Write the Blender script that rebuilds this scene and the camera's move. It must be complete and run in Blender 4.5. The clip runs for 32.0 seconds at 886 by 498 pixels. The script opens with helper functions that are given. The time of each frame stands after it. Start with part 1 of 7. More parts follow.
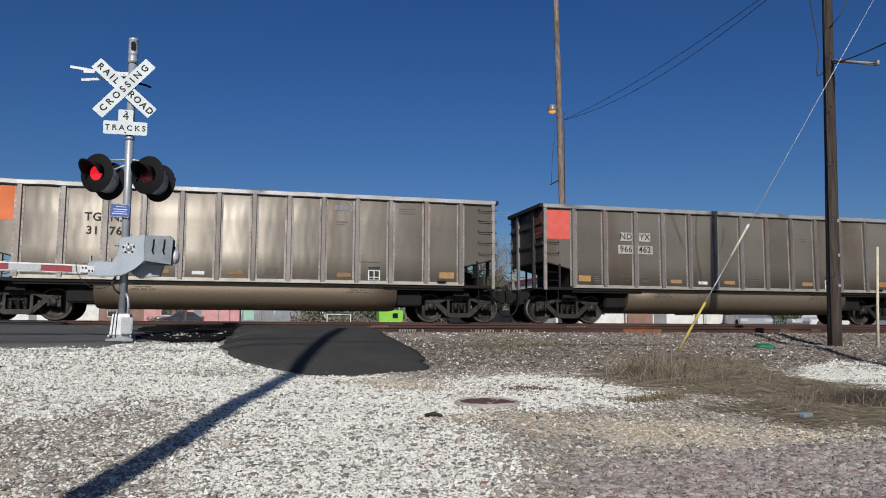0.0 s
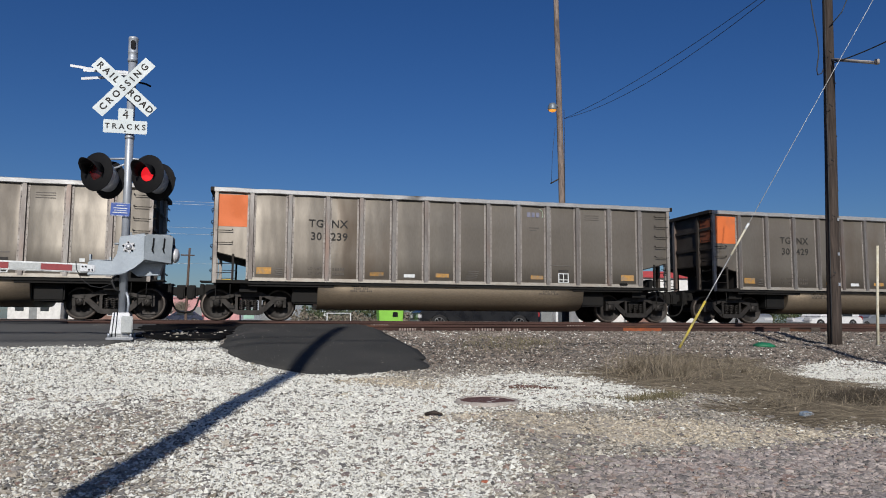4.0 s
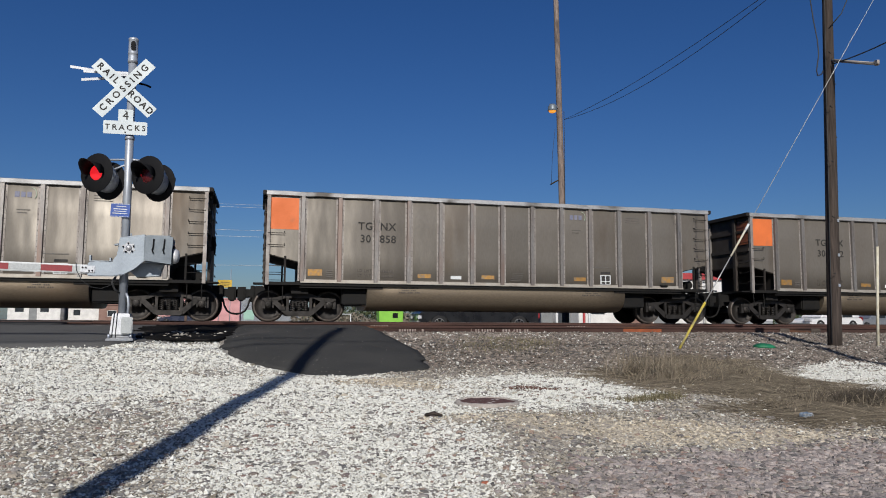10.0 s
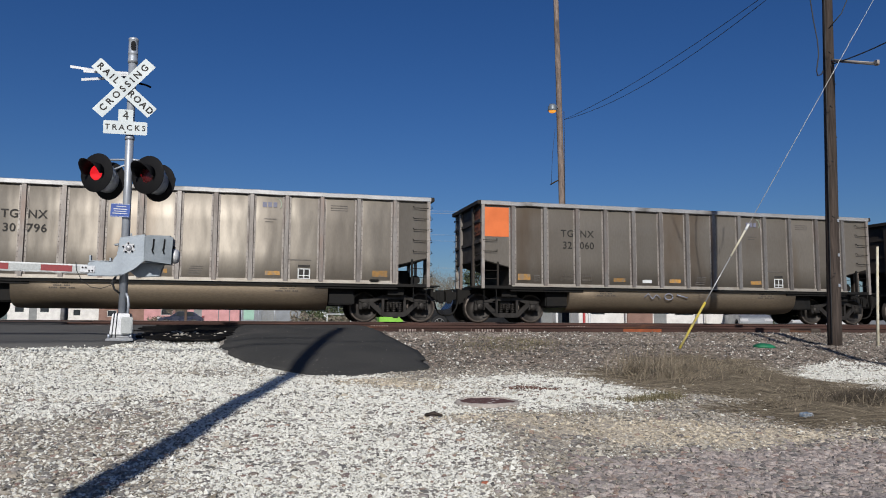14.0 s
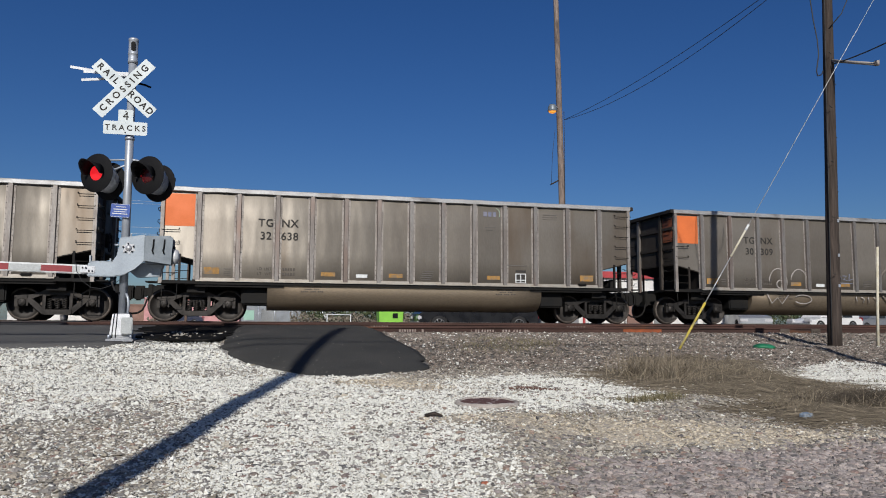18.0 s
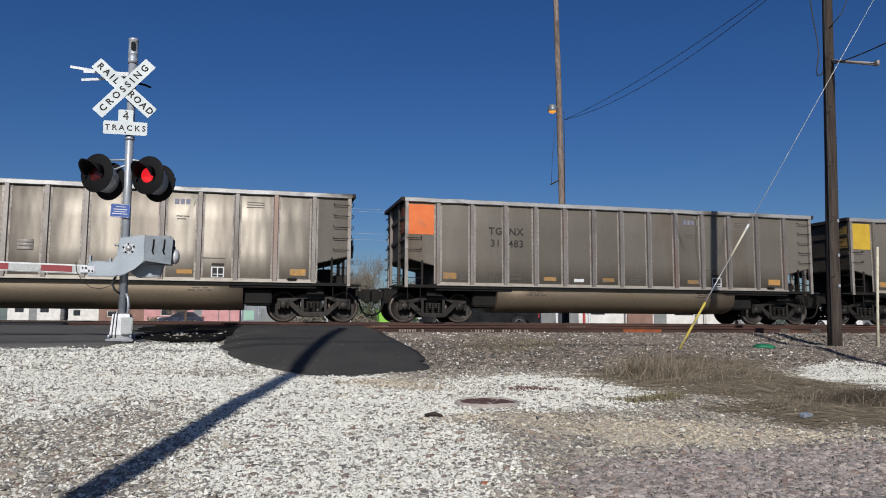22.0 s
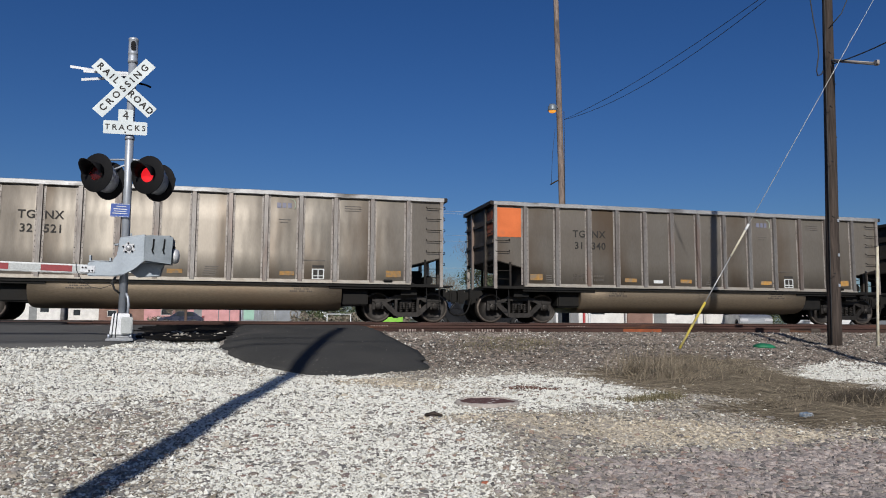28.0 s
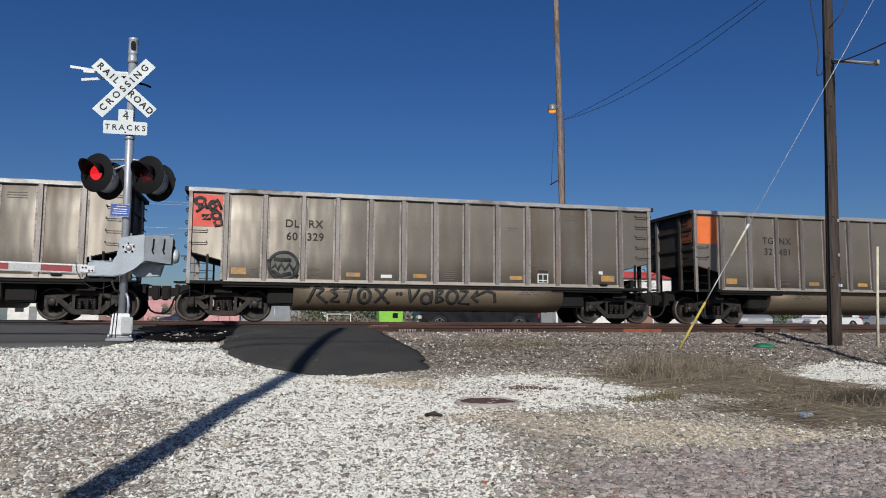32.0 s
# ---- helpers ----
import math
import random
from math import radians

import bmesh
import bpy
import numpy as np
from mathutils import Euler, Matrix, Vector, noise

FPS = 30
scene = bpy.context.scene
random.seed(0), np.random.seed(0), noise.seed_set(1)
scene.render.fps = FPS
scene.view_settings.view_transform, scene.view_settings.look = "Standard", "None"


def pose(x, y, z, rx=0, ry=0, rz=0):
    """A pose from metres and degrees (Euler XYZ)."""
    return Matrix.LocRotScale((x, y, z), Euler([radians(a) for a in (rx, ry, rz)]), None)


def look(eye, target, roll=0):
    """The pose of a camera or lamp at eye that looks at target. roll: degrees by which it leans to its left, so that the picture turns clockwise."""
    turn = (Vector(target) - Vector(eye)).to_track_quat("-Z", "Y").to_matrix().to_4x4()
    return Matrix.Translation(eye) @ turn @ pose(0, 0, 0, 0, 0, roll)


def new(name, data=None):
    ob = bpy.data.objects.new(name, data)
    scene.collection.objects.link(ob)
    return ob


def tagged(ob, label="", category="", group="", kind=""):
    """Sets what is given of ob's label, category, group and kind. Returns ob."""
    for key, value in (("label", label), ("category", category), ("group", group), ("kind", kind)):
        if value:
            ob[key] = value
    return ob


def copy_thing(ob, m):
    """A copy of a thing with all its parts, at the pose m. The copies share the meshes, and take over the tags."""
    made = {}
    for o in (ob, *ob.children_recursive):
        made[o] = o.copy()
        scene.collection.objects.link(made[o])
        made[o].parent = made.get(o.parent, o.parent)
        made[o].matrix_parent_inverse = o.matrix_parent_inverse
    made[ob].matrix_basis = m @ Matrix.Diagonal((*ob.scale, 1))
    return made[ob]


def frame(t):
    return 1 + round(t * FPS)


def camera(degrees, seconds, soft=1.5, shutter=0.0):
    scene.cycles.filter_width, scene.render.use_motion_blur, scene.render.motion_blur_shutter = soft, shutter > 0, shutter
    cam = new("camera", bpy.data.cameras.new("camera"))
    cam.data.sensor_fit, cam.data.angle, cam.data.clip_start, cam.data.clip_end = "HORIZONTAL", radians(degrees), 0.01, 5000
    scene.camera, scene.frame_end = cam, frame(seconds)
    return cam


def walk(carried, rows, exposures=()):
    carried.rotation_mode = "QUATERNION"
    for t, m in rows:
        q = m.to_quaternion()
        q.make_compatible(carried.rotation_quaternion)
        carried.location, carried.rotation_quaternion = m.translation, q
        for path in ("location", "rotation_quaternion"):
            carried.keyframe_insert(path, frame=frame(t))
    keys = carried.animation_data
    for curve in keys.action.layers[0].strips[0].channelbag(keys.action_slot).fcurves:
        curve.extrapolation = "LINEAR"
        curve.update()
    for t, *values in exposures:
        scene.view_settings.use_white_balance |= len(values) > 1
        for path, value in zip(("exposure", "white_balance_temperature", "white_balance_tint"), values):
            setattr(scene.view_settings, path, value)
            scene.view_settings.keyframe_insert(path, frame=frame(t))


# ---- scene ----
# ---------------------------------------------------------------- camera
EYE = Vector((0.0, 0.0, 0.03))


def aim(pitch):
    """The camera's pose: it looks over the lot at the tracks, turned a little to the east."""
    yaw, p = radians(13.871), radians(pitch)
    way = Vector((math.sin(yaw) * math.cos(p), math.cos(yaw) * math.cos(p), math.sin(p)))
    return look(EYE, EYE + way, 0.3256)


cam = camera(62.24, 32.0, soft=1.0)
P0 = 5.624
walk(cam, [(0.0, aim(P0 + 0.02)), (3.2, aim(P0)), (3.5, aim(P0 - 0.07)), (6.6, aim(P0 - 0.07)), (6.95, aim(P0)),
           (17.5, aim(P0)), (18.0, aim(P0 + 0.025)), (24.2, aim(P0 + 0.025)), (24.8, aim(P0)), (32.0, aim(P0))],
     exposures=[(0.0, -0.10), (32.0, -0.10)])

# ---------------------------------------------------------------- light
SUN_AZ, SUN_EL = radians(14.0), radians(31.0)          # the shadows fall away from the lot, a little to the east
sun_way = Vector((math.sin(SUN_AZ) * math.cos(SUN_EL), math.cos(SUN_AZ) * math.cos(SUN_EL), -math.sin(SUN_EL)))
world = bpy.data.worlds.new("sky")
scene.world = world
world.use_nodes = True
wn = world.node_tree.nodes
sky = wn.new("ShaderNodeTexSky")
sky.sky_type, sky.sun_disc = "NISHITA", False
sky.sun_elevation, sky.sun_rotation = SUN_EL, math.atan2(-sun_way.x, -sun_way.y)
sky.altitude, sky.air_density, sky.dust_density, sky.ozone_density = 0, 1.0, 0.8, 7.0
deep = wn.new("ShaderNodeHueSaturation")          # a dry, deep blue winter sky
deep.inputs["Hue"].default_value = 0.511
deep.inputs["Saturation"].default_value, deep.inputs["Value"].default_value = 1.17, 1.27
world.node_tree.links.new(sky.outputs[0], deep.inputs["Color"])
world.node_tree.links.new(deep.outputs[0], wn["Background"].inputs[0])
wn["Background"].inputs[1].default_value = 0.05
sun_lamp = bpy.data.lights.new("sun", "SUN")
sun_lamp.energy, sun_lamp.angle, sun_lamp.color = 5.0, radians(0.53), (1.0, 0.96, 0.90)
sun = new("sun", sun_lamp)
sun.matrix_world = look((0, 0, 60), Vector((0, 0, 60)) + sun_way)


# ---------------------------------------------------------------- materials
def mat(name, c1, c2=None, rough=0.7, metal=0.0, scale=3.0, fine=60.0, bump=0.15, dist=0.01, spread=0.0, c3=None, patch=0.0,
        stretch=(1, 1, 1), island=False, rough2=None, glow=None, grit=0.45, brushed=0.0, dents=0.0, side_tilt=0.0):
    """A surface with grain and wear at two scales; spread: how far whole pieces differ in tone; c3, patch: stains."""
    m = bpy.data.materials.new(name)
    m.use_nodes = True
    nt = m.node_tree
    n, link = nt.nodes, nt.links.new
    b = n["Principled BSDF"]
    c2 = c2 or tuple(0.75 * v for v in c1)
    co, info = n.new("ShaderNodeTexCoord"), n.new("ShaderNodeObjectInfo")
    mul = n.new("ShaderNodeMath")
    mul.operation = "MULTIPLY"
    mul.inputs[1].default_value = 37.0
    link(info.outputs["Random"], mul.inputs[0])
    add = n.new("ShaderNodeVectorMath")
    add.operation = "ADD"
    link(co.outputs["Object"], add.inputs[0])
    link(mul.outputs[0], add.inputs[1])
    st = n.new("ShaderNodeVectorMath")
    st.operation = "MULTIPLY"
    st.inputs[1].default_value = stretch
    link(add.outputs[0], st.inputs[0])

    def tex(s, d=5):
        t = n.new("ShaderNodeTexNoise")
        t.inputs["Scale"].default_value, t.inputs["Detail"].default_value = s, d
        link(st.outputs[0], t.inputs["Vector"])
        return t.outputs["Fac"]

    def ramp(f, a, z):
        r = n.new("ShaderNodeMapRange")
        r.inputs["From Min"].default_value, r.inputs["From Max"].default_value = a, z
        link(f, r.inputs["Value"])
        return r.outputs["Result"]

    def mix(f, a, z):
        x = n.new("ShaderNodeMix")
        x.data_type = "RGBA"
        link(f, x.inputs["Factor"])
        for s, v in ((x.inputs[6], a), (x.inputs[7], z)):
            if isinstance(v, tuple):
                s.default_value = (*v, 1)
            else:
                link(v, s)
        return x.outputs[2]

    big, small = tex(scale), tex(fine, 3)
    col = mix(ramp(big, 0.35, 0.65), c1, c2)
    grain = n.new("ShaderNodeMix")
    grain.data_type, grain.blend_type = "RGBA", "OVERLAY"
    grain.inputs["Factor"].default_value = grit
    link(col, grain.inputs[6])
    link(small, grain.inputs[7])
    col = grain.outputs[2]
    if c3:
        col = mix(ramp(tex(scale * 0.6, 8), 0.62 - patch * 0.3, 0.72 - patch * 0.2), col, c3)
    if spread:
        hsv = n.new("ShaderNodeHueSaturation")
        if island:
            geo = n.new("ShaderNodeNewGeometry")
            src = geo.outputs["Random Per Island"]
        else:
            src = info.outputs["Random"]
        r = n.new("ShaderNodeMapRange")
        r.inputs["To Min"].default_value, r.inputs["To Max"].default_value = 1 - spread, 1 + spread
        link(src, r.inputs["Value"])
        link(r.outputs["Result"], hsv.inputs["Value"])
        link(col, hsv.inputs["Color"])
        col = hsv.outputs["Color"]
    link(col, b.inputs["Base Color"])
    rr = n.new("ShaderNodeMapRange")
    rr.inputs["To Min"].default_value, rr.inputs["To Max"].default_value = rough, rough2 or min(1.0, rough + 0.18)
    link(ramp(big, 0.3, 0.7), rr.inputs["Value"])
    link(rr.outputs["Result"], b.inputs["Roughness"])
    b.inputs["Metallic"].default_value = metal
    if bump:
        bp = n.new("ShaderNodeBump")
        bp.inputs["Strength"].default_value, bp.inputs["Distance"].default_value = bump, dist
        link(small, bp.inputs["Height"])
        link(bp.outputs["Normal"], b.inputs["Normal"])
    if dents:
        dp = n.new("ShaderNodeBump")
        dp.inputs["Strength"].default_value, dp.inputs["Distance"].default_value = 1.0, dents
        # sheets buckled between their ribs; an added sideways normal tilt shifts the sun's highlight
        along, tilt = n.new("ShaderNodeSeparateXYZ"), n.new("ShaderNodeMath")
        tilt.operation, tilt.inputs[1].default_value = "MULTIPLY_ADD", side_tilt / dents
        link(co.outputs["Object"], along.inputs[0])
        link(along.outputs["X"], tilt.inputs[0])
        link(tex(1.3, 2), tilt.inputs[2])
        link(tilt.outputs[0], dp.inputs["Height"])
        link(dp.outputs["Normal"], bp.inputs["Normal"])
    if brushed:
        tangent = n.new("ShaderNodeCombineXYZ")
        tangent.inputs[2].default_value = 1.0
        b.inputs["Anisotropic"].default_value = brushed
        link(tangent.outputs[0], b.inputs["Tangent"])
    if glow:
        b.inputs["Emission Color"].default_value = (*glow[:3], 1)
        b.inputs["Emission Strength"].default_value = glow[3]
    return m


ALU = mat("dusty_aluminium", (0.1914, 0.1729, 0.1469), (0.1638, 0.1447, 0.1219), 0.42, 0.40, 0.7, 30, 0.012, 0.002, 0.12, (0.1214, 0.09009, 0.06319), 0.17, (1, 1, 0.3), grit=0.16, brushed=0.9, rough2=0.51, dents=0.028, side_tilt=0.05)
ALU_RIB = mat("rib_aluminium", (0.23, 0.217, 0.204), (0.145, 0.128, 0.117), 0.42, 0.6, 2.0, 40, 0.08, 0.004, 0.12, (0.204, 0.145, 0.119), 0.35, (1, 1, 0.25))
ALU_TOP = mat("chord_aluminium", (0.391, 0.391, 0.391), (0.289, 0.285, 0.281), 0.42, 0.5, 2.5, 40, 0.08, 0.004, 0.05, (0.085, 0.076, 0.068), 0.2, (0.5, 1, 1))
FLANGE = mat("flange_strip", (0.289, 0.268, 0.246), (0.204, 0.178, 0.162), 0.5, 0.4, 3, 60, 0.1, 0.004, 0.06)
RIVET = mat("rivet_heads", (0.102, 0.089, 0.081), (0.076, 0.068, 0.06), 0.6, 0.3, 8, 60, 0)
TUB = mat("tub_dusty_paint", (0.285, 0.2309, 0.1674), (0.24, 0.1901, 0.1358), 0.47, 0.78, 0.9, 30, 0.05, 0.004, 0.08, (0.27, 0.194, 0.1302), 0.1, (0.4, 1, 1), grit=0.25, rough2=0.56)
# paler than FLANGE: the sill's specular glint is put into the colour
SILL_M = mat("sill_glint_aluminium", (0.40, 0.37, 0.325), (0.32, 0.285, 0.245), 0.42, 0.5, 3, 60, 0.1, 0.004, 0.06)
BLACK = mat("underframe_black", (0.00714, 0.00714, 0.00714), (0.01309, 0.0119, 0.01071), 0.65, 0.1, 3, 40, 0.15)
INSIDE = mat("inside_dark_steel", (0.018, 0.01575, 0.01462), (0.03225, 0.027, 0.02325), 0.7, 0.2, 2, 30, 0.1, 0.01, 0.1)
# the car ends are a much darker brown than the side sheets
ENDSHEET = mat("end_sheet_dark_brown", (0.054, 0.045, 0.03675), (0.03225, 0.0255, 0.021), 0.6, 0.35, 1.5, 30, 0.1, 0.01, 0.15, (0.045, 0.03525, 0.0285), 0.4)
CAST = mat("truck_casting", (0.039, 0.03496, 0.03225), (0.02028, 0.01824, 0.0165), 0.5, 0.65, 5, 60, 0.25, 0.006, 0.2, (0.0351, 0.0304, 0.027), 0.2)
WHEEL = mat("wheel_steel", (0.0289, 0.02465, 0.0221), (0.017, 0.01445, 0.01275), 0.55, 0.5, 5, 50, 0.2, 0.005, 0.15)
TREAD = mat("wheel_rim_worn", (0.115, 0.095, 0.08), (0.06, 0.05, 0.043), 0.5, 0.5, 8, 50, 0.1, 0.003)
ORANGE = mat("placard_orange", (0.595, 0.136, 0.03), (0.51, 0.115, 0.025), 0.55, 0, 2, 40, 0.05, 0.003, 0.10, (0.357, 0.111, 0.043), 0.08, grit=0.15)
RED = mat("placard_red", (0.5576, 0.09, 0.0663), (0.5018, 0.075, 0.0559), 0.55, 0, 4, 60, 0.05, 0.003, grit=0.15)
YELLOW = mat("placard_yellow", (0.4762, 0.313, 0.02484), (0.4082, 0.2585, 0.0207), 0.55, 0, 2, 40, 0.05, 0.003, 0.08, grit=0.15)
AMBER = mat("amber_reflective", (0.34, 0.17, 0.03), (0.238, 0.136, 0.043), 0.6, 0, 12, 60, 0.05, 0.003, 0.3, (0.187, 0.136, 0.085), 0.5)
INK = mat("stencil_dark", (0.026, 0.025, 0.024), (0.048, 0.045, 0.042), 0.75, 0, 6, 80, 0)
LOADINK = mat("stencil_brown", (0.062, 0.052, 0.045), (0.085, 0.073, 0.062), 0.7, 0.1, 6, 80, 0)
FAINT = mat("stencil_faint", (0.089, 0.081, 0.075), (0.128, 0.115, 0.102), 0.6, 0.2, 6, 80, 0)
SIGNWHITE = mat("reflective_sign_white", (0.473, 0.5203, 0.5307), (0.4386, 0.4859, 0.5002), 0.45, 0, 5, 60, 0.03, 0.003, grit=0.1)
WHITE = mat("white_paint", (0.561, 0.578, 0.578), (0.493, 0.51, 0.51), 0.5, 0, 5, 60, 0.05, 0.003)
LOGO_B = mat("faded_blue_mark", (0.128, 0.136, 0.196), (0.187, 0.187, 0.23), 0.55, 0.2, 8, 60, 0)
LOGO_G = mat("faded_green_mark", (0.297, 0.399, 0.306), (0.357, 0.408, 0.323), 0.55, 0.2, 8, 60, 0)
SPRAY_K = mat("spray_black", (0.0170, 0.0170, 0.0170), (0.043, 0.043, 0.043), 0.5, 0, 8, 60, 0)
SPRAY_W = mat("spray_white", (0.51, 0.51, 0.51), (0.374, 0.365, 0.348), 0.5, 0, 8, 60, 0)
SPRAY_F = mat("spray_faint", (0.323, 0.297, 0.272), (0.264, 0.242, 0.221), 0.5, 0.2, 8, 60, 0)
SPRAY_R = mat("spray_faded_red", (0.111, 0.051, 0.047), (0.119, 0.072, 0.064), 0.5, 0.2, 8, 60, 0)
SPRAY_B = mat("spray_faded_blue", (0.212, 0.246, 0.34), (0.23, 0.238, 0.281), 0.5, 0.2, 8, 60, 0)
SPRAY_DUST = mat("spray_dusty_brown", (0.138, 0.117, 0.096), (0.155, 0.134, 0.11), 0.6, 0.2, 4, 60, 0)
SPRAY_Y = mat("spray_pale_yellow", (0.527, 0.51, 0.323), (0.442, 0.425, 0.306), 0.5, 0, 8, 60, 0)
GREY_FILL = mat("spray_dark_grey", (0.072, 0.076, 0.068), (0.102, 0.102, 0.089), 0.5, 0.1, 8, 60, 0)
RUST = mat("rail_rust", (0.06318, 0.02924, 0.022), (0.03666, 0.01978, 0.01575), 0.8, 0.15, 2, 50, 0.2, 0.004, 0.15, (0.1591, 0.06192, 0.022), 0.08, (0.3, 1, 1))
RAILTOP = mat("rail_head_polished", (0.357, 0.323, 0.297), (0.255, 0.212, 0.187), 0.3, 0.9, 3, 50, 0.05, 0.002)
TIE = mat("creosoted_tie", (0.047, 0.036, 0.029), (0.085, 0.068, 0.055), 0.85, 0, 4, 50, 0.4, 0.01, 0.25, None, 0, (0.2, 1, 1))
GALV = mat("galvanised_steel", (0.3655, 0.3934, 0.4352), (0.2924, 0.3177, 0.3562), 0.36, 0.4, 6, 60, 0.02, 0.003, 0.06, grit=0.15)
ARMGREY = mat("reflective_grey", (0.357, 0.374, 0.374), (0.306, 0.323, 0.323), 0.4, 0, 8, 60, 0.03)
GATEGREY = mat("gate_grey_paint", (0.2847, 0.3239, 0.3621), (0.2418, 0.2755, 0.3105), 0.42, 0.3, 3, 50, 0.02, 0.003, 0.05, grit=0.2)
HOUSEGREY = mat("housing_grey_paint", (0.1591, 0.185, 0.209), (0.1221, 0.1443, 0.1634), 0.42, 0.3, 5, 40, 0.03, 0.003, 0.05, (0.2072, 0.2294, 0.2508), 0.15, grit=0.25)
BASEWHITE = mat("base_white_enamel", (0.4386, 0.4437, 0.4558), (0.3070, 0.3175, 0.3370), 0.3, 0.55, 6, 60, 0.05)
LAMPBLACK = mat("lamp_black_paint", (0.0043, 0.0043, 0.0051), (0.0059, 0.0059, 0.0068), 0.7, 0, 8, 60, 0.05)
LAMPBACK = mat("lamp_back_grey", (0.527, 0.535, 0.544), (0.442, 0.451, 0.468), 0.45, 0.2, 8, 60, 0.05)
LENS_OFF = mat("red_lens_dark", (0.06, 0.0051, 0.0059), (0.043, 0.0034, 0.0043), 0.18, 0, 20, 90, 0.15)
LENS_ON = mat("red_lens_lit", (0.425, 0.0085, 0.0102), (0.383, 0.0068, 0.0085), 0.3, 0, 20, 90, 0, glow=(1.0, 0.02, 0.03, 0.8))
SIGNBLUE = mat("plate_blue", (0.0170, 0.064, 0.281), (0.0136, 0.051, 0.238), 0.35, 0, 6, 60, 0)
STRIPERED = mat("reflective_red", (0.2108, 0.0126, 0.0180), (0.1792, 0.0102, 0.0150), 0.4, 0, 8, 60, 0.03)
STRIPEGREY = mat("reflective_white", (0.527, 0.544, 0.561), (0.468, 0.484, 0.51), 0.4, 0, 8, 60, 0.03)
WOOD = mat("pole_wood", (0.1156, 0.0782, 0.0567), (0.0694, 0.0462, 0.0357), 0.85, 0, 5, 26, 0.9, 0.02, 0.1, (0.0408, 0.0292, 0.0238), 0.25, (1, 1, 0.07), grit=0.95)
WOOD_DARK = mat("creosoted_pole_wood", (0.05831, 0.04524, 0.0383), (0.03276, 0.02627, 0.02298), 0.85, 0, 5, 26, 0.9, 0.02, 0.1, (0.07114, 0.05837, 0.05208), 0.15, (1, 1, 0.07), grit=0.95)
WOOD_GREY = mat("weathered_pole_wood", (0.19, 0.148, 0.125), (0.125, 0.095, 0.08), 0.85, 0, 3, 14, 0.6, 0.02, 0.05, (0.05, 0.038, 0.033), 0.2, (1, 1, 0.22), grit=0.95)
CABLE = mat("black_cable", (0.0170, 0.0170, 0.0187), (0.025, 0.025, 0.025), 0.6, 0, 8, 60, 0)
WIRE = mat("guy_strand", (0.468, 0.468, 0.459), (0.357, 0.357, 0.348), 0.4, 0.5, 8, 60, 0)
GUARD = mat("yellow_guard", (0.493, 0.383, 0.051), (0.374, 0.297, 0.068), 0.55, 0, 6, 50, 0.05, 0.003, 0, (0.34, 0.297, 0.145), 0.35)
GUARD_PALE = mat("bleached_guard", (0.51, 0.484, 0.391), (0.442, 0.399, 0.289), 0.6, 0, 6, 50, 0.05)
ASPHALT = mat("dark_asphalt", (0.037, 0.037, 0.035), (0.049, 0.048, 0.045), 0.85, 0, 1.2, 160, 0.5, 0.012, 0, (0.07, 0.065, 0.06), 0.09)
ASPHALT_OLD = mat("road_asphalt", (0.075, 0.074, 0.073), (0.089, 0.088, 0.085), 0.85, 0, 0.8, 140, 0.5, 0.012, 0)
CONCRETE = mat("old_concrete", (0.357, 0.323, 0.289), (0.272, 0.238, 0.212), 0.85, 0, 7, 80, 0.4, 0.008, 0, (0.17, 0.128, 0.111), 0.1)


for m in (LAMPBLACK, BLACK, INSIDE, INK, SPRAY_K, ASPHALT, ASPHALT_OLD, WOOD_DARK):
    m.node_tree.nodes["Principled BSDF"].inputs["Specular IOR Level"].default_value = 0.2


ALU.node_tree.nodes["Principled BSDF"].inputs["Specular IOR Level"].default_value = 0.4


# ---------------------------------------------------------------- mesh helpers
def box(bm, x0, x1, y0, y1, z0, z1):
    v = [bm.verts.new((x, y, z)) for z in (z0, z1) for y in (y0, y1) for x in (x0, x1)]
    for f in ((0, 2, 3, 1), (4, 5, 7, 6), (0, 1, 5, 4), (2, 6, 7, 3), (0, 4, 6, 2), (1, 3, 7, 5)):
        bm.faces.new([v[i] for i in f])
    return v


def rbox(bm, x0, x1, y0, y1, z0, z1, r=0.01):
    """A box with chamfered edges."""
    t = bmesh.new()
    box(t, x0, x1, y0, y1, z0, z1)
    bmesh.ops.bevel(t, geom=t.edges[:], offset=r, segments=2, affect="EDGES")
    merge(bm, t)


def merge(bm, t, m=None):
    """Adds the bmesh t, moved by m, to bm, and frees t."""
    made = {}
    for v in t.verts:
        made[v] = bm.verts.new(m @ v.co if m else v.co)
    for f in t.faces:
        g = bm.faces.new([made[v] for v in f.verts])
        g.smooth = f.smooth
    t.free()


def prism(bm, pts, d0, d1, axis="y"):
    """A slab of the outline pts, from d0 to d1 along the axis."""
    put = {"y": lambda a, b, d: (a, d, b), "x": lambda a, b, d: (d, a, b), "z": lambda a, b, d: (a, b, d)}[axis]
    lo, hi = [bm.verts.new(put(a, b, d0)) for a, b in pts], [bm.verts.new(put(a, b, d1)) for a, b in pts]
    n = len(pts)
    bm.faces.new(lo)
    bm.faces.new(hi[::-1])
    for i in range(n):
        bm.faces.new((lo[i], hi[i], hi[(i + 1) % n], lo[(i + 1) % n]))


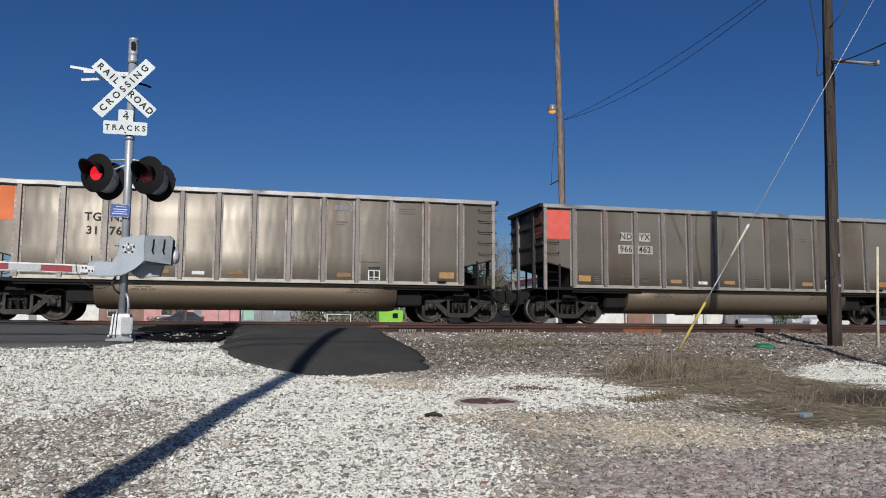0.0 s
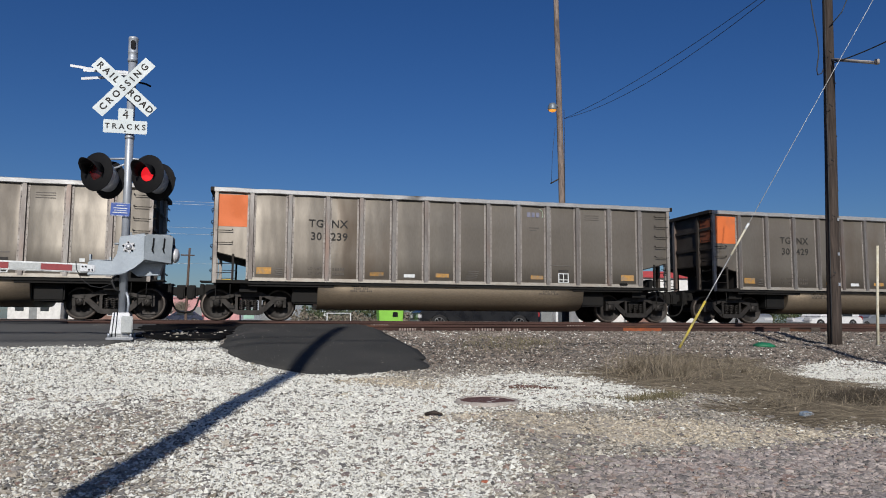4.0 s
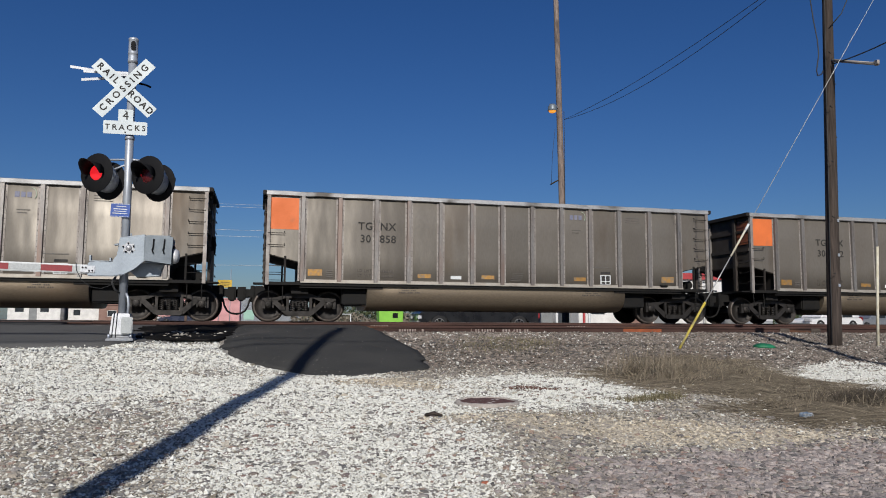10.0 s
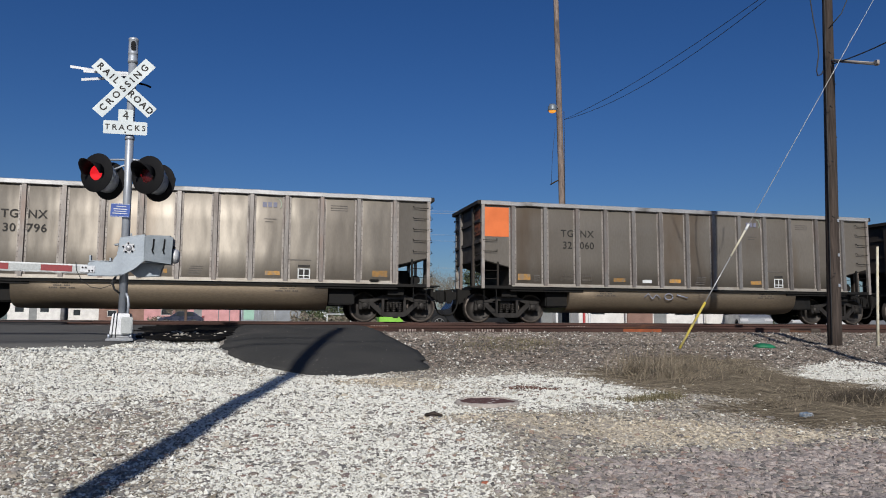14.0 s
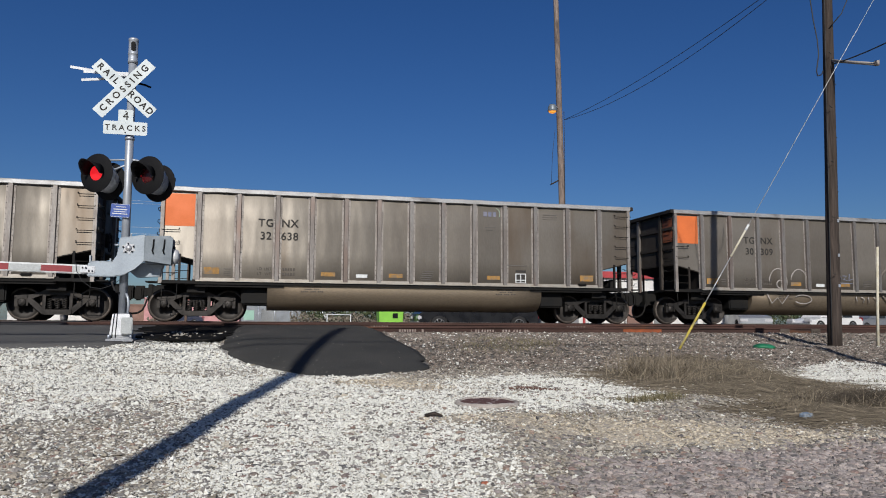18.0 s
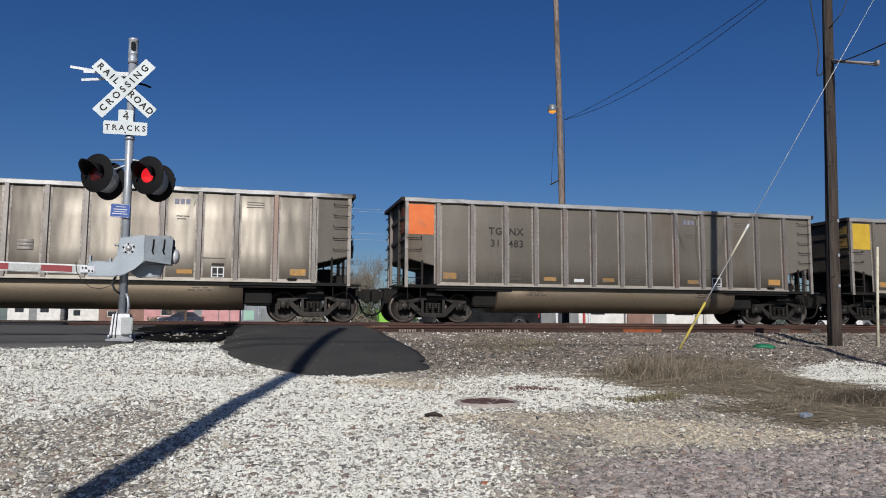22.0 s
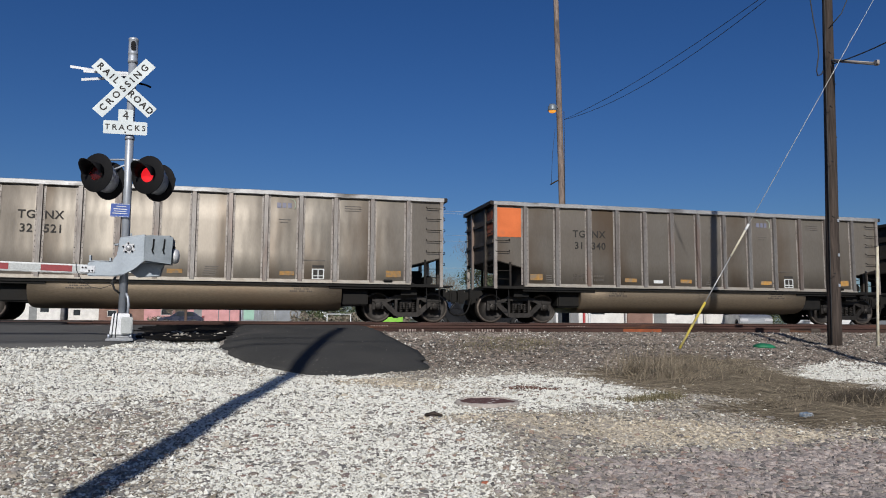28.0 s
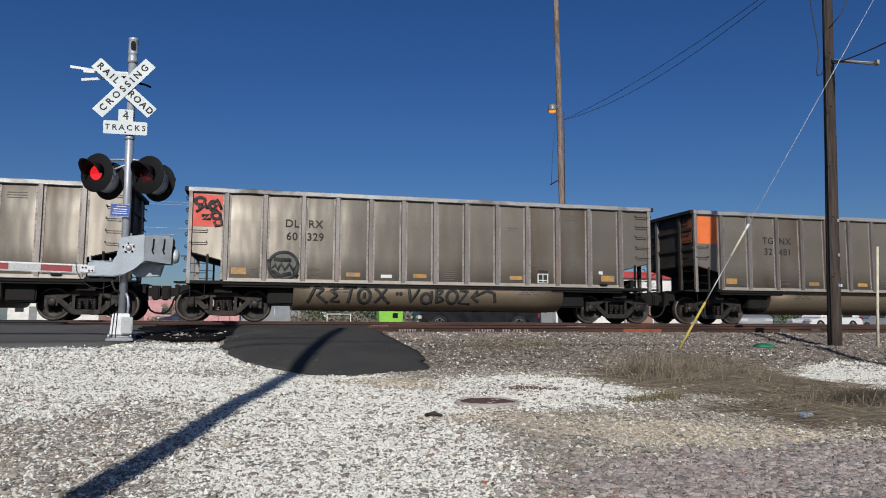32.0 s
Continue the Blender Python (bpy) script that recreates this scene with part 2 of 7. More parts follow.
def tube(bm, pts, r, seg=8, ends=True):
    """A round bar along the points; r: one radius, or one for each point."""
    pts = [Vector(p) for p in pts]
    rs = r if isinstance(r, (list, tuple)) else [r] * len(pts)
    rings, side = [], None
    for i, p in enumerate(pts):
        d = (pts[min(i + 1, len(pts) - 1)] - pts[max(i - 1, 0)]).normalized()
        if side is None:
            side = d.orthogonal().normalized()
        side = (side - d * side.dot(d)).normalized()
        up = d.cross(side)
        rings.append([bm.verts.new(p + rs[i] * (math.cos(a) * side + math.sin(a) * up)) for a in (2 * math.pi * k / seg for k in range(seg))])
    for a, b in zip(rings, rings[1:]):
        for k in range(seg):
            bm.faces.new((a[k], a[(k + 1) % seg], b[(k + 1) % seg], b[k])).smooth = True
    if ends:
        bm.faces.new(rings[0][::-1])
        bm.faces.new(rings[-1])


def lathe(bm, prof, seg=24, axis="y"):
    """Turns a profile of (radius, distance along the axis)."""
    put = {"y": lambda c, s, d: (c, d, s), "z": lambda c, s, d: (c, s, d), "x": lambda c, s, d: (d, c, s)}[axis]
    rings = []
    for r, d in prof:
        if r < 1e-5:
            rings.append([bm.verts.new(put(0, 0, d))] * seg)
        else:
            rings.append([bm.verts.new(put(r * math.cos(2 * math.pi * k / seg), r * math.sin(2 * math.pi * k / seg), d)) for k in range(seg)])
    for a, b in zip(rings, rings[1:]):
        for k in range(seg):
            f = list(dict.fromkeys((a[k], a[(k + 1) % seg], b[(k + 1) % seg], b[k])))
            if len(f) > 2:
                bm.faces.new(f).smooth = True


def done(name, bm, material):
    bmesh.ops.recalc_face_normals(bm, faces=bm.faces[:])
    me = bpy.data.meshes.new(name)
    bm.to_mesh(me)
    bm.free()
    me.materials.append(material)
    return me


def part(name, bm, material, parent, label="", m=None):
    """Links a bmesh, or a mesh that is there already, as one part of a thing."""
    me = done(name, bm, material) if isinstance(bm, bmesh.types.BMesh) else bm
    ob = new(name, me)
    ob.parent = parent
    if m:
        ob.matrix_basis = m
    return tagged(ob, label)


def thing(name, label, category, m=None, group="", kind=""):
    ob = new(name)
    ob.empty_display_size = 0.2
    if m:
        ob.matrix_basis = m
    return tagged(ob, label, category, group, kind)


def solid(name, bm, material, label, category="", m=None, group="", kind=""):
    """A thing of one mesh."""
    ob = new(name, done(name, bm, material))
    if m:
        ob.matrix_basis = m
    return tagged(ob, label, category, group, kind)


def B():
    return bmesh.new()


def letters(text, size, material, bold=0.0, space=1.0, depth=0.004):
    """A mesh of the words, standing upright in the xz plane, read from -y, centred."""
    cu = bpy.data.curves.new("lettering", "FONT")
    cu.body, cu.size, cu.offset, cu.extrude, cu.space_character = text, size, bold, depth, space
    cu.align_x, cu.align_y, cu.resolution_u = "CENTER", "CENTER", 3
    ob = bpy.data.objects.new("lettering", cu)
    scene.collection.objects.link(ob)
    me = bpy.data.meshes.new_from_object(ob.evaluated_get(bpy.context.evaluated_depsgraph_get()))
    bpy.data.objects.remove(ob)
    bpy.data.curves.remove(cu)
    me.transform(Euler((radians(90), 0, 0)).to_matrix().to_4x4())
    me.name = "lettering"
    me.materials.clear()
    me.materials.append(material)
    return me


# ---------------------------------------------------------------- ground and tracks
def smooth(a, b, v):
    t = max(0.0, min(1.0, (v - a) / (b - a)))
    return t * t * (3 - 2 * t)


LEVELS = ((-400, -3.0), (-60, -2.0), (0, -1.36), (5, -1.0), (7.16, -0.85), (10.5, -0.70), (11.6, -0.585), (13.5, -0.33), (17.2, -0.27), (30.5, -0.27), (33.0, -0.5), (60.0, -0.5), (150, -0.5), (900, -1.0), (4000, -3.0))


def level(x, y):
    """The height of the lot and of the track bed."""
    for (a, p), (b, q) in zip(LEVELS, LEVELS[1:]):
        if y <= b:
            z = p + (q - p) * (y - a) / (b - a)
            break
    if 13.5 < y < 18.6 and x < 2.6:
        z = max(z, z + (-0.33 + 0.235 * min(1.0, (y - 13.5) / 4.8) - z) * (1 - smooth(1.4, 2.6, x)) if x > 1.4 else -0.33 + 0.235 * min(1.0, (y - 13.5) / 4.8))
    return z - 0.18 * smooth(6, 12, x) * smooth(9, 14, y) * (1 - smooth(15.0, 17.4, y))


def ground_height(x, y):
    z = level(x, y)
    if -12 < x < 22 and 1 < y < 18:
        z += (0.034 if y < 12.5 else 0.012) * noise.noise((x * 0.8, y * 0.8, 1.7)) + 0.018 * noise.noise((x * 2.7, y * 2.7, 5.1))
    return z


def steps(rows):
    out = []
    for a, b, s in rows:
        n = max(1, round((b - a) / s))
        out += [a + (b - a) * i / n for i in range(n)]
    return out + [rows[-1][1]]


def blob(x, y, cx, cy, rx, ry, turn=0.0):
    """How far inside an ellipse a place lies: above 0 inside, below 0 outside."""
    c, s = math.cos(radians(turn)), math.sin(radians(turn))
    u, w = (x - cx) * c + (y - cy) * s, -(x - cx) * s + (y - cy) * c
    return 1 - math.sqrt((u / rx) ** 2 + (w / ry) ** 2)


def zone(x, y):
    """The make-up of the lot: white limestone, dry grass and earth, grey ballast, sand, coarse pinkish stone; the rest is tan and grey gravel."""
    j = 0.35 * noise.noise((x * 0.9, y * 0.9, 3.0)) + 0.18 * noise.noise((x * 3.1, y * 3.1, 8.0))
    white = max(blob(x, y, -3.0, 10.3, 4.3, 3.4), blob(x, y, 0.6, 7.2, 1.55, 3.7), blob(x, y, 3.2, 8.4, 1.9, 1.45, 18), blob(x, y, 8.9, 9.5, 2.7, 0.85, 47), blob(x, y, -6.5, 11.4, 4.0, 2.2))
    white = (1 - 0.3 * smooth(0.05, 0.45, noise.noise((x * 0.55 + 4, y * 0.9, 6.0)))) * smooth(-0.12, 0.2, min(white + 0.5 * j, -1.1 * blob(x, y, -1.7, 5.2, 1.0, 1.35) + 0.3 * j))
    grass = smooth(-0.2, 0.3, max(blob(x, y, 5.3, 9.2, 0.9, 1.1), blob(x, y, 7.0, 10.6, 0.9, 1.9, -30), blob(x, y, 6.25, 8.2, 1.15, 1.5), blob(x, y, 5.8, 6.6, 0.95, 0.85)) + 0.5 * j)
    ballast = smooth(9.9, 11.2, y + 1.2 * j) * smooth(1.2, 2.6, x + 0.5 * j)
    coarse = smooth(-0.1, 0.3, blob(x, y, 4.0, 3.9, 2.7, 1.55, 4) + 0.7 * j)
    dust = smooth(-0.1, 0.5, max(blob(x, y, 3.6, 5.95, 2.1, 0.6, -20), blob(x, y, 1.6, 9.3, 0.95, 0.5, -20), 0.8 * blob(x, y, 2.3, 6.7, 0.9, 0.3)) + 1.1 * j) * (1 - grass)
    white *= 1 - coarse
    return white * (1 - grass) * (1 - 0.6 * dust), grass, ballast * (1 - dust), dust * (1 - coarse), coarse * (1 - grass)


xs = steps(((-3000, -60, 300), (-60, -12, 6), (-12, 20, 0.25), (20, 60, 5), (60, 3000, 300)))
ys = steps(((-400, -10, 60), (-10, 2, 1), (2, 18, 0.2), (18, 34, 1), (34, 70, 4), (70, 400, 40), (400, 4000, 400)))
verts = [(x, y, ground_height(x, y)) for y in ys for x in xs]
nx = len(xs)
faces = [(i + j * nx, i + 1 + j * nx, i + 1 + (j + 1) * nx, i + (j + 1) * nx) for j in range(len(ys) - 1) for i in range(nx - 1)]
me = bpy.data.meshes.new("ground")
me.from_pydata(verts, [], faces)
for name, k in (("white", 0), ("grass", 1), ("ballast", 2), ("dust", 3), ("coarse", 4)):
    layer = me.attributes.new(name, "FLOAT", "POINT")
    layer.data.foreach_set("value", [zone(x, y)[k] if -12 < x < 22 and 1 < y < 20 else (1.0 if k == 2 and 18 <= y < 40 else 0.0) for x, y, z in verts])
me.polygons.foreach_set("use_smooth", [True] * len(me.polygons))


def ground_material():
    m = bpy.data.materials.new("gravel_lot")
    m.use_nodes = True
    n, link = m.node_tree.nodes, m.node_tree.links.new
    b = n["Principled BSDF"]
    b.inputs["Roughness"].default_value = 0.95
    co = n.new("ShaderNodeTexCoord")

    def cells(s, cols):
        t = n.new("ShaderNodeTexVoronoi")
        t.inputs["Scale"].default_value = s
        link(co.outputs["Object"], t.inputs["Vector"])
        r = n.new("ShaderNodeValToRGB")
        e = r.color_ramp.elements
        e[0].position, e[0].color, e[1].position, e[1].color = 0.0, (*cols[0], 1), 1.0, (*cols[-1], 1)
        for i, c in enumerate(cols[1:-1], 1):
            k = e.new(i / (len(cols) - 1))
            k.color = (*c, 1)
        sep = n.new("ShaderNodeSeparateColor")
        link(t.outputs["Color"], sep.inputs[0])
        link(sep.outputs[0], r.inputs[0])
        return r.outputs[0], t.outputs["Distance"]

    tan, d1 = cells(38, ((0.212, 0.187, 0.153), (0.348, 0.306, 0.246), (0.272, 0.238, 0.196), (0.399, 0.357, 0.289)))
    white, d2 = cells(70, ((0.13, 0.123, 0.105), (0.40, 0.388, 0.35), (0.22, 0.21, 0.185), (0.48, 0.467, 0.425)))
    earth, d3 = cells(60, ((0.128, 0.102, 0.075), (0.187, 0.151, 0.111), (0.238, 0.196, 0.145)))
    stone, d4 = cells(30, ((0.06, 0.056, 0.054), (0.119, 0.111, 0.102), (0.085, 0.081, 0.076), (0.17, 0.162, 0.149)))
    sand, d5 = cells(70, ((0.34, 0.293, 0.225), (0.459, 0.404, 0.315), (0.391, 0.34, 0.264), (0.51, 0.455, 0.365)))
    pink, d6 = cells(40, ((0.15, 0.13, 0.122), (0.29, 0.25, 0.232), (0.21, 0.183, 0.17), (0.34, 0.295, 0.27)))
    col = tan
    for name, c in (("ballast", stone), ("white", white), ("dust", sand), ("coarse", pink), ("grass", earth)):
        a = n.new("ShaderNodeAttribute")
        a.attribute_name = name
        x = n.new("ShaderNodeMix")
        x.data_type = "RGBA"
        link(a.outputs["Fac"], x.inputs["Factor"])
        link(col, x.inputs[6])
        link(c, x.inputs[7])
        col = x.outputs[2]
    link(col, b.inputs["Base Color"])
    bp = n.new("ShaderNodeBump")
    bp.inputs["Strength"].default_value, bp.inputs["Distance"].default_value = 0.8, 0.02
    bp.invert = True
    link(d1, bp.inputs["Height"])
    link(bp.outputs["Normal"], b.inputs["Normal"])
    return m


GROUND = ground_material()
me.materials.append(GROUND)
tagged(new("ground", me), "gravel lot of white limestone and grey stone beside the tracks", "ground", kind="structure")

TRACK_Y = 23.4
PITCH, BODY = 16.18, 14.535


def rail(name, y, top, x0, x1, label, used=False):
    """One rail: foot, web and head."""
    bm = B()
    prism(bm, [(y + a, top + b) for a, b in ((-0.07, -0.18), (0.07, -0.18), (0.07, -0.165), (0.012, -0.15), (0.012, -0.05), (0.037, -0.04), (0.037, -0.003), (0.03, 0.0),
                                             (-0.03, 0.0), (-0.037, -0.003), (-0.037, -0.04), (-0.012, -0.05), (-0.012, -0.15), (-0.07, -0.165))], x0, x1, "x")
    ob = tagged(new(name, done(name, bm, RUST)), label, "rail", "rails of the tracks", "structure")
    if used:
        bm = B()
        box(bm, x0, x1, y - 0.028, y + 0.028, top, top + 0.003)
        part("rail_head", bm, RAILTOP, ob, "polished running surface")
    return ob


RAILS = []
for cy, za, zb, far in ((19.1, -0.10, -0.03, False), (TRACK_Y, 0.0, 0.0, True)):
    for dy, top in ((-0.7525, za), (0.7525, zb)):
        RAILS.append(rail("rail", cy + dy, top, -160, 240, "rusty steel rail spiked to timber ties", far))


def tie_mesh():
    bm = B()
    rbox(bm, -0.115, 0.115, -1.3, 1.3, -0.17, 0.0, 0.012)
    return done("tie", bm, TIE)


TIE_ME = tie_mesh()
for cy, top, x0, n in ((19.1, -0.235, -12, 78), (TRACK_Y, -0.19, -12, 84)):
    bed = thing("track_ties", "weathered timber railway ties sunk in ballast", "railway ties", pose(0, cy, 0), kind="structure")
    for i in range(n):
        part("tie", TIE_ME, None, bed, m=pose(x0 + 0.53 * i + random.uniform(-0.03, 0.03), random.uniform(-0.05, 0.05), top + random.uniform(-0.015, 0.01), 0, 0, random.uniform(-1, 1)))


def sheet(name, outline, height, material, label, step=0.3, thick=0.06):
    """A paved sheet: a grid cut to an outline that is given as x limits for a y, with its own height."""
    y0, y1 = outline["y"]
    n = max(2, round((y1 - y0) / step))
    bm, rows = B(), []
    for j in range(n + 1):
        y = y0 + (y1 - y0) * j / n
        a, b = outline["left"](y), outline["right"](y)
        k = outline.get("cols", 14)
        rows.append([bm.verts.new((a + (b - a) * i / k, y, height(a + (b - a) * i / k, y))) for i in range(k + 1)])
    for p, q in zip(rows, rows[1:]):
        for i in range(len(p) - 1):
            bm.faces.new((p[i], p[i + 1], q[i + 1], q[i])).smooth = True
    edge = bmesh.ops.extrude_face_region(bm, geom=bm.faces[:])
    for v in edge["geom"]:
        if isinstance(v, bmesh.types.BMVert):
            v.co.z -= thick
    return tagged(new(name, done(name, bm, material)), label, "pavement", kind="structure")


def lerp_rows(rows):
    def f(y):
        for (a, p), (b, q) in zip(rows, rows[1:]):
            if y <= b:
                return p + (q - p) * (y - a) / (b - a)
        return rows[-1][1]
    return f


def wob(k, s=0.12):
    return lambda y: s * noise.noise((k, y * 2.3, 0.0)) + 0.4 * s * noise.noise((k, y * 9.0, 4.0))


ramp_left, ramp_right = lerp_rows(((10.1, 1.0), (10.4, 0.66), (10.6, 0.5), (10.9, 0.22), (11.4, -0.18), (12.2, -0.5), (12.9, -0.6), (18.3, -0.6))), lerp_rows(((10.1, 1.5), (10.3, 1.75), (10.5, 2.26), (10.7, 2.44), (11.2, 2.46), (11.9, 2.57), (12.7, 2.46), (13.7, 2.36), (16.5, 2.45), (18.3, 2.45)))
w1, w2 = wob(1.0), wob(7.0)


RAMP_RISE = lerp_rows(((10.1, -0.76), (10.5, -0.66), (12.0, -0.42), (13.5, -0.24), (15.0, -0.13), (16.5, -0.09), (18.3, -0.075)))


def ramp_height(x, y):
    """The ramp thins out towards its sides."""
    low = ground_height(x, y) + 0.012
    return low + max(0.0, RAMP_RISE(y) - low) * smooth(-0.05, 0.5, x - ramp_left(y)) * smooth(-0.12, 0.1, ramp_right(y) - x)


sheet("asphalt_ramp", {"y": (10.1, 18.3), "left": lambda y: ramp_left(y) + w1(y), "right": lambda y: ramp_right(y) + w2(y), "cols": 18}, ramp_height, ASPHALT,
      "dark asphalt ramp laid up to the rails over gravel", 0.12, 0.05)


def road_height(x, y):
    return ground_height(x, y) + 0.015 if y < 13.0 else max(ground_height(x, y) + 0.01, -0.325 + (0.225 if y > 18.3 else 0.225 * (y - 13.0) / 5.3))


w3 = wob(13.0, 0.35)
road_edge = lerp_rows(((12.7, -2.6), (13.25, -2.2), (13.55, -1.15), (15.0, -0.9), (18.3, -0.3)))
sheet("road", {"y": (12.75, 18.3), "left": lambda y: -45, "right": lambda y: road_edge(y) + 0.4 * w3(y), "cols": 120}, road_height, ASPHALT_OLD, "worn grey asphalt road that crosses the tracks behind the gate", 0.35, 0.12)
for y0, y1, z0, z1, far in ((18.42, 19.78, -0.10, -0.04, 0), (19.93, 22.57, -0.03, -0.01, 0), (22.75, 24.05, -0.005, -0.005, 0), (24.25, 60.0, -0.01, -0.48, 1)):
    sheet("road_crossing", {"y": (y0, y1), "left": lambda y: -45, "right": lambda y: -4.6, "cols": 4}, lambda x, y, a=y0, b=y1, p=z0, q=z1: p + (q - p) * (y - a) / (b - a), ASPHALT_OLD,
          "grey asphalt between the rails at the crossing", 2.0, 0.2)

# an uneven sheet coloured black between road and ramp
patch_left, patch_right = lerp_rows(((13.25, -1.5), (13.5, -2.0), (14.2, -2.2), (15.5, -2.1), (16.3, -2.5), (17.9, -2.3))), lerp_rows(((13.25, -0.7), (13.9, -0.6), (15.0, -0.5), (17.9, -0.1)))
PATCH_BLACK = mat("patch_black", (0.0051, 0.0051, 0.0055), (0.0093, 0.0089, 0.0085), 0.9, 0, 3, 90, 0.4, 0.01, 0, (0.043, 0.039, 0.036), 0.02)
PATCH_BLACK.node_tree.nodes["Principled BSDF"].inputs["Specular IOR Level"].default_value = 0.05
w4, w5 = wob(21.0, 0.5), wob(27.0, 0.3)
sheet("tar_patch", {"y": (13.25, 17.9), "left": lambda y: patch_left(y) + w4(y), "right": lambda y: patch_right(y) + w5(y), "cols": 10}, lambda x, y: max(road_height(x, y), ground_height(x, y)) + 0.018,
      PATCH_BLACK, "black sheet on the ground between road and ramp", 0.15, 0.03)


# ---------------------------------------------------------------- the coal train
HALF = BODY / 2
RIBS = [v - HALF for v in (1.04, 2.13, 3.23, 4.23, 5.23, 6.23, 7.22, 8.22, 9.22, 10.22, 11.24, 12.34, 13.44)]
TOP, SILL = 3.82, 1.133
R_WHEEL = 0.457


def panel_mesh(width):
    """A side sheet, bulged a little, standing in the xz plane; x from 0."""
    bm = B()
    nxp, nz = 8, 3
    v = {}
    for i in range(nxp + 1):
        for k in range(nz + 1):
            u, w = i / nxp, k / nz
            v[i, k] = bm.verts.new((u * width, -0.008 * math.sin(math.pi * u), SILL + 0.06 + w * (TOP - 0.12 - SILL - 0.06)))
    for i in range(nxp):
        for k in range(nz):
            bm.faces.new((v[i, k], v[i + 1, k], v[i + 1, k + 1], v[i, k + 1])).smooth = True
    g = bmesh.ops.extrude_face_region(bm, geom=bm.faces[:])
    for q in g["geom"]:
        if isinstance(q, bmesh.types.BMVert):
            q.co.y += 0.02
    return done("side_panel", bm, ALU)


def rib_mesh():
    bm = B()
    z0, z1 = SILL + 0.04, TOP - 0.13
    prism(bm, [(-0.075, 0.0), (-0.055, -0.075), (0.055, -0.075), (0.075, 0.0)], z0, z1, "z")
    return done("rib", bm, ALU_RIB)


def flange_mesh(dense):
    bm = B()
    z0, z1 = SILL + 0.05, TOP - 0.14
    box(bm, -0.028, 0.028, -0.008, 0.0, z0, z1)
    n = 17
    zs = [z0 + (z1 - z0) * (i + 0.5) / n for i in range(n)]
    if dense:
        zs += [2.95 + 0.055 * i for i in range(9)]
    for z in zs:
        prism(bm, [(0.013 * math.cos(a), z + 0.013 * math.sin(a)) for a in (0.5, 1.75, 3.0, 4.25, 5.5)], -0.018, -0.008)
    bm.faces.ensure_lookup_table()
    for f in bm.faces[6:]:
        f.material_index = 1
    strip = done("rivet_strip", bm, FLANGE)
    strip.materials.append(RIVET)
    return strip


def end_side_mesh():
    """The side sheet at the car's end: its lower edge slopes, the platform below is open."""
    bm = B()
    prism(bm, [(0.0, 1.97), (1.0, 1.72), (1.0, TOP - 0.12), (0.0, TOP - 0.12)], -0.02, 0.0)
    return done("end_panel", bm, ALU)


def grab_mesh(w=0.46):
    bm = B()
    tube(bm, [(0, 0, 0.05), (0, -0.07, 0.05), (0, -0.08, 0.0), (w, -0.08, 0.0), (w, -0.07, 0.05), (w, 0, 0.05)], 0.011, 5)
    return done("grab_iron", bm, BLACK)


def side_frame_mesh():
    """A cast side frame of a freight truck, 0.11 m thick, its outer face at y = 0."""
    bm = B()

    def bar(pts, a=0.0, b=0.11):
        prism(bm, pts, a, b)
    bar([(-0.42, 0.80), (-0.42, 0.69), (0.42, 0.69), (0.42, 0.80), (0.36, 0.835), (-0.36, 0.835)])
    for s in (-1, 1):
        bar([(s * 0.42, 0.80), (s * 0.42, 0.69), (s * 0.62, 0.60), (s * 1.08, 0.60), (s * 1.08, 0.68), (s * 0.66, 0.71)][::s])
        bar([(s * 0.30, 0.70), (s * 0.30, 0.28), (s * 0.38, 0.28), (s * 0.38, 0.70)][::s], 0.005, 0.10)
        bar([(s * 0.66, 0.62), (s * 0.30, 0.30), (s * 0.30, 0.19), (s * 0.40, 0.19), (s * 0.80, 0.56), (s * 0.80, 0.62)][::s], -0.01, 0.10)
        bar([(s * 0.74, 0.62), (s * 0.74, 0.40), (s * 0.79, 0.40), (s * 0.79, 0.62)][::s])
        bar([(s * 0.99, 0.62), (s * 0.99, 0.38), (s * 1.08, 0.38), (s * 1.08, 0.62)][::s])
        bar([(s * 0.76, 0.68), (s * 0.76, 0.585), (s * 1.02, 0.585), (s * 1.02, 0.68)][::s], -0.035, 0.1)
    bar([(-0.38, 0.30), (-0.38, 0.19), (-0.30, 0.16), (0.30, 0.16), (0.38, 0.19), (0.38, 0.30)], -0.05, 0.11)
    return done("side_frame", bm, CAST)


def spring_mesh():
    bm = B()
    pts = [(0.058 * math.cos(a), 0.058 * math.sin(a), 0.30 + 0.30 * a / (2 * math.pi * 5)) for a in (2 * math.pi * 5 * i / 40 for i in range(41))]
    tube(bm, pts, 0.019, 5)
    return done("spring", bm, CAST)


def bearing_mesh():
    bm = B()
    lathe(bm, [(0, -0.10), (0.06, -0.10), (0.085, -0.085), (0.11, -0.08), (0.115, 0.06), (0, 0.06)], 14)
    for k in range(3):
        a = 2.1 * k
        box(bm, 0.05 * math.cos(a) - 0.014, 0.05 * math.cos(a) + 0.014, -0.118, -0.10, 0.05 * math.sin(a) - 0.014, 0.05 * math.sin(a) + 0.014)
    return done("bearing_cap", bm, CAST)


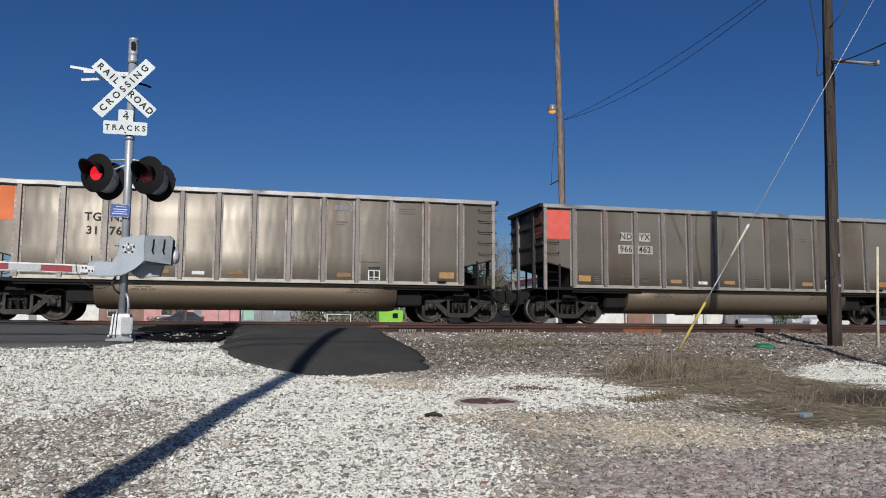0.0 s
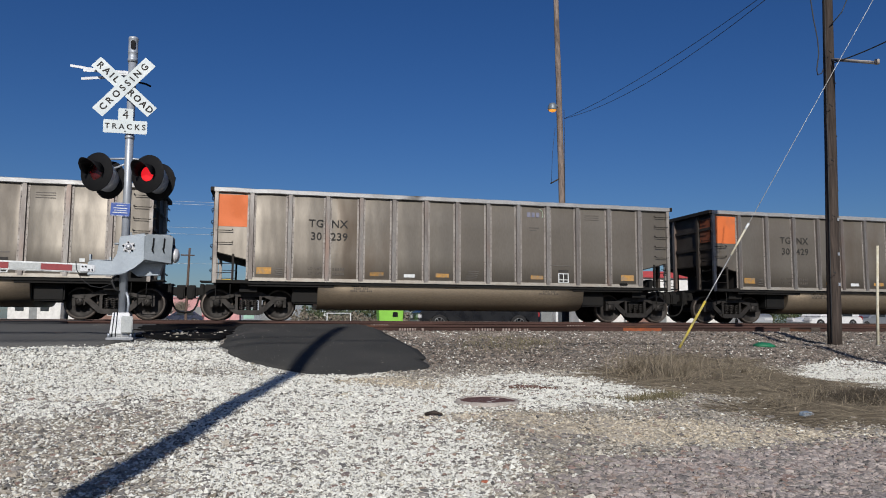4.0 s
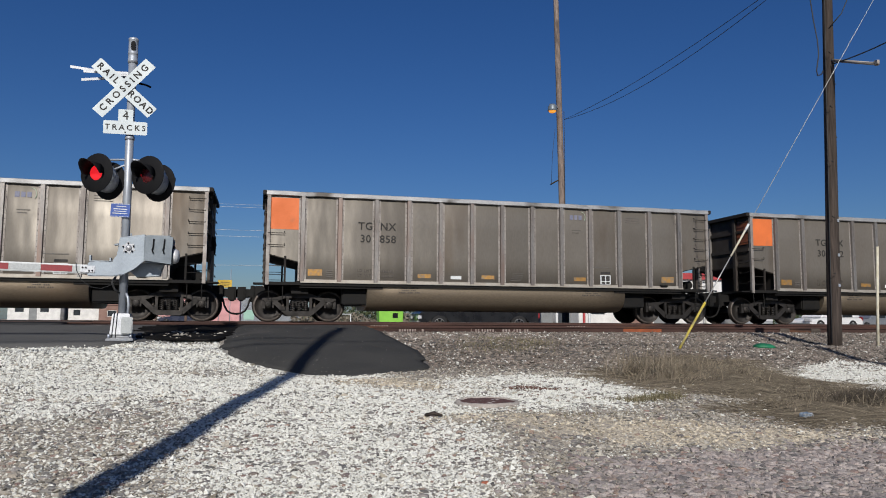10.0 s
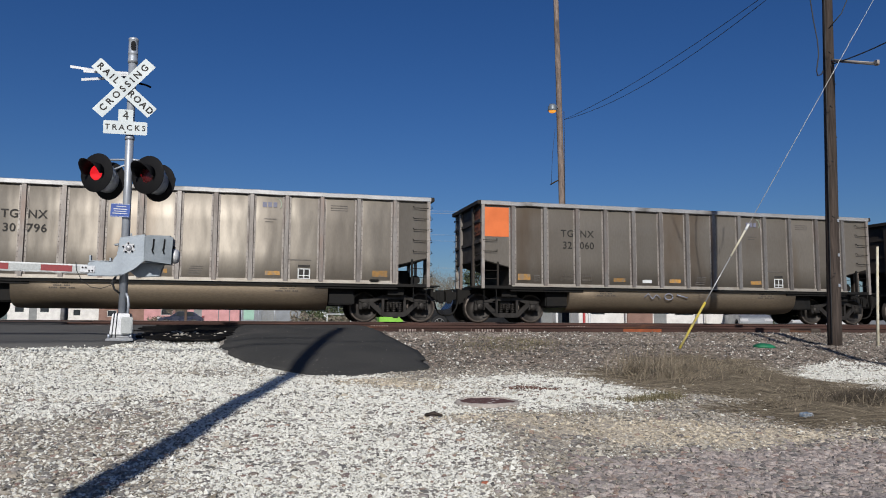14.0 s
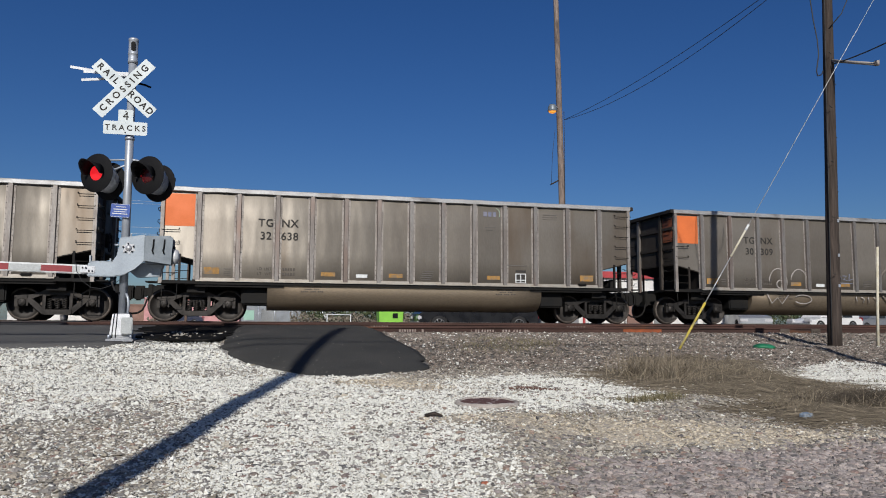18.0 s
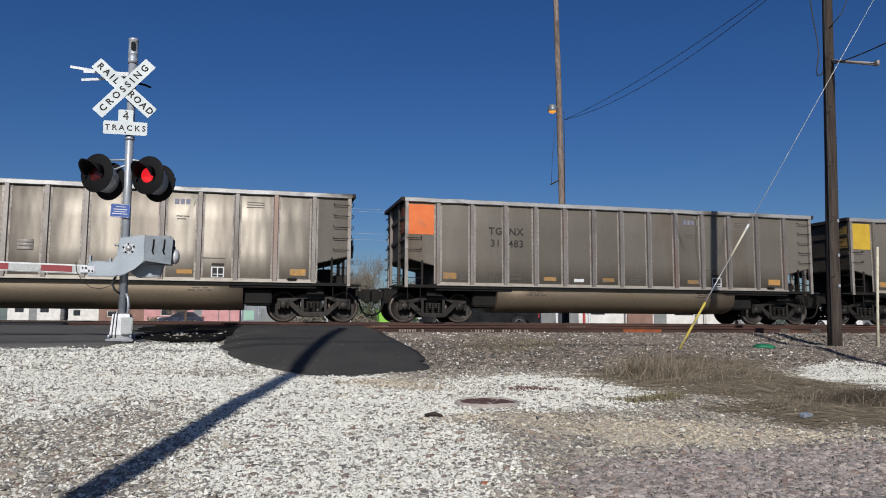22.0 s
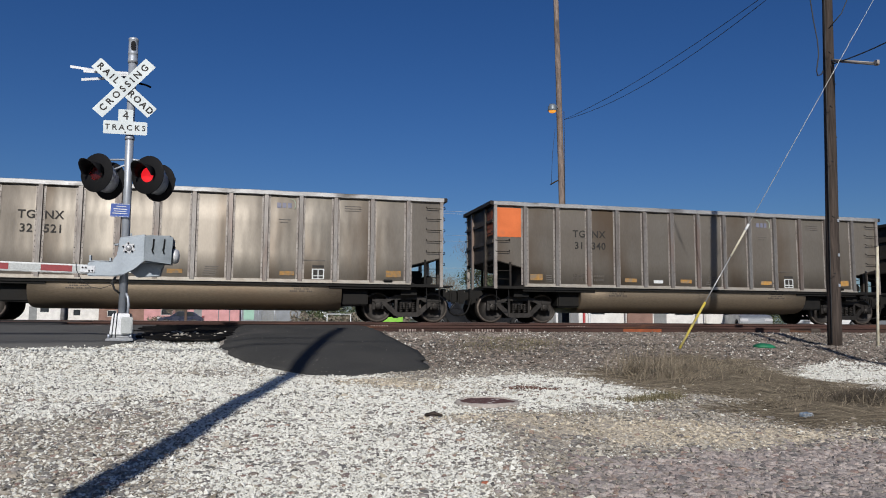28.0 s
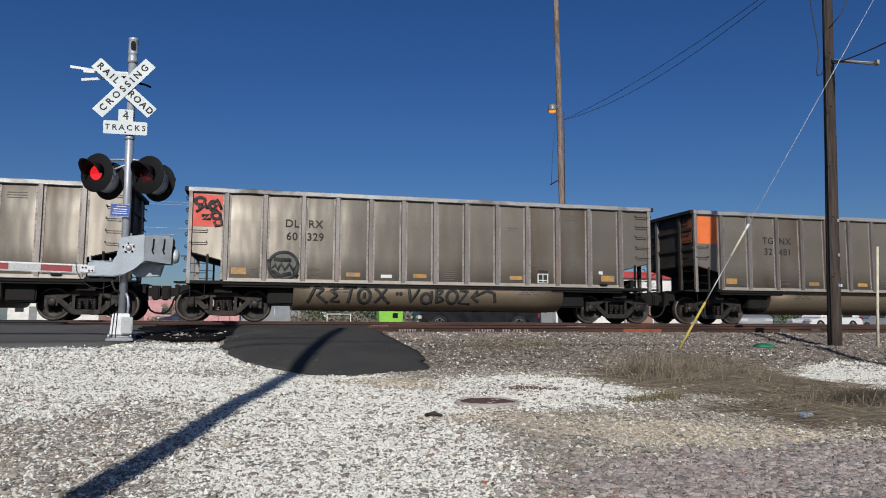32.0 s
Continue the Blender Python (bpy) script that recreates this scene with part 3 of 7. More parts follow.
def wheelset_mesh():
    """Two wheels on their axle, centred on the axle."""
    bm = B()
    for s in (-1, 1):
        prof = [(0.09, 0.665), (0.10, 0.66), (0.10, 0.70), (0.36, 0.735), (0.395, 0.69), (0.485, 0.688), (0.485, 0.715), (R_WHEEL, 0.73), (R_WHEEL - 0.004, 0.825), (0.40, 0.828), (0.385, 0.79), (0.13, 0.775), (0.11, 0.83), (0.0, 0.83)]
        lathe(bm, [(r, s * d) for r, d in prof], 36)
    lathe(bm, [(0.08, -0.72), (0.08, 0.72)], 12)
    return done("wheelset", bm, WHEEL)


def rim_mesh():
    bm = B()
    lathe(bm, [(0.405, -0.829), (R_WHEEL - 0.006, -0.830), (R_WHEEL - 0.002, -0.825), (R_WHEEL + 0.001, -0.74)], 36)
    return done("rim", bm, TREAD)


def tub_mesh():
    """The rounded tub that hangs between the trucks."""
    bm = B()
    prof = [(-1.47, 1.10), (-1.47, 0.93), (-1.455, 0.82), (-1.415, 0.70), (-1.34, 0.58), (-1.22, 0.475), (-1.05, 0.40), (-0.82, 0.36), (-0.5, 0.345)]
    prof = prof + [(-a, b) for a, b in prof[::-1]]
    x0, x1, n = -4.28, 4.20, 8
    rings = [[bm.verts.new((x0 + (x1 - x0) * i / n, a, b)) for a, b in prof] for i in range(n + 1)]
    for p, q in zip(rings, rings[1:]):
        for k in range(len(prof) - 1):
            bm.faces.new((p[k], p[k + 1], q[k + 1], q[k])).smooth = True
    bm.faces.new(rings[0])
    bm.faces.new(rings[-1][::-1])
    return done("tub", bm, TUB)


def truck(parent, x):
    bm = B()
    rbox(bm, -0.2, 0.2, -0.95, 0.95, 0.42, 0.68, 0.03)
    box(bm, -0.06, 0.06, -0.7, 0.7, 0.3, 0.45)
    t = part("truck", bm, CAST, parent, "shade-darkened cast-steel freight truck", pose(x, 0, 0))
    for s in (-1, 1):
        turn = 0 if s < 0 else 180
        part("side_frame", SIDE_FRAME, None, t, m=pose(0, s * 1.06, 0, 0, 0, turn))
        for k in (-0.19, 0.0, 0.19):
            part("spring", SPRING, None, t, m=pose(k, s * 1.03, 0))
        for k in (-0.889, 0.889):
            part("bearing_cap", BEARING, None, t, m=pose(k, s * 1.0, R_WHEEL + 0.04, 0, 0, turn))
    for k in (-0.889, 0.889):
        w = part("wheelset", WHEELSET, None, parent, "rolling steel wheels on an axle", pose(x + k, 0, R_WHEEL))
        for s in (0, 180):
            part("rim", RIM, None, w, "worn bright wheel rim", pose(0, 0, 0, 0, 0, s))
    for k in (-1, 1):
        bm = B()
        box(bm, k * 0.40 - 0.05, k * 0.40 + 0.05, -0.85, 0.85, 0.33, 0.45)
        part("brake_beam", bm, BLACK, t)


def coupler(parent, s):
    """Draft gear, coupler and air hose at one end."""
    bm = B()
    x = s * HALF
    box(bm, *sorted((x - s * 0.6, x + s * 0.36)), -0.24, 0.24, 0.64, 1.04)
    rbox(bm, *sorted((x + s * 0.30, x + s * 0.42)), -0.30, 0.30, 0.58, 1.08, 0.02)
    part("draft_box", bm, BLACK, parent)
    bm = B()
    rbox(bm, *sorted((x + s * 0.30, x + s * 0.62)), -0.12, 0.12, 0.74, 0.98, 0.02)
    rbox(bm, *sorted((x + s * 0.50, x + s * 0.86)), -0.20, 0.14, 0.66, 1.04, 0.06)
    rbox(bm, *sorted((x + s * 0.58, x + s * 0.80)), -0.26, -0.16, 0.60, 0.98, 0.04)
    part("coupler", bm, BLACK, parent, "rusty knuckle coupler")
    bm = B()
    tube(bm, [(x + s * 0.38, -0.30, 0.74), (x + s * 0.44, -0.33, 0.62), (x + s * 0.48, -0.34, 0.46), (x + s * 0.56, -0.32, 0.31), (x + s * 0.68, -0.29, 0.235), (x + s * 0.8225, -0.26, 0.215)], 0.03, 6)
    part("air_hose", bm, BLACK, parent, "black rubber air hose")


def end_frame(car, s):
    """End sheet, posts, platform and ladders at one end."""
    x = s * HALF
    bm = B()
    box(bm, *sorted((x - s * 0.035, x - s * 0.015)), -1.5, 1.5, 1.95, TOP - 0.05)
    e = part("end_sheet", bm, ENDSHEET, car, "dark brown end sheet")
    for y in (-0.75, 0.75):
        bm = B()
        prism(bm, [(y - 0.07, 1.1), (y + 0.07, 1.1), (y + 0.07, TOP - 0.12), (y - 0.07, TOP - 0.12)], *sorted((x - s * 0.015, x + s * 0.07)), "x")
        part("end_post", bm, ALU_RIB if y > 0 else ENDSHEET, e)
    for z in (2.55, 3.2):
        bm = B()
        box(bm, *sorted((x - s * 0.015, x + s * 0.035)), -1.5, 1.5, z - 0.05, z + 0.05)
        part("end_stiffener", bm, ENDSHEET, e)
    bm = B()
    rbox(bm, *sorted((x - s * 0.06, x + s * 0.13)), -1.6, 1.6, TOP - 0.12, TOP + 0.005, 0.012)
    part("end_chord", bm, INSIDE, car)
    bm = B()
    prism(bm, [(x, 1.99), (x - s * 1.02, 1.73), (x - s * 1.02, 1.70), (x, 1.95)][::s], -1.5, 1.5)
    prism(bm, [(x - s * 0.98, 1.72), (x - s * 1.02, 1.72), (x - s * 1.02, 1.0), (x - s * 0.98, 1.0)][::s], -1.5, 1.5)
    part("slope_sheet", bm, INSIDE, car)
    bm = B()
    box(bm, *sorted((x - s * 1.05, x + s * 0.02)), -1.56, 1.56, 1.06, 1.15)
    box(bm, *sorted((x + s * 0.02, x + s * 0.34)), -1.5, -0.8, 1.08, 1.12)
    box(bm, *sorted((x + s * 0.02, x + s * 0.34)), 0.8, 1.5, 1.08, 1.12)
    part("end_platform", bm, BLACK, car)
    bm = B()
    box(bm, *sorted((x - s * 1.0, x - s * 0.1)), -0.3, 0.3, 0.74, 1.06)
    box(bm, *sorted((x - s * 3.2, x - s * 1.0)), -0.35, 0.35, 0.62, 1.1)
    box(bm, *sorted((x - s * 1.25, x - s * 0.75)), -1.3, 1.3, 0.82, 1.08)
    part("center_sill", bm, BLACK, car)
    bm = B()
    rbox(bm, *sorted((x - s * 3.05, x - s * 2.25)), -1.25, 1.25, 0.50, 1.04, 0.04)
    part("brake_reservoir", bm, BLACK, car, "black air brake gear")
    for side in (-1, 1):
        bm = B()
        prism(bm, [(x, side * 1.60), (x - s * 0.10, side * 1.60), (x - s * 0.10, side * 1.50), (x, side * 1.50)][::s * side], 1.06, TOP - 0.13, "z")
        part("corner_post", bm, FLANGE, car)
        bm = B()
        box(bm, *sorted((x - s * 0.52, x - s * 0.58)), side * 1.52 - 0.03, side * 1.52 + 0.03, 1.12, 1.9)
        for z in (1.36, 1.62):
            tube(bm, [(x - s * 0.08, side * 1.54, z), (x - s * 0.55, side * 1.54, z)], 0.011, 5)
        part("platform_post", bm, BLACK if s > 0 else INSIDE, car)
        bm = B()
        tube(bm, [(x - s * 0.1, side * 1.5, 1.1), (x - s * 0.1, side * 1.54, 0.62), (x - s * 0.5, side * 1.54, 0.62), (x - s * 0.5, side * 1.5, 1.1)], 0.015, 5)
        part("stirrup_step", bm, BLACK, car)
        for z in (1.4, 1.75, 2.1, 2.45, 2.8, 3.15, 3.5):
            part("end_rung", GRAB, None, e, m=pose(x, side * 1.5 if s * side < 0 else side * 1.04, z, 0, 0, 90 * s))
    coupler(car, s)


def bars(rows, material_name="data_stencil"):
    """Unreadable small print: flat bars (x, z, width, height) in the xz plane."""
    bm = B()
    for x, z, w, h in rows:
        box(bm, x - w / 2, x + w / 2, -0.004, 0.0, z - h / 2, z + h / 2)
    return bm


def build_car():
    car = thing("coal_gondola", "", "coal car")
    for side, turn in ((-1, 0), (1, 180)):
        m = pose(0, 0, 0, 0, 0, turn)
        edges = RIBS
        for i, (a, b) in enumerate(zip(edges, edges[1:])):
            part("side_panel", PANELS[round(b - a, 3)], None, car, m=m @ pose(a, -1.52, 0))
        for s in (-1, 1):
            part("end_panel", END_PANEL, None, car, m=m @ (pose(-HALF + 0.04, -1.50, 0) if s < 0 else Matrix.Translation((HALF - 0.04, -1.50, 0)) @ Matrix.Diagonal((-1, 1, 1, 1))))
        for i, a in enumerate(edges):
            r = part("rib", RIB, None, car, m=m @ pose(a, -1.525, 0))
            for k in (-0.095, 0.095):
                part("rivet_strip", FLANGES[i in (2, 5, 8, 10)], None, r, m=pose(k, 0, 0))
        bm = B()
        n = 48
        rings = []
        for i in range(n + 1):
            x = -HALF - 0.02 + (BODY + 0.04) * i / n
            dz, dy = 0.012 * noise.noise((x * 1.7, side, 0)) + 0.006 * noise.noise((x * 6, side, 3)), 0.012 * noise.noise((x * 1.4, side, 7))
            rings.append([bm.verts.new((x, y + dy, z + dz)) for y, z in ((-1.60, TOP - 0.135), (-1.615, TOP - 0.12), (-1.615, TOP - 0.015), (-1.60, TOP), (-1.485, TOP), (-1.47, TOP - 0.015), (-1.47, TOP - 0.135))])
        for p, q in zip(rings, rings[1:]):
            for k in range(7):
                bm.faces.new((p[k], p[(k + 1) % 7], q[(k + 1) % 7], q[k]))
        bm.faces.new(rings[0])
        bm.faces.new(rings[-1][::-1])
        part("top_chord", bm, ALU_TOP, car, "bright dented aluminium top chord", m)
        bm = B()
        box(bm, -HALF + 1.0, HALF - 1.0, -1.60, -1.50, SILL, SILL + 0.035)
        box(bm, -HALF + 1.0, HALF - 1.0, -1.56, -1.50, SILL + 0.035, SILL + 0.10)
        part("side_sill", bm, SILL_M, car, "sill edge with the sun's glint in its pale colour", m)
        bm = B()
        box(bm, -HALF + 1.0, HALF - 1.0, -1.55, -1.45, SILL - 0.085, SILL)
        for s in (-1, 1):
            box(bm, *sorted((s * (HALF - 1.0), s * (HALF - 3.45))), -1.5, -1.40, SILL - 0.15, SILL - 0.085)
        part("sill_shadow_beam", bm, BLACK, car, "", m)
        for z in (2.62, 2.27):
            part("grab_iron", GRAB, None, car, m=m @ pose(-HALF + 0.05, -1.52, z - 0.05))
        for z in (3.53, 3.20, 2.86, 2.52, 2.18):
            part("grab_iron", GRAB, None, car, m=m @ pose(HALF - 0.52, -1.52, z - 0.05))
        bm = bars([(-HALF + 5.72, 1.37, 0.34, 0.10)])
        part("data_plate", bm, WHITE, car, "white data plate", m @ pose(0, -1.533, 0))
        for x, w in ((-HALF + 1.42, 0.42), (-HALF + 4.72, 0.42), (-HALF + 6.75, 0.42), (-HALF + 9.85, 0.42), (-HALF + 13.0, 0.46)):
            bm = bars([(x, 1.40 if abs(x) < 5 else 1.44, w, 0.12 if abs(x) < 5 else 0.19)])
            part("reflector", bm, AMBER, car, "faded amber reflective sheet", m @ pose(0, -1.533, 0))
        bm = bars([(-HALF + 10.75, 1.62, 0.34, 0.07)])
        part("stencil_box_head", bm, INK, car, "", m @ pose(0, -1.533, 0))
        bm = bars([(-HALF + 10.75, 1.40, 0.36, 0.30)])
        ink = part("stencil_box", bm, WHITE, car, "white framed stencil box", m @ pose(0, -1.533, 0))
        bm = bars([(-HALF + 10.67, 1.44, 0.13, 0.17), (-HALF + 10.83, 1.44, 0.13, 0.17), (-HALF + 10.67, 1.30, 0.13, 0.06), (-HALF + 10.83, 1.30, 0.13, 0.06)])
        part("stencil_ink", bm, INK, ink, "", pose(0, -0.004, 0))
        if side < 0:
            for text, x, z in (("LD", 2.74, 1.52), ("LMT", 2.98, 1.52), ("LT", 2.74, 1.38), ("WT", 2.98, 1.38)):
                part("lettering", LOAD_WORDS[text], None, car, m=m @ pose(-HALF + x, -1.536, z))
        bm = bars([(-HALF + 3.42 + 0.075 * k, z, 0.05, 0.075) for z in (1.52, 1.38) for k in range(5)])
        tagged(part("load_stencil", bm, LOADINK, car, "", m @ pose(0, -1.533, 0)), kind="stuff")
        bm = bars([(-HALF + 7.75 - 0.02 * k, 1.55 - 0.06 * k, 0.36, 0.018) for k in range(5)] + [(-HALF + 11.75, 3.45 - 0.07 * k, 0.5, 0.02) for k in range(3)] + [(-HALF + 1.85, 1.5 - 0.06 * k, 0.2, 0.02) for k in range(4)] + [(-HALF + 10.6, 1.80, 0.7, 0.025), (-HALF + 9.75, 2.98, 0.34, 0.025), (-HALF + 9.72, 2.90, 0.24, 0.025)])
        tagged(part("small_stencil", bm, FAINT, car, "", m @ pose(0, -1.533, 0)), kind="stuff")
        bm = bars([(x + 0.055 * k, z, 0.04, 0.035) for x, n, z in ((-3.25, 10, 1.02), (-3.2, 8, 0.955), (-3.3, 12, 0.89), (2.75, 10, 1.02), (2.82, 8, 0.955), (2.7, 12, 0.89)) for k in range(n) if k not in (4, 8)])
        tagged(part("tub_stencil", bm, LOADINK, car, "", m @ pose(0, -1.476, 0)), kind="stuff")
        bm = B()
        rbox(bm, HALF - 1.85, HALF - 1.55, -1.62, -1.5, 1.19, 1.27, 0.03)
        part("sill_step", bm, BLACK, car, "", m)
    for s in (-1, 1):
        end_frame(car, s)
    part("tub", TUB_ME, None, car, "dusty tan rounded coal tub")
    bm = B()
    box(bm, -HALF + 0.9, HALF - 0.9, -1.5, 1.5, 1.14, 1.19)
    part("floor", bm, INSIDE, car)
    bm = B()
    lathe(bm, [(0.0, -0.02), (0.05, -0.02), (0.05, 0.02), (0, 0.02)], 12, "x")
    tube(bm, [(0, 0.27 * math.cos(a), 0.27 * math.sin(a)) for a in (2 * math.pi * k / 20 for k in range(21))], 0.016, 5, False)
    for k in range(5):
        a = 2 * math.pi * k / 5
        tube(bm, [(0, 0, 0), (0, 0.27 * math.cos(a), 0.27 * math.sin(a))], 0.01, 4)
    part("brake_wheel", bm, BLACK, car, "black spoked brake wheel", pose(HALF + 0.16, -0.55, 2.25))
    bm = B()
    rbox(bm, HALF, HALF + 0.14, -0.75, -0.35, 2.1, 2.5, 0.02)
    part("brake_housing", bm, BLACK, car)
    bm = B()
    rbox(bm, HALF - 0.92, HALF - 0.42, -0.55, 0.75, 1.15, 1.62, 0.06)
    tube(bm, [(HALF - 0.28, -0.8, 1.32), (HALF - 0.28, 0.8, 1.32)], 0.14, 12)
    part("air_reservoir", bm, BLACK, car, "black air brake reservoir and valve")
    for s in (-1, 1):
        truck(car, s * (HALF - 1.01))
    return car


GRAB, SIDE_FRAME, SPRING, BEARING, WHEELSET, TUB_ME, RIB, END_PANEL = grab_mesh(), side_frame_mesh(), spring_mesh(), bearing_mesh(), wheelset_mesh(), tub_mesh(), rib_mesh(), end_side_mesh()
RIM = rim_mesh()
FLANGES = {False: flange_mesh(False), True: flange_mesh(True)}
PANELS = {}
for a, b in zip(RIBS, RIBS[1:]):
    k = round(b - a, 3)
    if k not in PANELS:
        PANELS[k] = panel_mesh(k)

# marks of each car from the front of the train: reporting letters, number, placard colour
CARS = (("TG NX", "31 762", "o"), ("ND YX", "966 462", "r"), ("FU RX", "962 685", "y"), ("TG NX", "30 239", "o"), ("TG NX", "30 429", "o"), ("TG NX", "30 900", "o"),
        ("TG NX", "32 263", "o"), ("TG NX", "30 858", "o"), ("TG NX", "30 312", "o"), ("TG NX", "30 796", "o"), ("TG NX", "32 060", "o"), ("TG NX", "31 499", "o"),
        ("TG NX", "32 638", "o"), ("TG NX", "30 309", "o"), ("TG NX", "32 684", "o"), ("TG NX", "31 483", "o"), ("GG PX", "25 58", "y"), ("FU RX", "962 632", "y"),
        ("TG NX", "32 521", "o"), ("TG NX", "31 340", "o"), ("TG NX", "32 501", "o"), ("DL RX", "60 329", "r"), ("TG NX", "32 481", "o"), ("TG NX", "", "o"))
# placard paints again, darkened: the shade of the car ends is in the colour
SHADED = {"o": mat("shaded_orange", (0.255, 0.064, 0.021), (0.119, 0.043, 0.025), 0.7, 0, 3, 40, 0.1), "r": mat("shaded_red", (0.255, 0.043, 0.038), (0.128, 0.034, 0.03), 0.7, 0, 3, 40, 0.1), "y": mat("shaded_yellow", (0.255, 0.162, 0.034), (0.128, 0.085, 0.034), 0.7, 0, 3, 40, 0.1)}
TONE = {"o": ("orange", ORANGE), "r": ("red", RED), "y": ("yellow", YELLOW)}
LOAD_WORDS = {t: letters(t, 0.115, LOADINK, 0.001, 1.1, 0.002) for t in ("LD", "LMT", "LT", "WT")}
first_car = build_car()
TRAIN = [first_car] + [copy_thing(first_car, pose(0, 0, 0)) for _ in CARS[1:]]
WORDS = {}
DIRTY_PATCH = mat("dirty_patch_paint", (0.357, 0.34, 0.315), (0.255, 0.238, 0.217), 0.6, 0, 4, 50, 0.05)


def word(text, size, material, bold):
    key = (text, size, material.name)
    if key not in WORDS:
        WORDS[key] = letters(text, size, material, bold, 1.08, 0.002)
    return WORDS[key]


for k, (car, (mark, number, tone)) in enumerate(zip(TRAIN, CARS)):
    colour, material = TONE[tone]
    tagged(car, f"dusty aluminium coal gondola with {colour} end placards, rolling on the track", "coal car", "coal cars of the train")
    for s, turn in ((-1, 0), (1, 180)):
        bm = bars([(-HALF + 0.52, 3.16, 0.84, 0.93)])
        part("placard", bm, material, car, f"{colour} painted placard", pose(0, 0, 0, 0, 0, turn) @ pose(0, -1.522, 0))
    for s in (-1, 1):
        bm = B()
        box(bm, *sorted((s * HALF - 0.012, s * HALF - 0.008)), *sorted((s * 0.86, s * 1.46)), 2.75, 3.55)
        part("end_placard", bm, SHADED[tone], car, f"shade-darkened {colour} placard on the end")
    boxed = mark in ("FU RX", "ND YX", "GG PX")
    size = 0.28 if mark in ("FU RX", "ND YX") else 0.32
    rows = ((mark, 2.84), (number, 2.42)) if boxed else ((mark, 2.86), (number, 2.48))
    for text, z in rows:
        if not text:
            continue
        a, b = text.split()
        for t, x, in ((a, RIBS[2] - 0.33), (b, RIBS[2] + 0.35)):
            if boxed:
                bm = bars([(x, z, size * 0.62 * len(t) + 0.06, size)])
                part("lettering_patch", bm, WHITE if mark == "GG PX" else DIRTY_PATCH, car, "pale lettering patch", pose(0, -1.536, 0))
            part("lettering", word(t, size, INK, 0.004), None, car, m=pose(x, -1.54, z))
    if tone == "o":
        bm = bars([(-HALF + 9.58, 3.40, 0.12, 0.15), (-HALF + 9.73, 3.40, 0.11, 0.15), (-HALF + 9.88, 3.40, 0.11, 0.15)])
        part("faded_mark", bm, LOGO_B, car, "faded blue painted mark", pose(0, -1.534, 0))
        bm = B()
        tube(bm, [(-HALF + 9.92 + 0.14 * math.sin(a), -1.534, 3.42 + 0.17 * math.cos(a)) for a in (0.1 + 0.2 * i for i in range(12))], 0.012, 4)
        part("faded_swoosh", bm, LOGO_G, car, "faded green painted arc")


# ---------------------------------------------------------------- crossing signal with its gate
def rounded(w, h, r, n=4):
    pts = []
    for cx, cz, a0 in ((w / 2 - r, h / 2 - r, 0), (-w / 2 + r, h / 2 - r, 90), (-w / 2 + r, -h / 2 + r, 180), (w / 2 - r, -h / 2 + r, 270)):
        pts += [(cx + r * math.cos(radians(a0 + 90 * i / n)), cz + r * math.sin(radians(a0 + 90 * i / n))) for i in range(n + 1)]
    return pts


MAST = Vector((-2.26, 13.35, -0.33))
sig = thing("crossing_signal", "galvanised railroad crossing signal with red lamps and lowered gate", "crossing signal", Matrix.Translation(MAST) @ pose(0, 0, 0, 0, -0.35, 0))
bm = B()
tube(bm, [(0, 0, 0.3), (0, 0, 4.82)], 0.068, 20)
mast = part("mast", bm, GALV, sig, "bare galvanised steel mast")
bm = B()
lathe(bm, [(0.072, 3.44), (0.08, 3.44), (0.08, 3.50), (0.072, 3.50)], 20, "z")
part("mast_clamp", bm, GALV, mast)
bm = B()
lathe(bm, [(0.0, 4.80), (0.082, 4.80), (0.084, 4.86), (0.08, 4.865), (0.08, 4.955), (0.084, 4.96), (0.084, 4.985), (0.08, 4.99), (0.08, 5.2), (0.084, 5.205), (0.084, 5.235), (0.07, 5.25), (0, 5.255)], 20, "z")
bell = part("bell", bm, GALV, sig, "tall cylindrical warning bell")
bm = B()
prism(bm, rounded(0.075, 0.17, 0.036), -0.086, -0.07)
part("bell_slot", bm, LAMPBLACK, bell, "", pose(0.01, 0.002, 5.09))

# base with its junction box
bm = B()
for pts, z0, z1 in (((0.21, 0.21, 0.02), 0.0, 0.05), ((0.15, 0.15, 0.03), 0.05, 0.10)):
    rbox(bm, -pts[0], pts[0], -pts[1], pts[1], z0, z1, pts[2] * 0.5)
part("base_plate", bm, BASEWHITE, sig)
bm = B()
bmesh.ops.create_cone(bm, cap_ends=True, segments=4, radius1=0.235, radius2=0.19, depth=0.36, matrix=pose(0, 0, 0.28, 0, 0, 45))
bmesh.ops.bevel(bm, geom=bm.edges[:], offset=0.012, segments=2, affect="EDGES")
part("base_casting", bm, BASEWHITE, sig, "shiny white enamelled base casting")
bm = B()
rbox(bm, 0.02, 0.2, -0.23, -0.16, 0.12, 0.40, 0.012)
part("junction_door", bm, ARMGREY, sig, "grey junction box door")
for x in (-0.10, -0.055):
    bm = B()
    tube(bm, [(x * 1.25, -0.172, 0.06), (x, -0.148, 0.47)], 0.007, 6)
    part("ground_wire", bm, LAMPBLACK, sig, "thin dark wire")
for x, y in ((-0.17, -0.17), (0.17, -0.17), (-0.17, 0.17), (0.17, 0.17)):
    bm = B()
    lathe(bm, [(0.0, 0.115), (0.022, 0.115), (0.022, 0.05), (0.012, 0.05)], 6, "z")
    part("anchor_bolt", bm, GALV, sig, "", pose(x, y, 0))
bm = B()
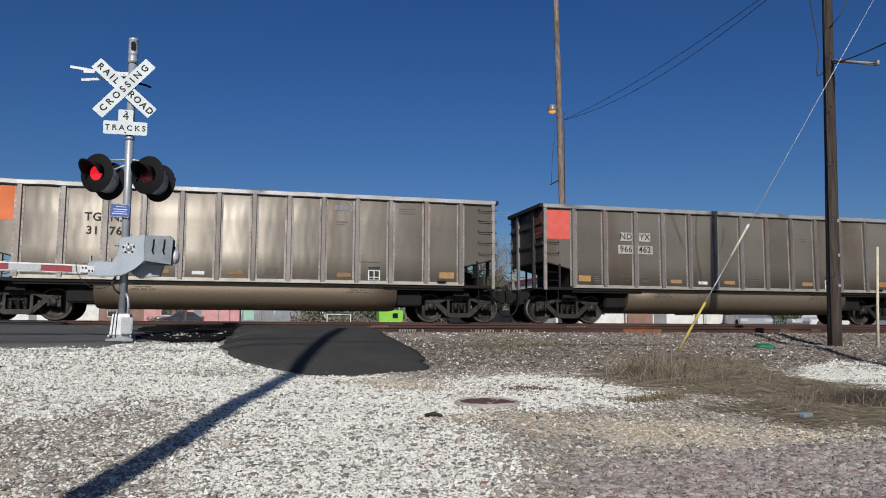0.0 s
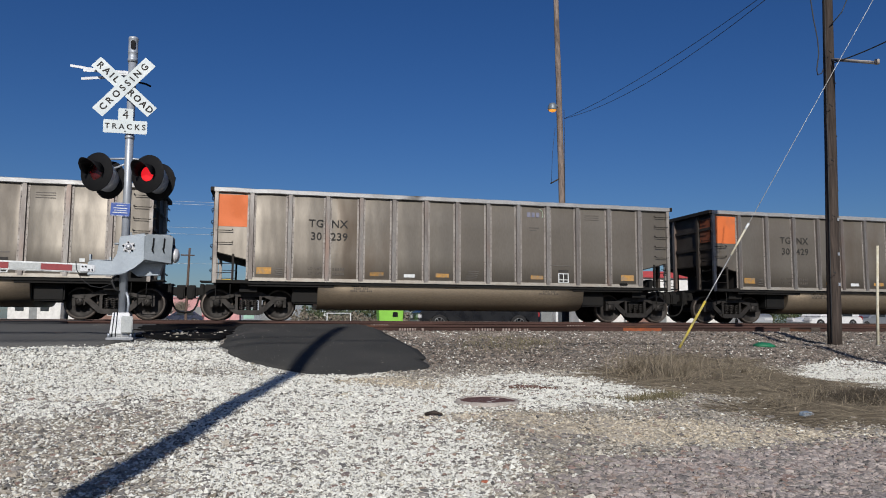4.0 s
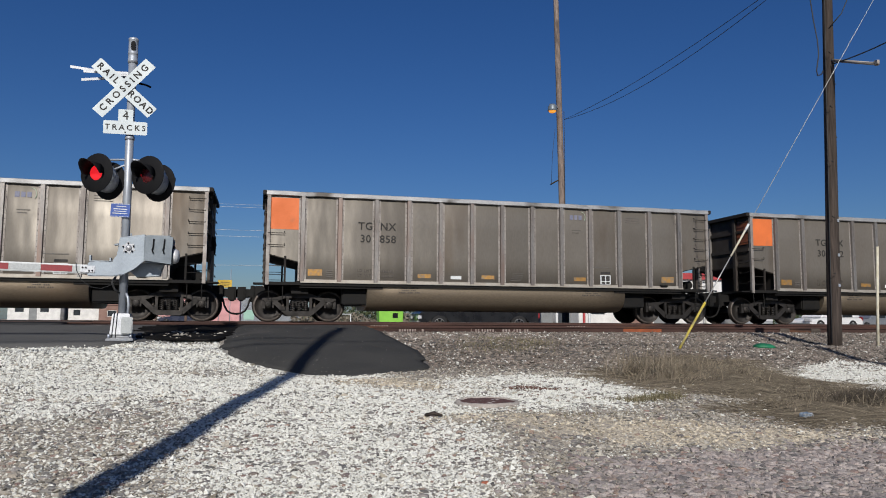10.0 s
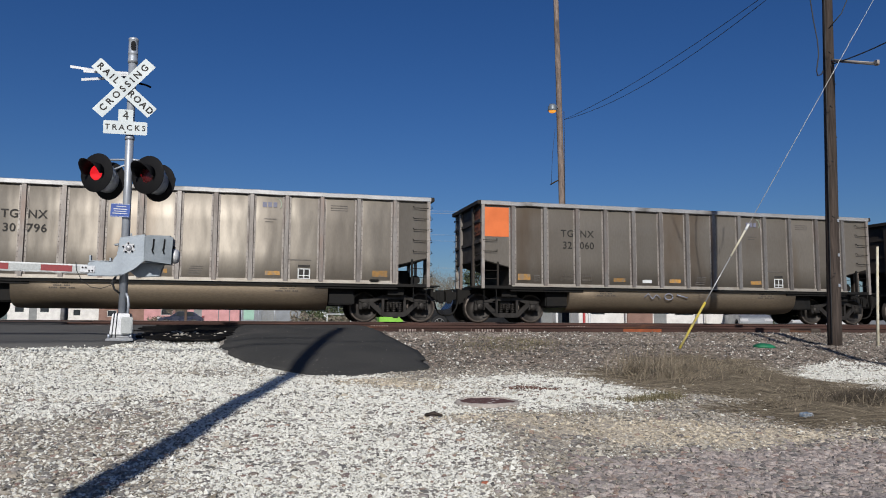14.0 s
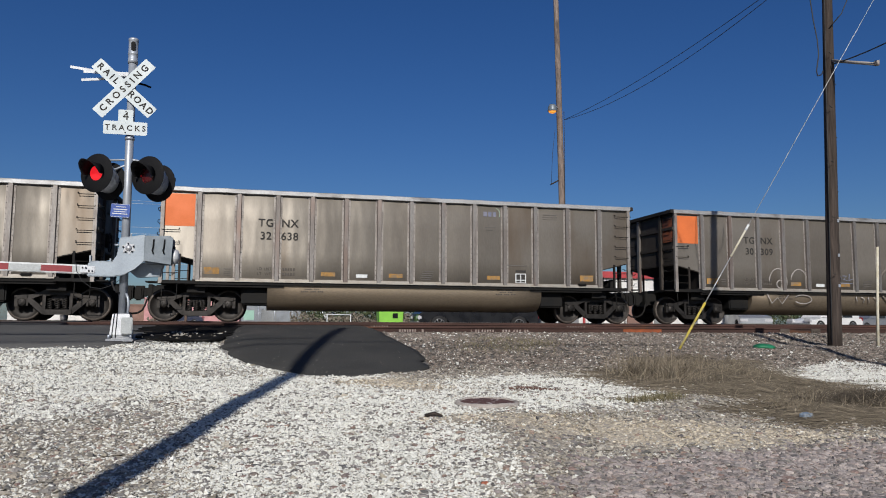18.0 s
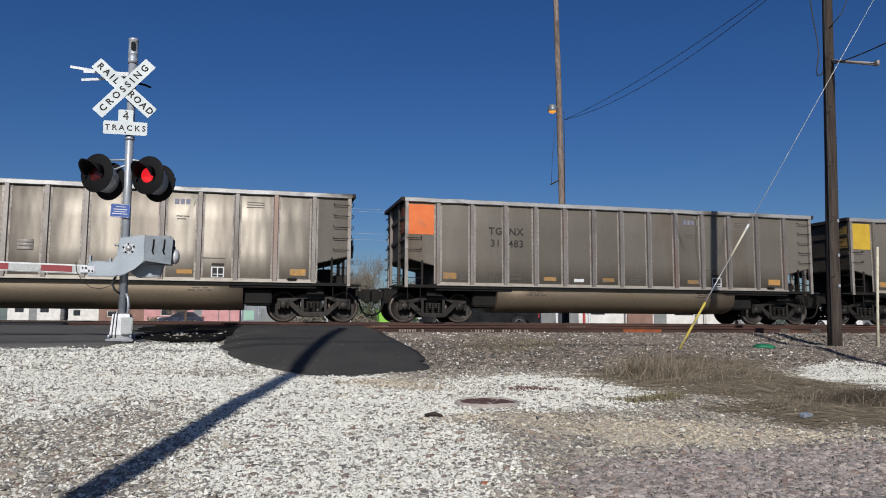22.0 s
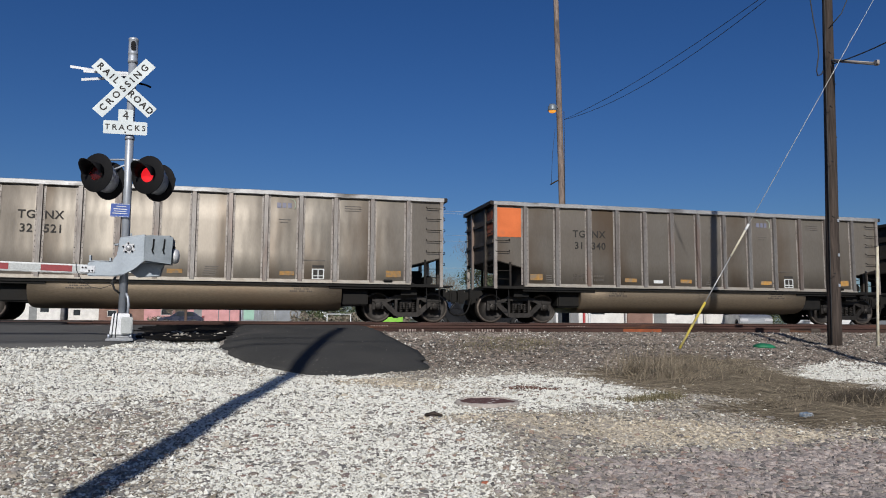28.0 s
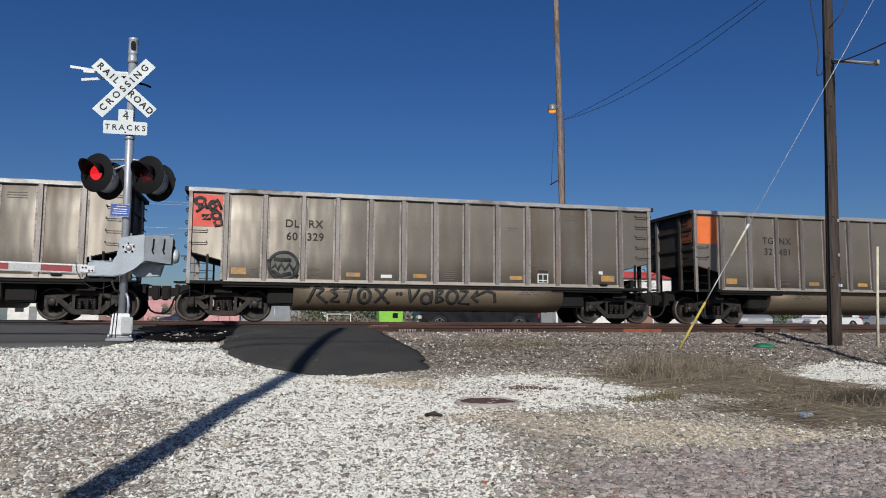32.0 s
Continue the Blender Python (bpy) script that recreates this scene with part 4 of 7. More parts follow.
tube(bm, [(0.09, -0.05, 0.44), (0.10, -0.06, 0.60), (0.085, -0.05, 0.72), (0.05, -0.03, 0.80)], 0.022, 8)
part("conduit", bm, GALV, sig, "bent grey conduit")


# crossbuck, count sign and their words
def blade(parent, angle, y, words):
    bm = B()
    prism(bm, rounded(1.25, 0.22, 0.012), -0.006, 0.0)
    b = part("crossbuck_blade", bm, SIGNWHITE, parent, "white reflective crossbuck blade", pose(-0.10, y, 4.32, 0, angle, 0))
    for text, x, space in words:
        part("lettering", letters(text, 0.155, INK, 0.003, space, 0.002), None, b, m=pose(x, -0.009, 0.0))


blade(sig, 42.0, -0.105, (("RAIL", -0.36, 1.5), ("ROAD", 0.36, 1.3)))
blade(sig, -49.0, -0.118, (("CROSSING", 0.0, 1.62),))
bm = B()
prism(bm, [(-0.335, -0.12), (0.335, -0.12), (0.35, -0.105), (0.35, 0.095), (0.335, 0.11), (0.12, 0.11), (0.12, 0.30), (0.105, 0.315), (-0.105, 0.315), (-0.12, 0.30), (-0.12, 0.11), (-0.335, 0.11), (-0.35, 0.095), (-0.35, -0.105)], -0.006, 0.0)
count = part("count_sign", bm, SIGNWHITE, sig, "white sign counting the tracks", pose(-0.06, -0.10, 3.63))
part("lettering", letters("TRACKS", 0.132, INK, 0.002, 1.5, 0.002), None, count, m=pose(0, -0.009, -0.005))
part("lettering", letters("4", 0.20, INK, 0.0, 1.0, 0.002), None, count, m=pose(0, -0.009, 0.20))
for z in (-0.085, 0.285):
    bm = B()
    lathe(bm, [(0, -0.014), (0.012, -0.014), (0.012, 0)], 6)
    part("sign_bolt", bm, LAMPBLACK, count, "", pose(0, 0, z))
for a, b, w in (((-1.02, 0.12, 4.70), (0.10, 0.10, 4.58), 0.022), ((-0.82, 0.05, 4.46), (0.10, 0.15, 4.62), 0.022), ((-0.78, 0.0, 4.60), (0.0, 0.02, 4.62), 0.026)):
    bm = B()
    d = (Vector(b) - Vector(a)).normalized()
    u = d.cross(Vector((0, 0, 1))).normalized()
    prism(bm, [(0.0, -w), (0.012, -w), (0.012, w), (0.0, w)], 0, (Vector(b) - Vector(a)).length, "y")
    m = Matrix.Translation(a) @ Matrix((u, d, u.cross(d))).transposed().to_4x4()
    part("sign_bracket", bm, STRIPEGREY, sig, "pale aluminium sign bar", m)
bm = B()
tube(bm, [(0.0, 0.1, 4.50), (0.2, 0.15, 4.48), (0.29, 0.1, 4.43)], 0.018, 6)
part("bracket_hook", bm, LAMPBLACK, sig)

# lamps
LAMP_Z, TURN = 2.80, -31.0


def lamp(x, turn, y, front):
    """One flashing lamp: round background, housing, hood and lens; it looks to -y before it is turned."""
    m = pose(x, y, LAMP_Z - (0 if front else 0.07), 0, 0, turn)
    bm = B()
    lathe(bm, [(0.130, -0.014), (0.325, -0.004), (0.33, 0.0), (0.325, 0.006), (0.130, 0.0)], 32)
    back = part("lamp_background", bm, LAMPBLACK, sig, "round black lamp background", m)
    bm = B()
    lathe(bm, [(0.17, 0.0), (0.21, 0.02), (0.20, 0.20), (0.165, 0.27), (0.0, 0.28)], 24)
    part("lamp_housing", bm, LAMPBACK, back, "grey lamp housing")
    bm = B()
    n = 18
    for k in range(n):
        a0, a1 = (radians(-12 + 204 * i / n) for i in (k, k + 1))
        q = []
        for a in (a0, a1):
            reach = 0.33 - 0.21 * abs((math.degrees(a) - 90) / 102) ** 1.5
            q.append([(r * math.cos(a), d, r * math.sin(a)) for r, d in ((0.165, 0.0), (0.178, -reach), (0.170, -reach), (0.157, 0.0))])
        vs = [[bm.verts.new(p) for p in row] for row in q]
        for i in range(4):
            bm.faces.new((vs[0][i], vs[0][(i + 1) % 4], vs[1][(i + 1) % 4], vs[1][i])).smooth = True
    bmesh.ops.remove_doubles(bm, verts=bm.verts[:], dist=0.0005)
    part("lamp_hood", bm, LAMPBLACK, back, "long black hood", pose(0, -0.008, 0))
    bm = B()
    lathe(bm, [(0.128, 0.004), (0.124, -0.006), (0.09, -0.012), (0.0, -0.016)], 24)
    if not front:
        part("lens", bm, LENS_OFF, back, "dark red lens", pose(0, 0.012, 0))
        return None
    for v in bm.verts:
        v.co.y -= 0.136
    bmesh.ops.recalc_face_normals(bm, faces=bm.faces[:])
    disc = part("lamp_disc", bm, LENS_ON, back, "red signal lens", pose(0, 0.128, 0))
    bm = B()
    lathe(bm, [(0.128, 0.132), (0.124, 0.142), (0.09, 0.148), (0.0, 0.152)], 24, "x")
    part("lens", bm, LENS_OFF, disc, "unlit side")
    return disc


FLASH = [lamp(-0.45, TURN, -0.24, True), lamp(0.35, TURN, -0.24, True)]
lamp(-0.31, TURN + 180, 0.12, False)
lamp(0.49, TURN + 180, 0.12, False)
bm = B()
tube(bm, [(-0.52, 0.0, 3.06), (0.05, 0.0, 3.10), (0.48, 0.0, 3.06)], 0.02, 8)
tube(bm, [(-0.37, -0.05, 2.83), (-0.05, 0.0, 3.0), (0.0, 0, 3.0)], 0.018, 8)
tube(bm, [(0.40, -0.05, 2.83), (0.06, 0.0, 3.0), (0.0, 0, 3.0)], 0.018, 8)
part("lamp_crossarm", bm, GALV, sig, "grey crossarm pipe")
for x in (-0.37, 0.40):
    bm = B()
    rbox(bm, x - 0.05, x + 0.05, -0.14, 0.06, 2.77, 2.89, 0.02)
    part("lamp_bracket", bm, LAMPBLACK, sig)

bm = B()
prism(bm, rounded(0.31, 0.23, 0.02), -0.004, 0.0)
plate = part("notice_plate", bm, SIGNBLUE, sig, "small blue notice plate", pose(-0.085, -0.09, 2.20, 0, 3, -6))
bm = bars([(0.01, 0.065, 0.16, 0.01), (0, 0.02, 0.22, 0.014), (0.0, -0.018, 0.2, 0.01), (0.0, -0.055, 0.24, 0.014), (0, 0.106, 0.29, 0.005), (0, -0.106, 0.29, 0.005)])
tagged(part("notice_print", bm, WHITE, plate, "", pose(0, -0.004, 0)), kind="stuff")

# gate mechanism and arm
bm = B()
prism(bm, [(-0.05, 1.70), (0.36, 1.77), (0.39, 1.37), (0.20, 1.20), (0.04, 1.10), (-0.12, 1.07), (-0.52, 1.07), (-0.52, 1.30), (-0.42, 1.31), (-0.14, 1.31), (-0.07, 1.42)], -0.26, -0.20)
bmesh.ops.bevel(bm, geom=bm.edges[:], offset=0.012, segments=2, affect="EDGES")
crank = part("arm_casting", bm, GATEGREY, sig, "grey cast gate crank")
for k in range(5):
    a = 2 * math.pi * k / 5 + 0.4
    bm = B()
    lathe(bm, [(0, -0.025), (0.016, -0.025), (0.016, 0)], 6)
    part("crank_bolt", bm, LAMPBLACK, crank, "", pose(0.10 + 0.085 * math.cos(a), -0.26, 1.55 + 0.075 * math.sin(a)))
bm = B()
prism(bm, [((0.115 if k % 2 else 0.07) * math.cos(math.pi * k / 6 + 0.15), (0.115 if k % 2 else 0.07) * math.sin(math.pi * k / 6 + 0.15)) for k in range(12)], -0.008, 0.0)
part("hub_plate", bm, BASEWHITE, crank, "bright lobed hub plate", pose(0.10, -0.262, 1.55))
bm = B()
box(bm, -0.50, -0.14, -0.26, -0.16, 1.312, 1.328)
box(bm, -0.50, -0.475, -0.26, -0.16, 1.328, 1.415)
box(bm, -0.19, -0.165, -0.26, -0.16, 1.328, 1.375)
part("arm_clamp", bm, GATEGREY, crank, "angle clamp over the arm's root")
bm = B()
prism(bm, [(-0.04, 1.70), (0.34, 1.764), (0.34, 1.785), (-0.04, 1.722)], -0.25, -0.14)
tube(bm, [(0.12, -0.2, 1.73), (0.12, -0.2, 1.80)], 0.016, 6)
tube(bm, [(-0.13, -0.2, 1.60), (-0.04, -0.2, 1.61)], 0.02, 6)
part("top_flange", bm, GATEGREY, crank, "thin flange and stud on the crank")
bm = B()
lathe(bm, [(0, -0.03), (0.045, -0.03), (0.055, 0)], 12)
part("crank_hub", bm, BASEWHITE, crank, "", pose(0.10, -0.26, 1.55))
bm = B()
rbox(bm, 0.34, 0.78, -0.30, 0.22, 1.30, 1.77, 0.03)
house = part("gate_housing", bm, HOUSEGREY, sig, "grey steel gate machine housing")
bm = B()
prism(bm, [(0.36, 1.34), (0.78, 1.28), (0.80, 1.74), (0.38, 1.76)], -0.325, -0.30)
door = part("housing_door", bm, HOUSEGREY, house, "weathered blue-grey door")
for x in (0.49, 0.66):
    bm = B()
    tube(bm, [(x + 0.01, -0.34, 1.70), (x, -0.345, 1.56), (x - 0.012, -0.35, 1.52), (x + 0.008, -0.345, 1.46)], 0.012, 6)
    part("latch", bm, LAMPBLACK, house, "dark door latch")
bm = B()
rbox(bm, 0.775, 0.80, -0.10, 0.1, 1.34, 1.62, 0.008)
part("housing_gasket", bm, LAMPBLACK, house)
bm = B()
lathe(bm, [(0.0, 0.80), (0.125, 0.80), (0.13, 0.84), (0.10, 0.885), (0.05, 0.90), (0, 0.90)], 20, "x")
part("motor_cap", bm, LAMPBACK, house, "", pose(-0.01, -0.13, 1.43))
bm = B()
prism(bm, [(0.05, 1.20), (0.40, 1.38), (0.62, 1.30), (0.56, 1.10), (0.2, 1.08)], 0.02, 0.2)
part("counterweight_arm", bm, GATEGREY, sig)
bm = B()
tube(bm, [(-0.10, -0.12, 1.08), (-0.16, -0.14, 0.98), (-0.12, -0.1, 0.86), (-0.05, -0.06, 0.80)], 0.018, 8)
part("gate_cable", bm, CABLE, sig, "black looped cable")
bm = B()
tube(bm, [(-0.70, -0.26, 1.30), (-0.68, -0.27, 1.16), (-0.60, -0.26, 1.0), (-0.46, -0.24, 0.89), (-0.32, -0.18, 0.87), (-0.18, -0.1, 0.93), (-0.06, -0.06, 1.02)], 0.006, 6)
part("lamp_cable", bm, CABLE, sig, "thin slack arm cable")
arm_m = pose(-0.42, -0.23, 1.18, 0, 1.6, 0)
bm = B()
rbox(bm, -8.2, -0.1, -0.025, 0.025, -0.075, 0.075, 0.012)
arm = part("gate_arm", bm, WHITE, sig, "white gate arm with red reflective stripes", arm_m)
for k in range(17):
    x0, x1 = -0.33 - 0.47 * k, (-0.12 if k == 0 else 0.14 - 0.47 * k)
    bm = B()
    box(bm, x0 + 0.004, x1, -0.03, -0.025, -0.05, 0.05)
    part("stripe", bm, (ARMGREY, STRIPERED)[k % 2], arm)
bm = B()
rbox(bm, -0.21, 0.02, -0.045, 0.0, -0.06, 0.06, 0.01)
part("arm_adapter", bm, STRIPEGREY, arm)
for x in (-0.17, -0.12, -0.07, -0.02):
    bm = B()
    lathe(bm, [(0, -0.06), (0.014, -0.06), (0.014, -0.045)], 6)
    part("adapter_bolt", bm, LAMPBLACK, arm, "", pose(x, 0, 0.025 * (1 if x < -0.1 else -1)))

# ---------------------------------------------------------------- poles, guy and wires
def pole(name, base, top, r0, r1, material, label):
    bm = B()
    base, top = Vector(base), Vector(top)
    n = 14
    pts = [base.lerp(top, i / n) for i in range(n + 1)]
    tube(bm, [p + Vector((0.012 * noise.noise((i * 0.7, base.x, 0)), 0.012 * noise.noise((i * 0.7, 9, base.y)), 0)) for i, p in enumerate(pts)], [r0 + (r1 - r0) * i / n for i in range(n + 1)], 18)
    return solid(name, bm, material, label, "utility pole", group="utility poles")


PK = 1.05
near_pole = pole("utility_pole", (12.77, 14.28, -0.9), (13.146, 14.28, 12.6), 0.158, 0.086, WOOD_DARK, "dark creosoted wooden utility pole standing in ballast")
far_pole = pole("utility_pole", (12.10, 28.0, -0.6), (11.75, 28.0, 16.0), 0.155, 0.10, WOOD_GREY, "weathered brown wooden utility pole behind the train")
pole("utility_pole", (-2.56, -1.6, -1.7), (-2.56, -1.6, 10.45), 0.155, 0.105, WOOD, "wooden utility pole at the edge of the lot")
pole("utility_pole", (7.65, 0.6, -1.5), (8.74, 0.6, 10.6), 0.13, 0.10, WOOD, "slim wooden pole at the edge of the lot")
for i in range(9):
    z = 1.1 + 0.62 * i
    x = 12.17 + 0.028 * (z + 0.75)
    s = 1 if i % 2 else -1
    bm = B()
    tube(bm, [Vector(p) * PK for p in ((x + s * 0.10, 13.5 + s * 0.08, z), (x + s * 0.21, 13.5 + s * 0.15, z + 0.005), (x + s * 0.22, 13.5 + s * 0.15, z + 0.03))], 0.009, 6)
    part("pole_step", bm, CABLE, near_pole, "steel climbing peg")
bm = B()
tube(bm, [Vector((12.03 + 0.028 * i, 13.52, -0.4 + i)) * PK for i in range(12)], 0.012, 6)
part("cable_riser", bm, CABLE, near_pole, "black cable riser")
bm = B()
tube(bm, [(12.966, 14.164, 6.233), (12.773, 12.705, 5.624)], 0.035, 8)
bracket = part("pole_bracket", bm, CONCRETE, near_pole, "short bleached bracket arm")
bm = B()
lathe(bm, [(0, -0.05), (0.05, -0.05), (0.055, 0.05), (0, 0.05)], 10, "z")
part("insulator", bm, CONCRETE, bracket, "", pose(12.773, 12.695, 5.643))
for i, (a, b) in enumerate(((0.9, 0.5), (2.4, 0.4), (1.6, 0.3))):
    bm = B()
    prism(bm, rounded(0.05, 0.07, 0.005), -0.164, -0.150)
    part("pole_tag", bm, GALV, near_pole, "small metal tag", pose((12.2 + 0.03 * a) * PK, 14.28, a))


def wire(name, a, b, sag, r, material, label, n=16):
    bm = B()
    a, b = Vector(a), Vector(b)
    tube(bm, [a.lerp(b, i / n) - Vector((0, 0, sag * 4 * (i / n) * (1 - i / n))) for i in range(n + 1)], r, 6)
    return solid(name, bm, material, label, "cable")


P0w = Vector((12.06, 27.9, 8.44))
for q, sg in ((Vector((11.55, 13, 7.98)), 0.28), (Vector((11.54, 13, 7.93)), 0.54)):
    wire("service_cable", P0w, q, sg, 0.009, CABLE, "thin black service cable hung between poles")
wire("pole_cable", (12.908, 14.106, 6.117), (12.435, 11.014, 5.933), 0.08, 0.014, CABLE, "black cable leaving the pole")
bm = B()
tube(bm, [(12.464, 14.009, 10.146), (12.241, 13.913, 8.31), (12.212, 13.913, 7.527), (12.27, 13.913, 7.054), (12.357, 13.913, 6.581), (12.377, 13.913, 6.233), (12.299, 13.913, 5.846), (12.319, 13.913, 5.721), (12.444, 13.932, 5.769), (12.657, 14.106, 5.943)], 0.014, 6)
solid("pole_loop", bm, CABLE, "black cable looped down beside the pole", "cable")
bm = B()
tube(bm, [(13.314, 13.913, 8.213), (13.237, 13.913, 7.643), (13.111, 13.961, 7.325), (12.927, 14.154, 7.035)], 0.012, 6)
solid("pole_lead", bm, CABLE, "short black lead on the pole", "cable")
G0, G1 = Vector((7.57, 12.37, -0.53)), Vector((12.44, 12.37, 6.87))
guy = thing("guy_wire", "steel guy wire with yellow guards running into dry grass", "guy wire")
bm = B()
tube(bm, [G0, G1, G0 + (G1 - G0) * 1.6], 0.006, 6)
part("strand", bm, WIRE, guy)
for a, b, r, ma, la in ((0.01, 0.128, 0.024, GUARD, "yellow plastic guard"), (0.248, 0.318, 0.02, GUARD_PALE, "bleached plastic guard"), (0.318, 0.335, 0.024, WHITE, "white guard cap")):
    bm = B()
    tube(bm, [G0 + (G1 - G0) * a, G0 + (G1 - G0) * b], r, 8)
    part("guard", bm, ma, guy, la)
bm = B()
tube(bm, [G0 + (G1 - G0) * 0.128, G0 + (G1 - G0) * 0.245], 0.011, 6)
part("grip", bm, WIRE, guy, "twisted steel grip")
bm = B()
tube(bm, [(13.79, 14.11, -0.8), (13.85, 14.11, 0.5), (13.93, 14.11, 1.82)], [0.034, 0.032, 0.03], 10)
solid("marker_post", bm, GUARD_PALE, "thin bleached white marker post in ballast", "marker post")

for a, b in (((-2.56, -1.6, 8.6), (8.47, 0.6, 7.7)), ((-2.56, -1.6, 8.4), (-40.0, -3.0, 9.0)), ((-2.56, -1.6, 8.9), (-40.0, -3.0, 9.5))):
    wire("overhead_cable", a, b, 0.25, 0.022, CABLE, "black overhead cable strung between the lot's poles")
pole("utility_pole", (-40.0, -3.0, -1.9), (-40.0, -3.0, 10.0), 0.165, 0.13, WOOD, "wooden utility pole along the road")

# street light on the far pole
light = thing("street_light", "small dusk lamp glowing orange on the wooden pole", "street light", pose(11.53, 27.85, 8.80))
bm = B()
lathe(bm, [(0.0, 0.26), (0.12, 0.24), (0.17, 0.16), (0.19, 0.04), (0.20, -0.03), (0.18, -0.05)], 18, "z")
part("shade", bm, HOUSEGREY, light, "shiny metal hood")
bm = B()
lathe(bm, [(0.165, -0.03), (0.14, -0.08), (0.08, -0.12), (0.0, -0.13)], 16, "z")
part("globe", bm, mat("lamp_globe", (0.68, 0.51, 0.128), (0.595, 0.425, 0.085), 0.3, 0, 8, 60, 0, glow=(1.0, 0.36, 0.04, 0.9)), light, "glowing orange globe")
bm = B()
tube(bm, [(0.0, 0, 0.18), (0.18, 0.05, 0.2), (0.32, 0.1, 0.1)], 0.03, 8)
part("lamp_arm", bm, GALV, light)
bm = B()
tube(bm, [(11.76, 27.83, 5.85), (11.40, 27.8, 5.65)], 0.03, 6)
part("pole_stub", bm, WOOD_DARK, far_pole)
bm = B()
tube(bm, [(11.43, 27.8, 5.67), (11.50, 27.8, 7.0), (11.63, 27.82, 8.0)], 0.008, 5)
part("stub_wire", bm, CABLE, far_pole)
bm = B()
tube(bm, [(12.05, 27.86, 4.0 + 0.6 * i) if i % 2 else (12.04, 27.84, 4.0 + 0.6 * i) for i in range(9)], 0.014, 5)
part("cable_riser", bm, CABLE, far_pole)

# ---------------------------------------------------------------- small things on the lot
ring = thing("manhole_ring", "concrete manhole ring filled with rusty gravel", "manhole", pose(2.38, 7.62, ground_height(2.38, 7.62) - 0.03, 1.0, 0, 0))
bm = B()
lathe(bm, [(0.29, -0.1), (0.296, 0.058), (0.305, 0.066), (0.33, 0.062), (0.345, 0.035), (0.35, -0.1)], 36, "z")
for v in bm.verts:
    v.co.z += 0.012 * noise.noise(v.co * 9)
part("ring", bm, CONCRETE, ring, "worn concrete rim")
bm = B()
lathe(bm, [(0.298, 0.05), (0.25, 0.058), (0.15, 0.064), (0.0, 0.06)], 24, "z")
for v in bm.verts:
    v.co.z += 0.008 * noise.noise(v.co * 11)
part("filling", bm, mat("rusty_fill", (0.102, 0.043, 0.038), (0.064, 0.03, 0.025), 0.9, 0, 24, 90, 0.6, 0.01, 0, (0.468, 0.425, 0.399), 0.1), ring, "rusty lid strewn with gravel")
bm = B()
lathe(bm, [(0.0, 0.10), (0.10, 0.09), (0.17, 0.05), (0.19, 0.0), (0.0, -0.01)], 18, "z")
for v in bm.verts:
    v.co.x *= 1.15
    v.co.z += 0.02 * noise.noise(v.co * 8)
solid("valve_lid", bm, mat("green_plastic", (0.0127, 0.162, 0.072), (0.0102, 0.119, 0.055), 0.45, 0, 6, 50, 0.1), "battered green plastic valve lid lying on ballast", "lid", pose(10.21, 13.37, ground_height(10.21, 13.37), 0, 0, 0) @ Matrix.Diagonal((1.12, 1.12, 1.0, 1.0)))
bm = B()
rbox(bm, -0.07, 0.07, -0.04, 0.04, 0.0, 0.05, 0.012)
for v in bm.verts:
    v.co += Vector((noise.noise(v.co * 20), noise.noise(v.co * 23), noise.noise(v.co * 26))) * 0.015
solid("litter_wrapper", bm, mat("blue_wrapper", (0.102, 0.162, 0.238), (0.34, 0.365, 0.391), 0.4, 0, 15, 60, 0.1), "crumpled blue wrapper in dry grass", "litter", pose(5.22, 6.25, ground_height(5.22, 6.25) + 0.02, 5, 0, 20))
bm = B()
rbox(bm, -0.025, 0.025, -0.015, 0.015, 0.0, 0.02, 0.006)
solid("litter_scrap", bm, mat("faded_orange_plastic", (0.383, 0.128, 0.068), (0.297, 0.102, 0.06), 0.6), "faded orange plastic scrap on gravel", "litter", pose(1.45, 4.7, ground_height(1.45, 4.7), 8, 0, 30))
bm = B()
tube(bm, [(0, 0, 0.01), (0.09, 0.02, 0.03), (0.17, -0.01, 0.015)], [0.016, 0.022, 0.012], 6)
solid("wood_chip", bm, WOOD_DARK, "dark splinter of wood on white gravel", "wood chip", pose(1.53, 6.88, ground_height(1.53, 6.88) + 0.005, 0, 0, -25))


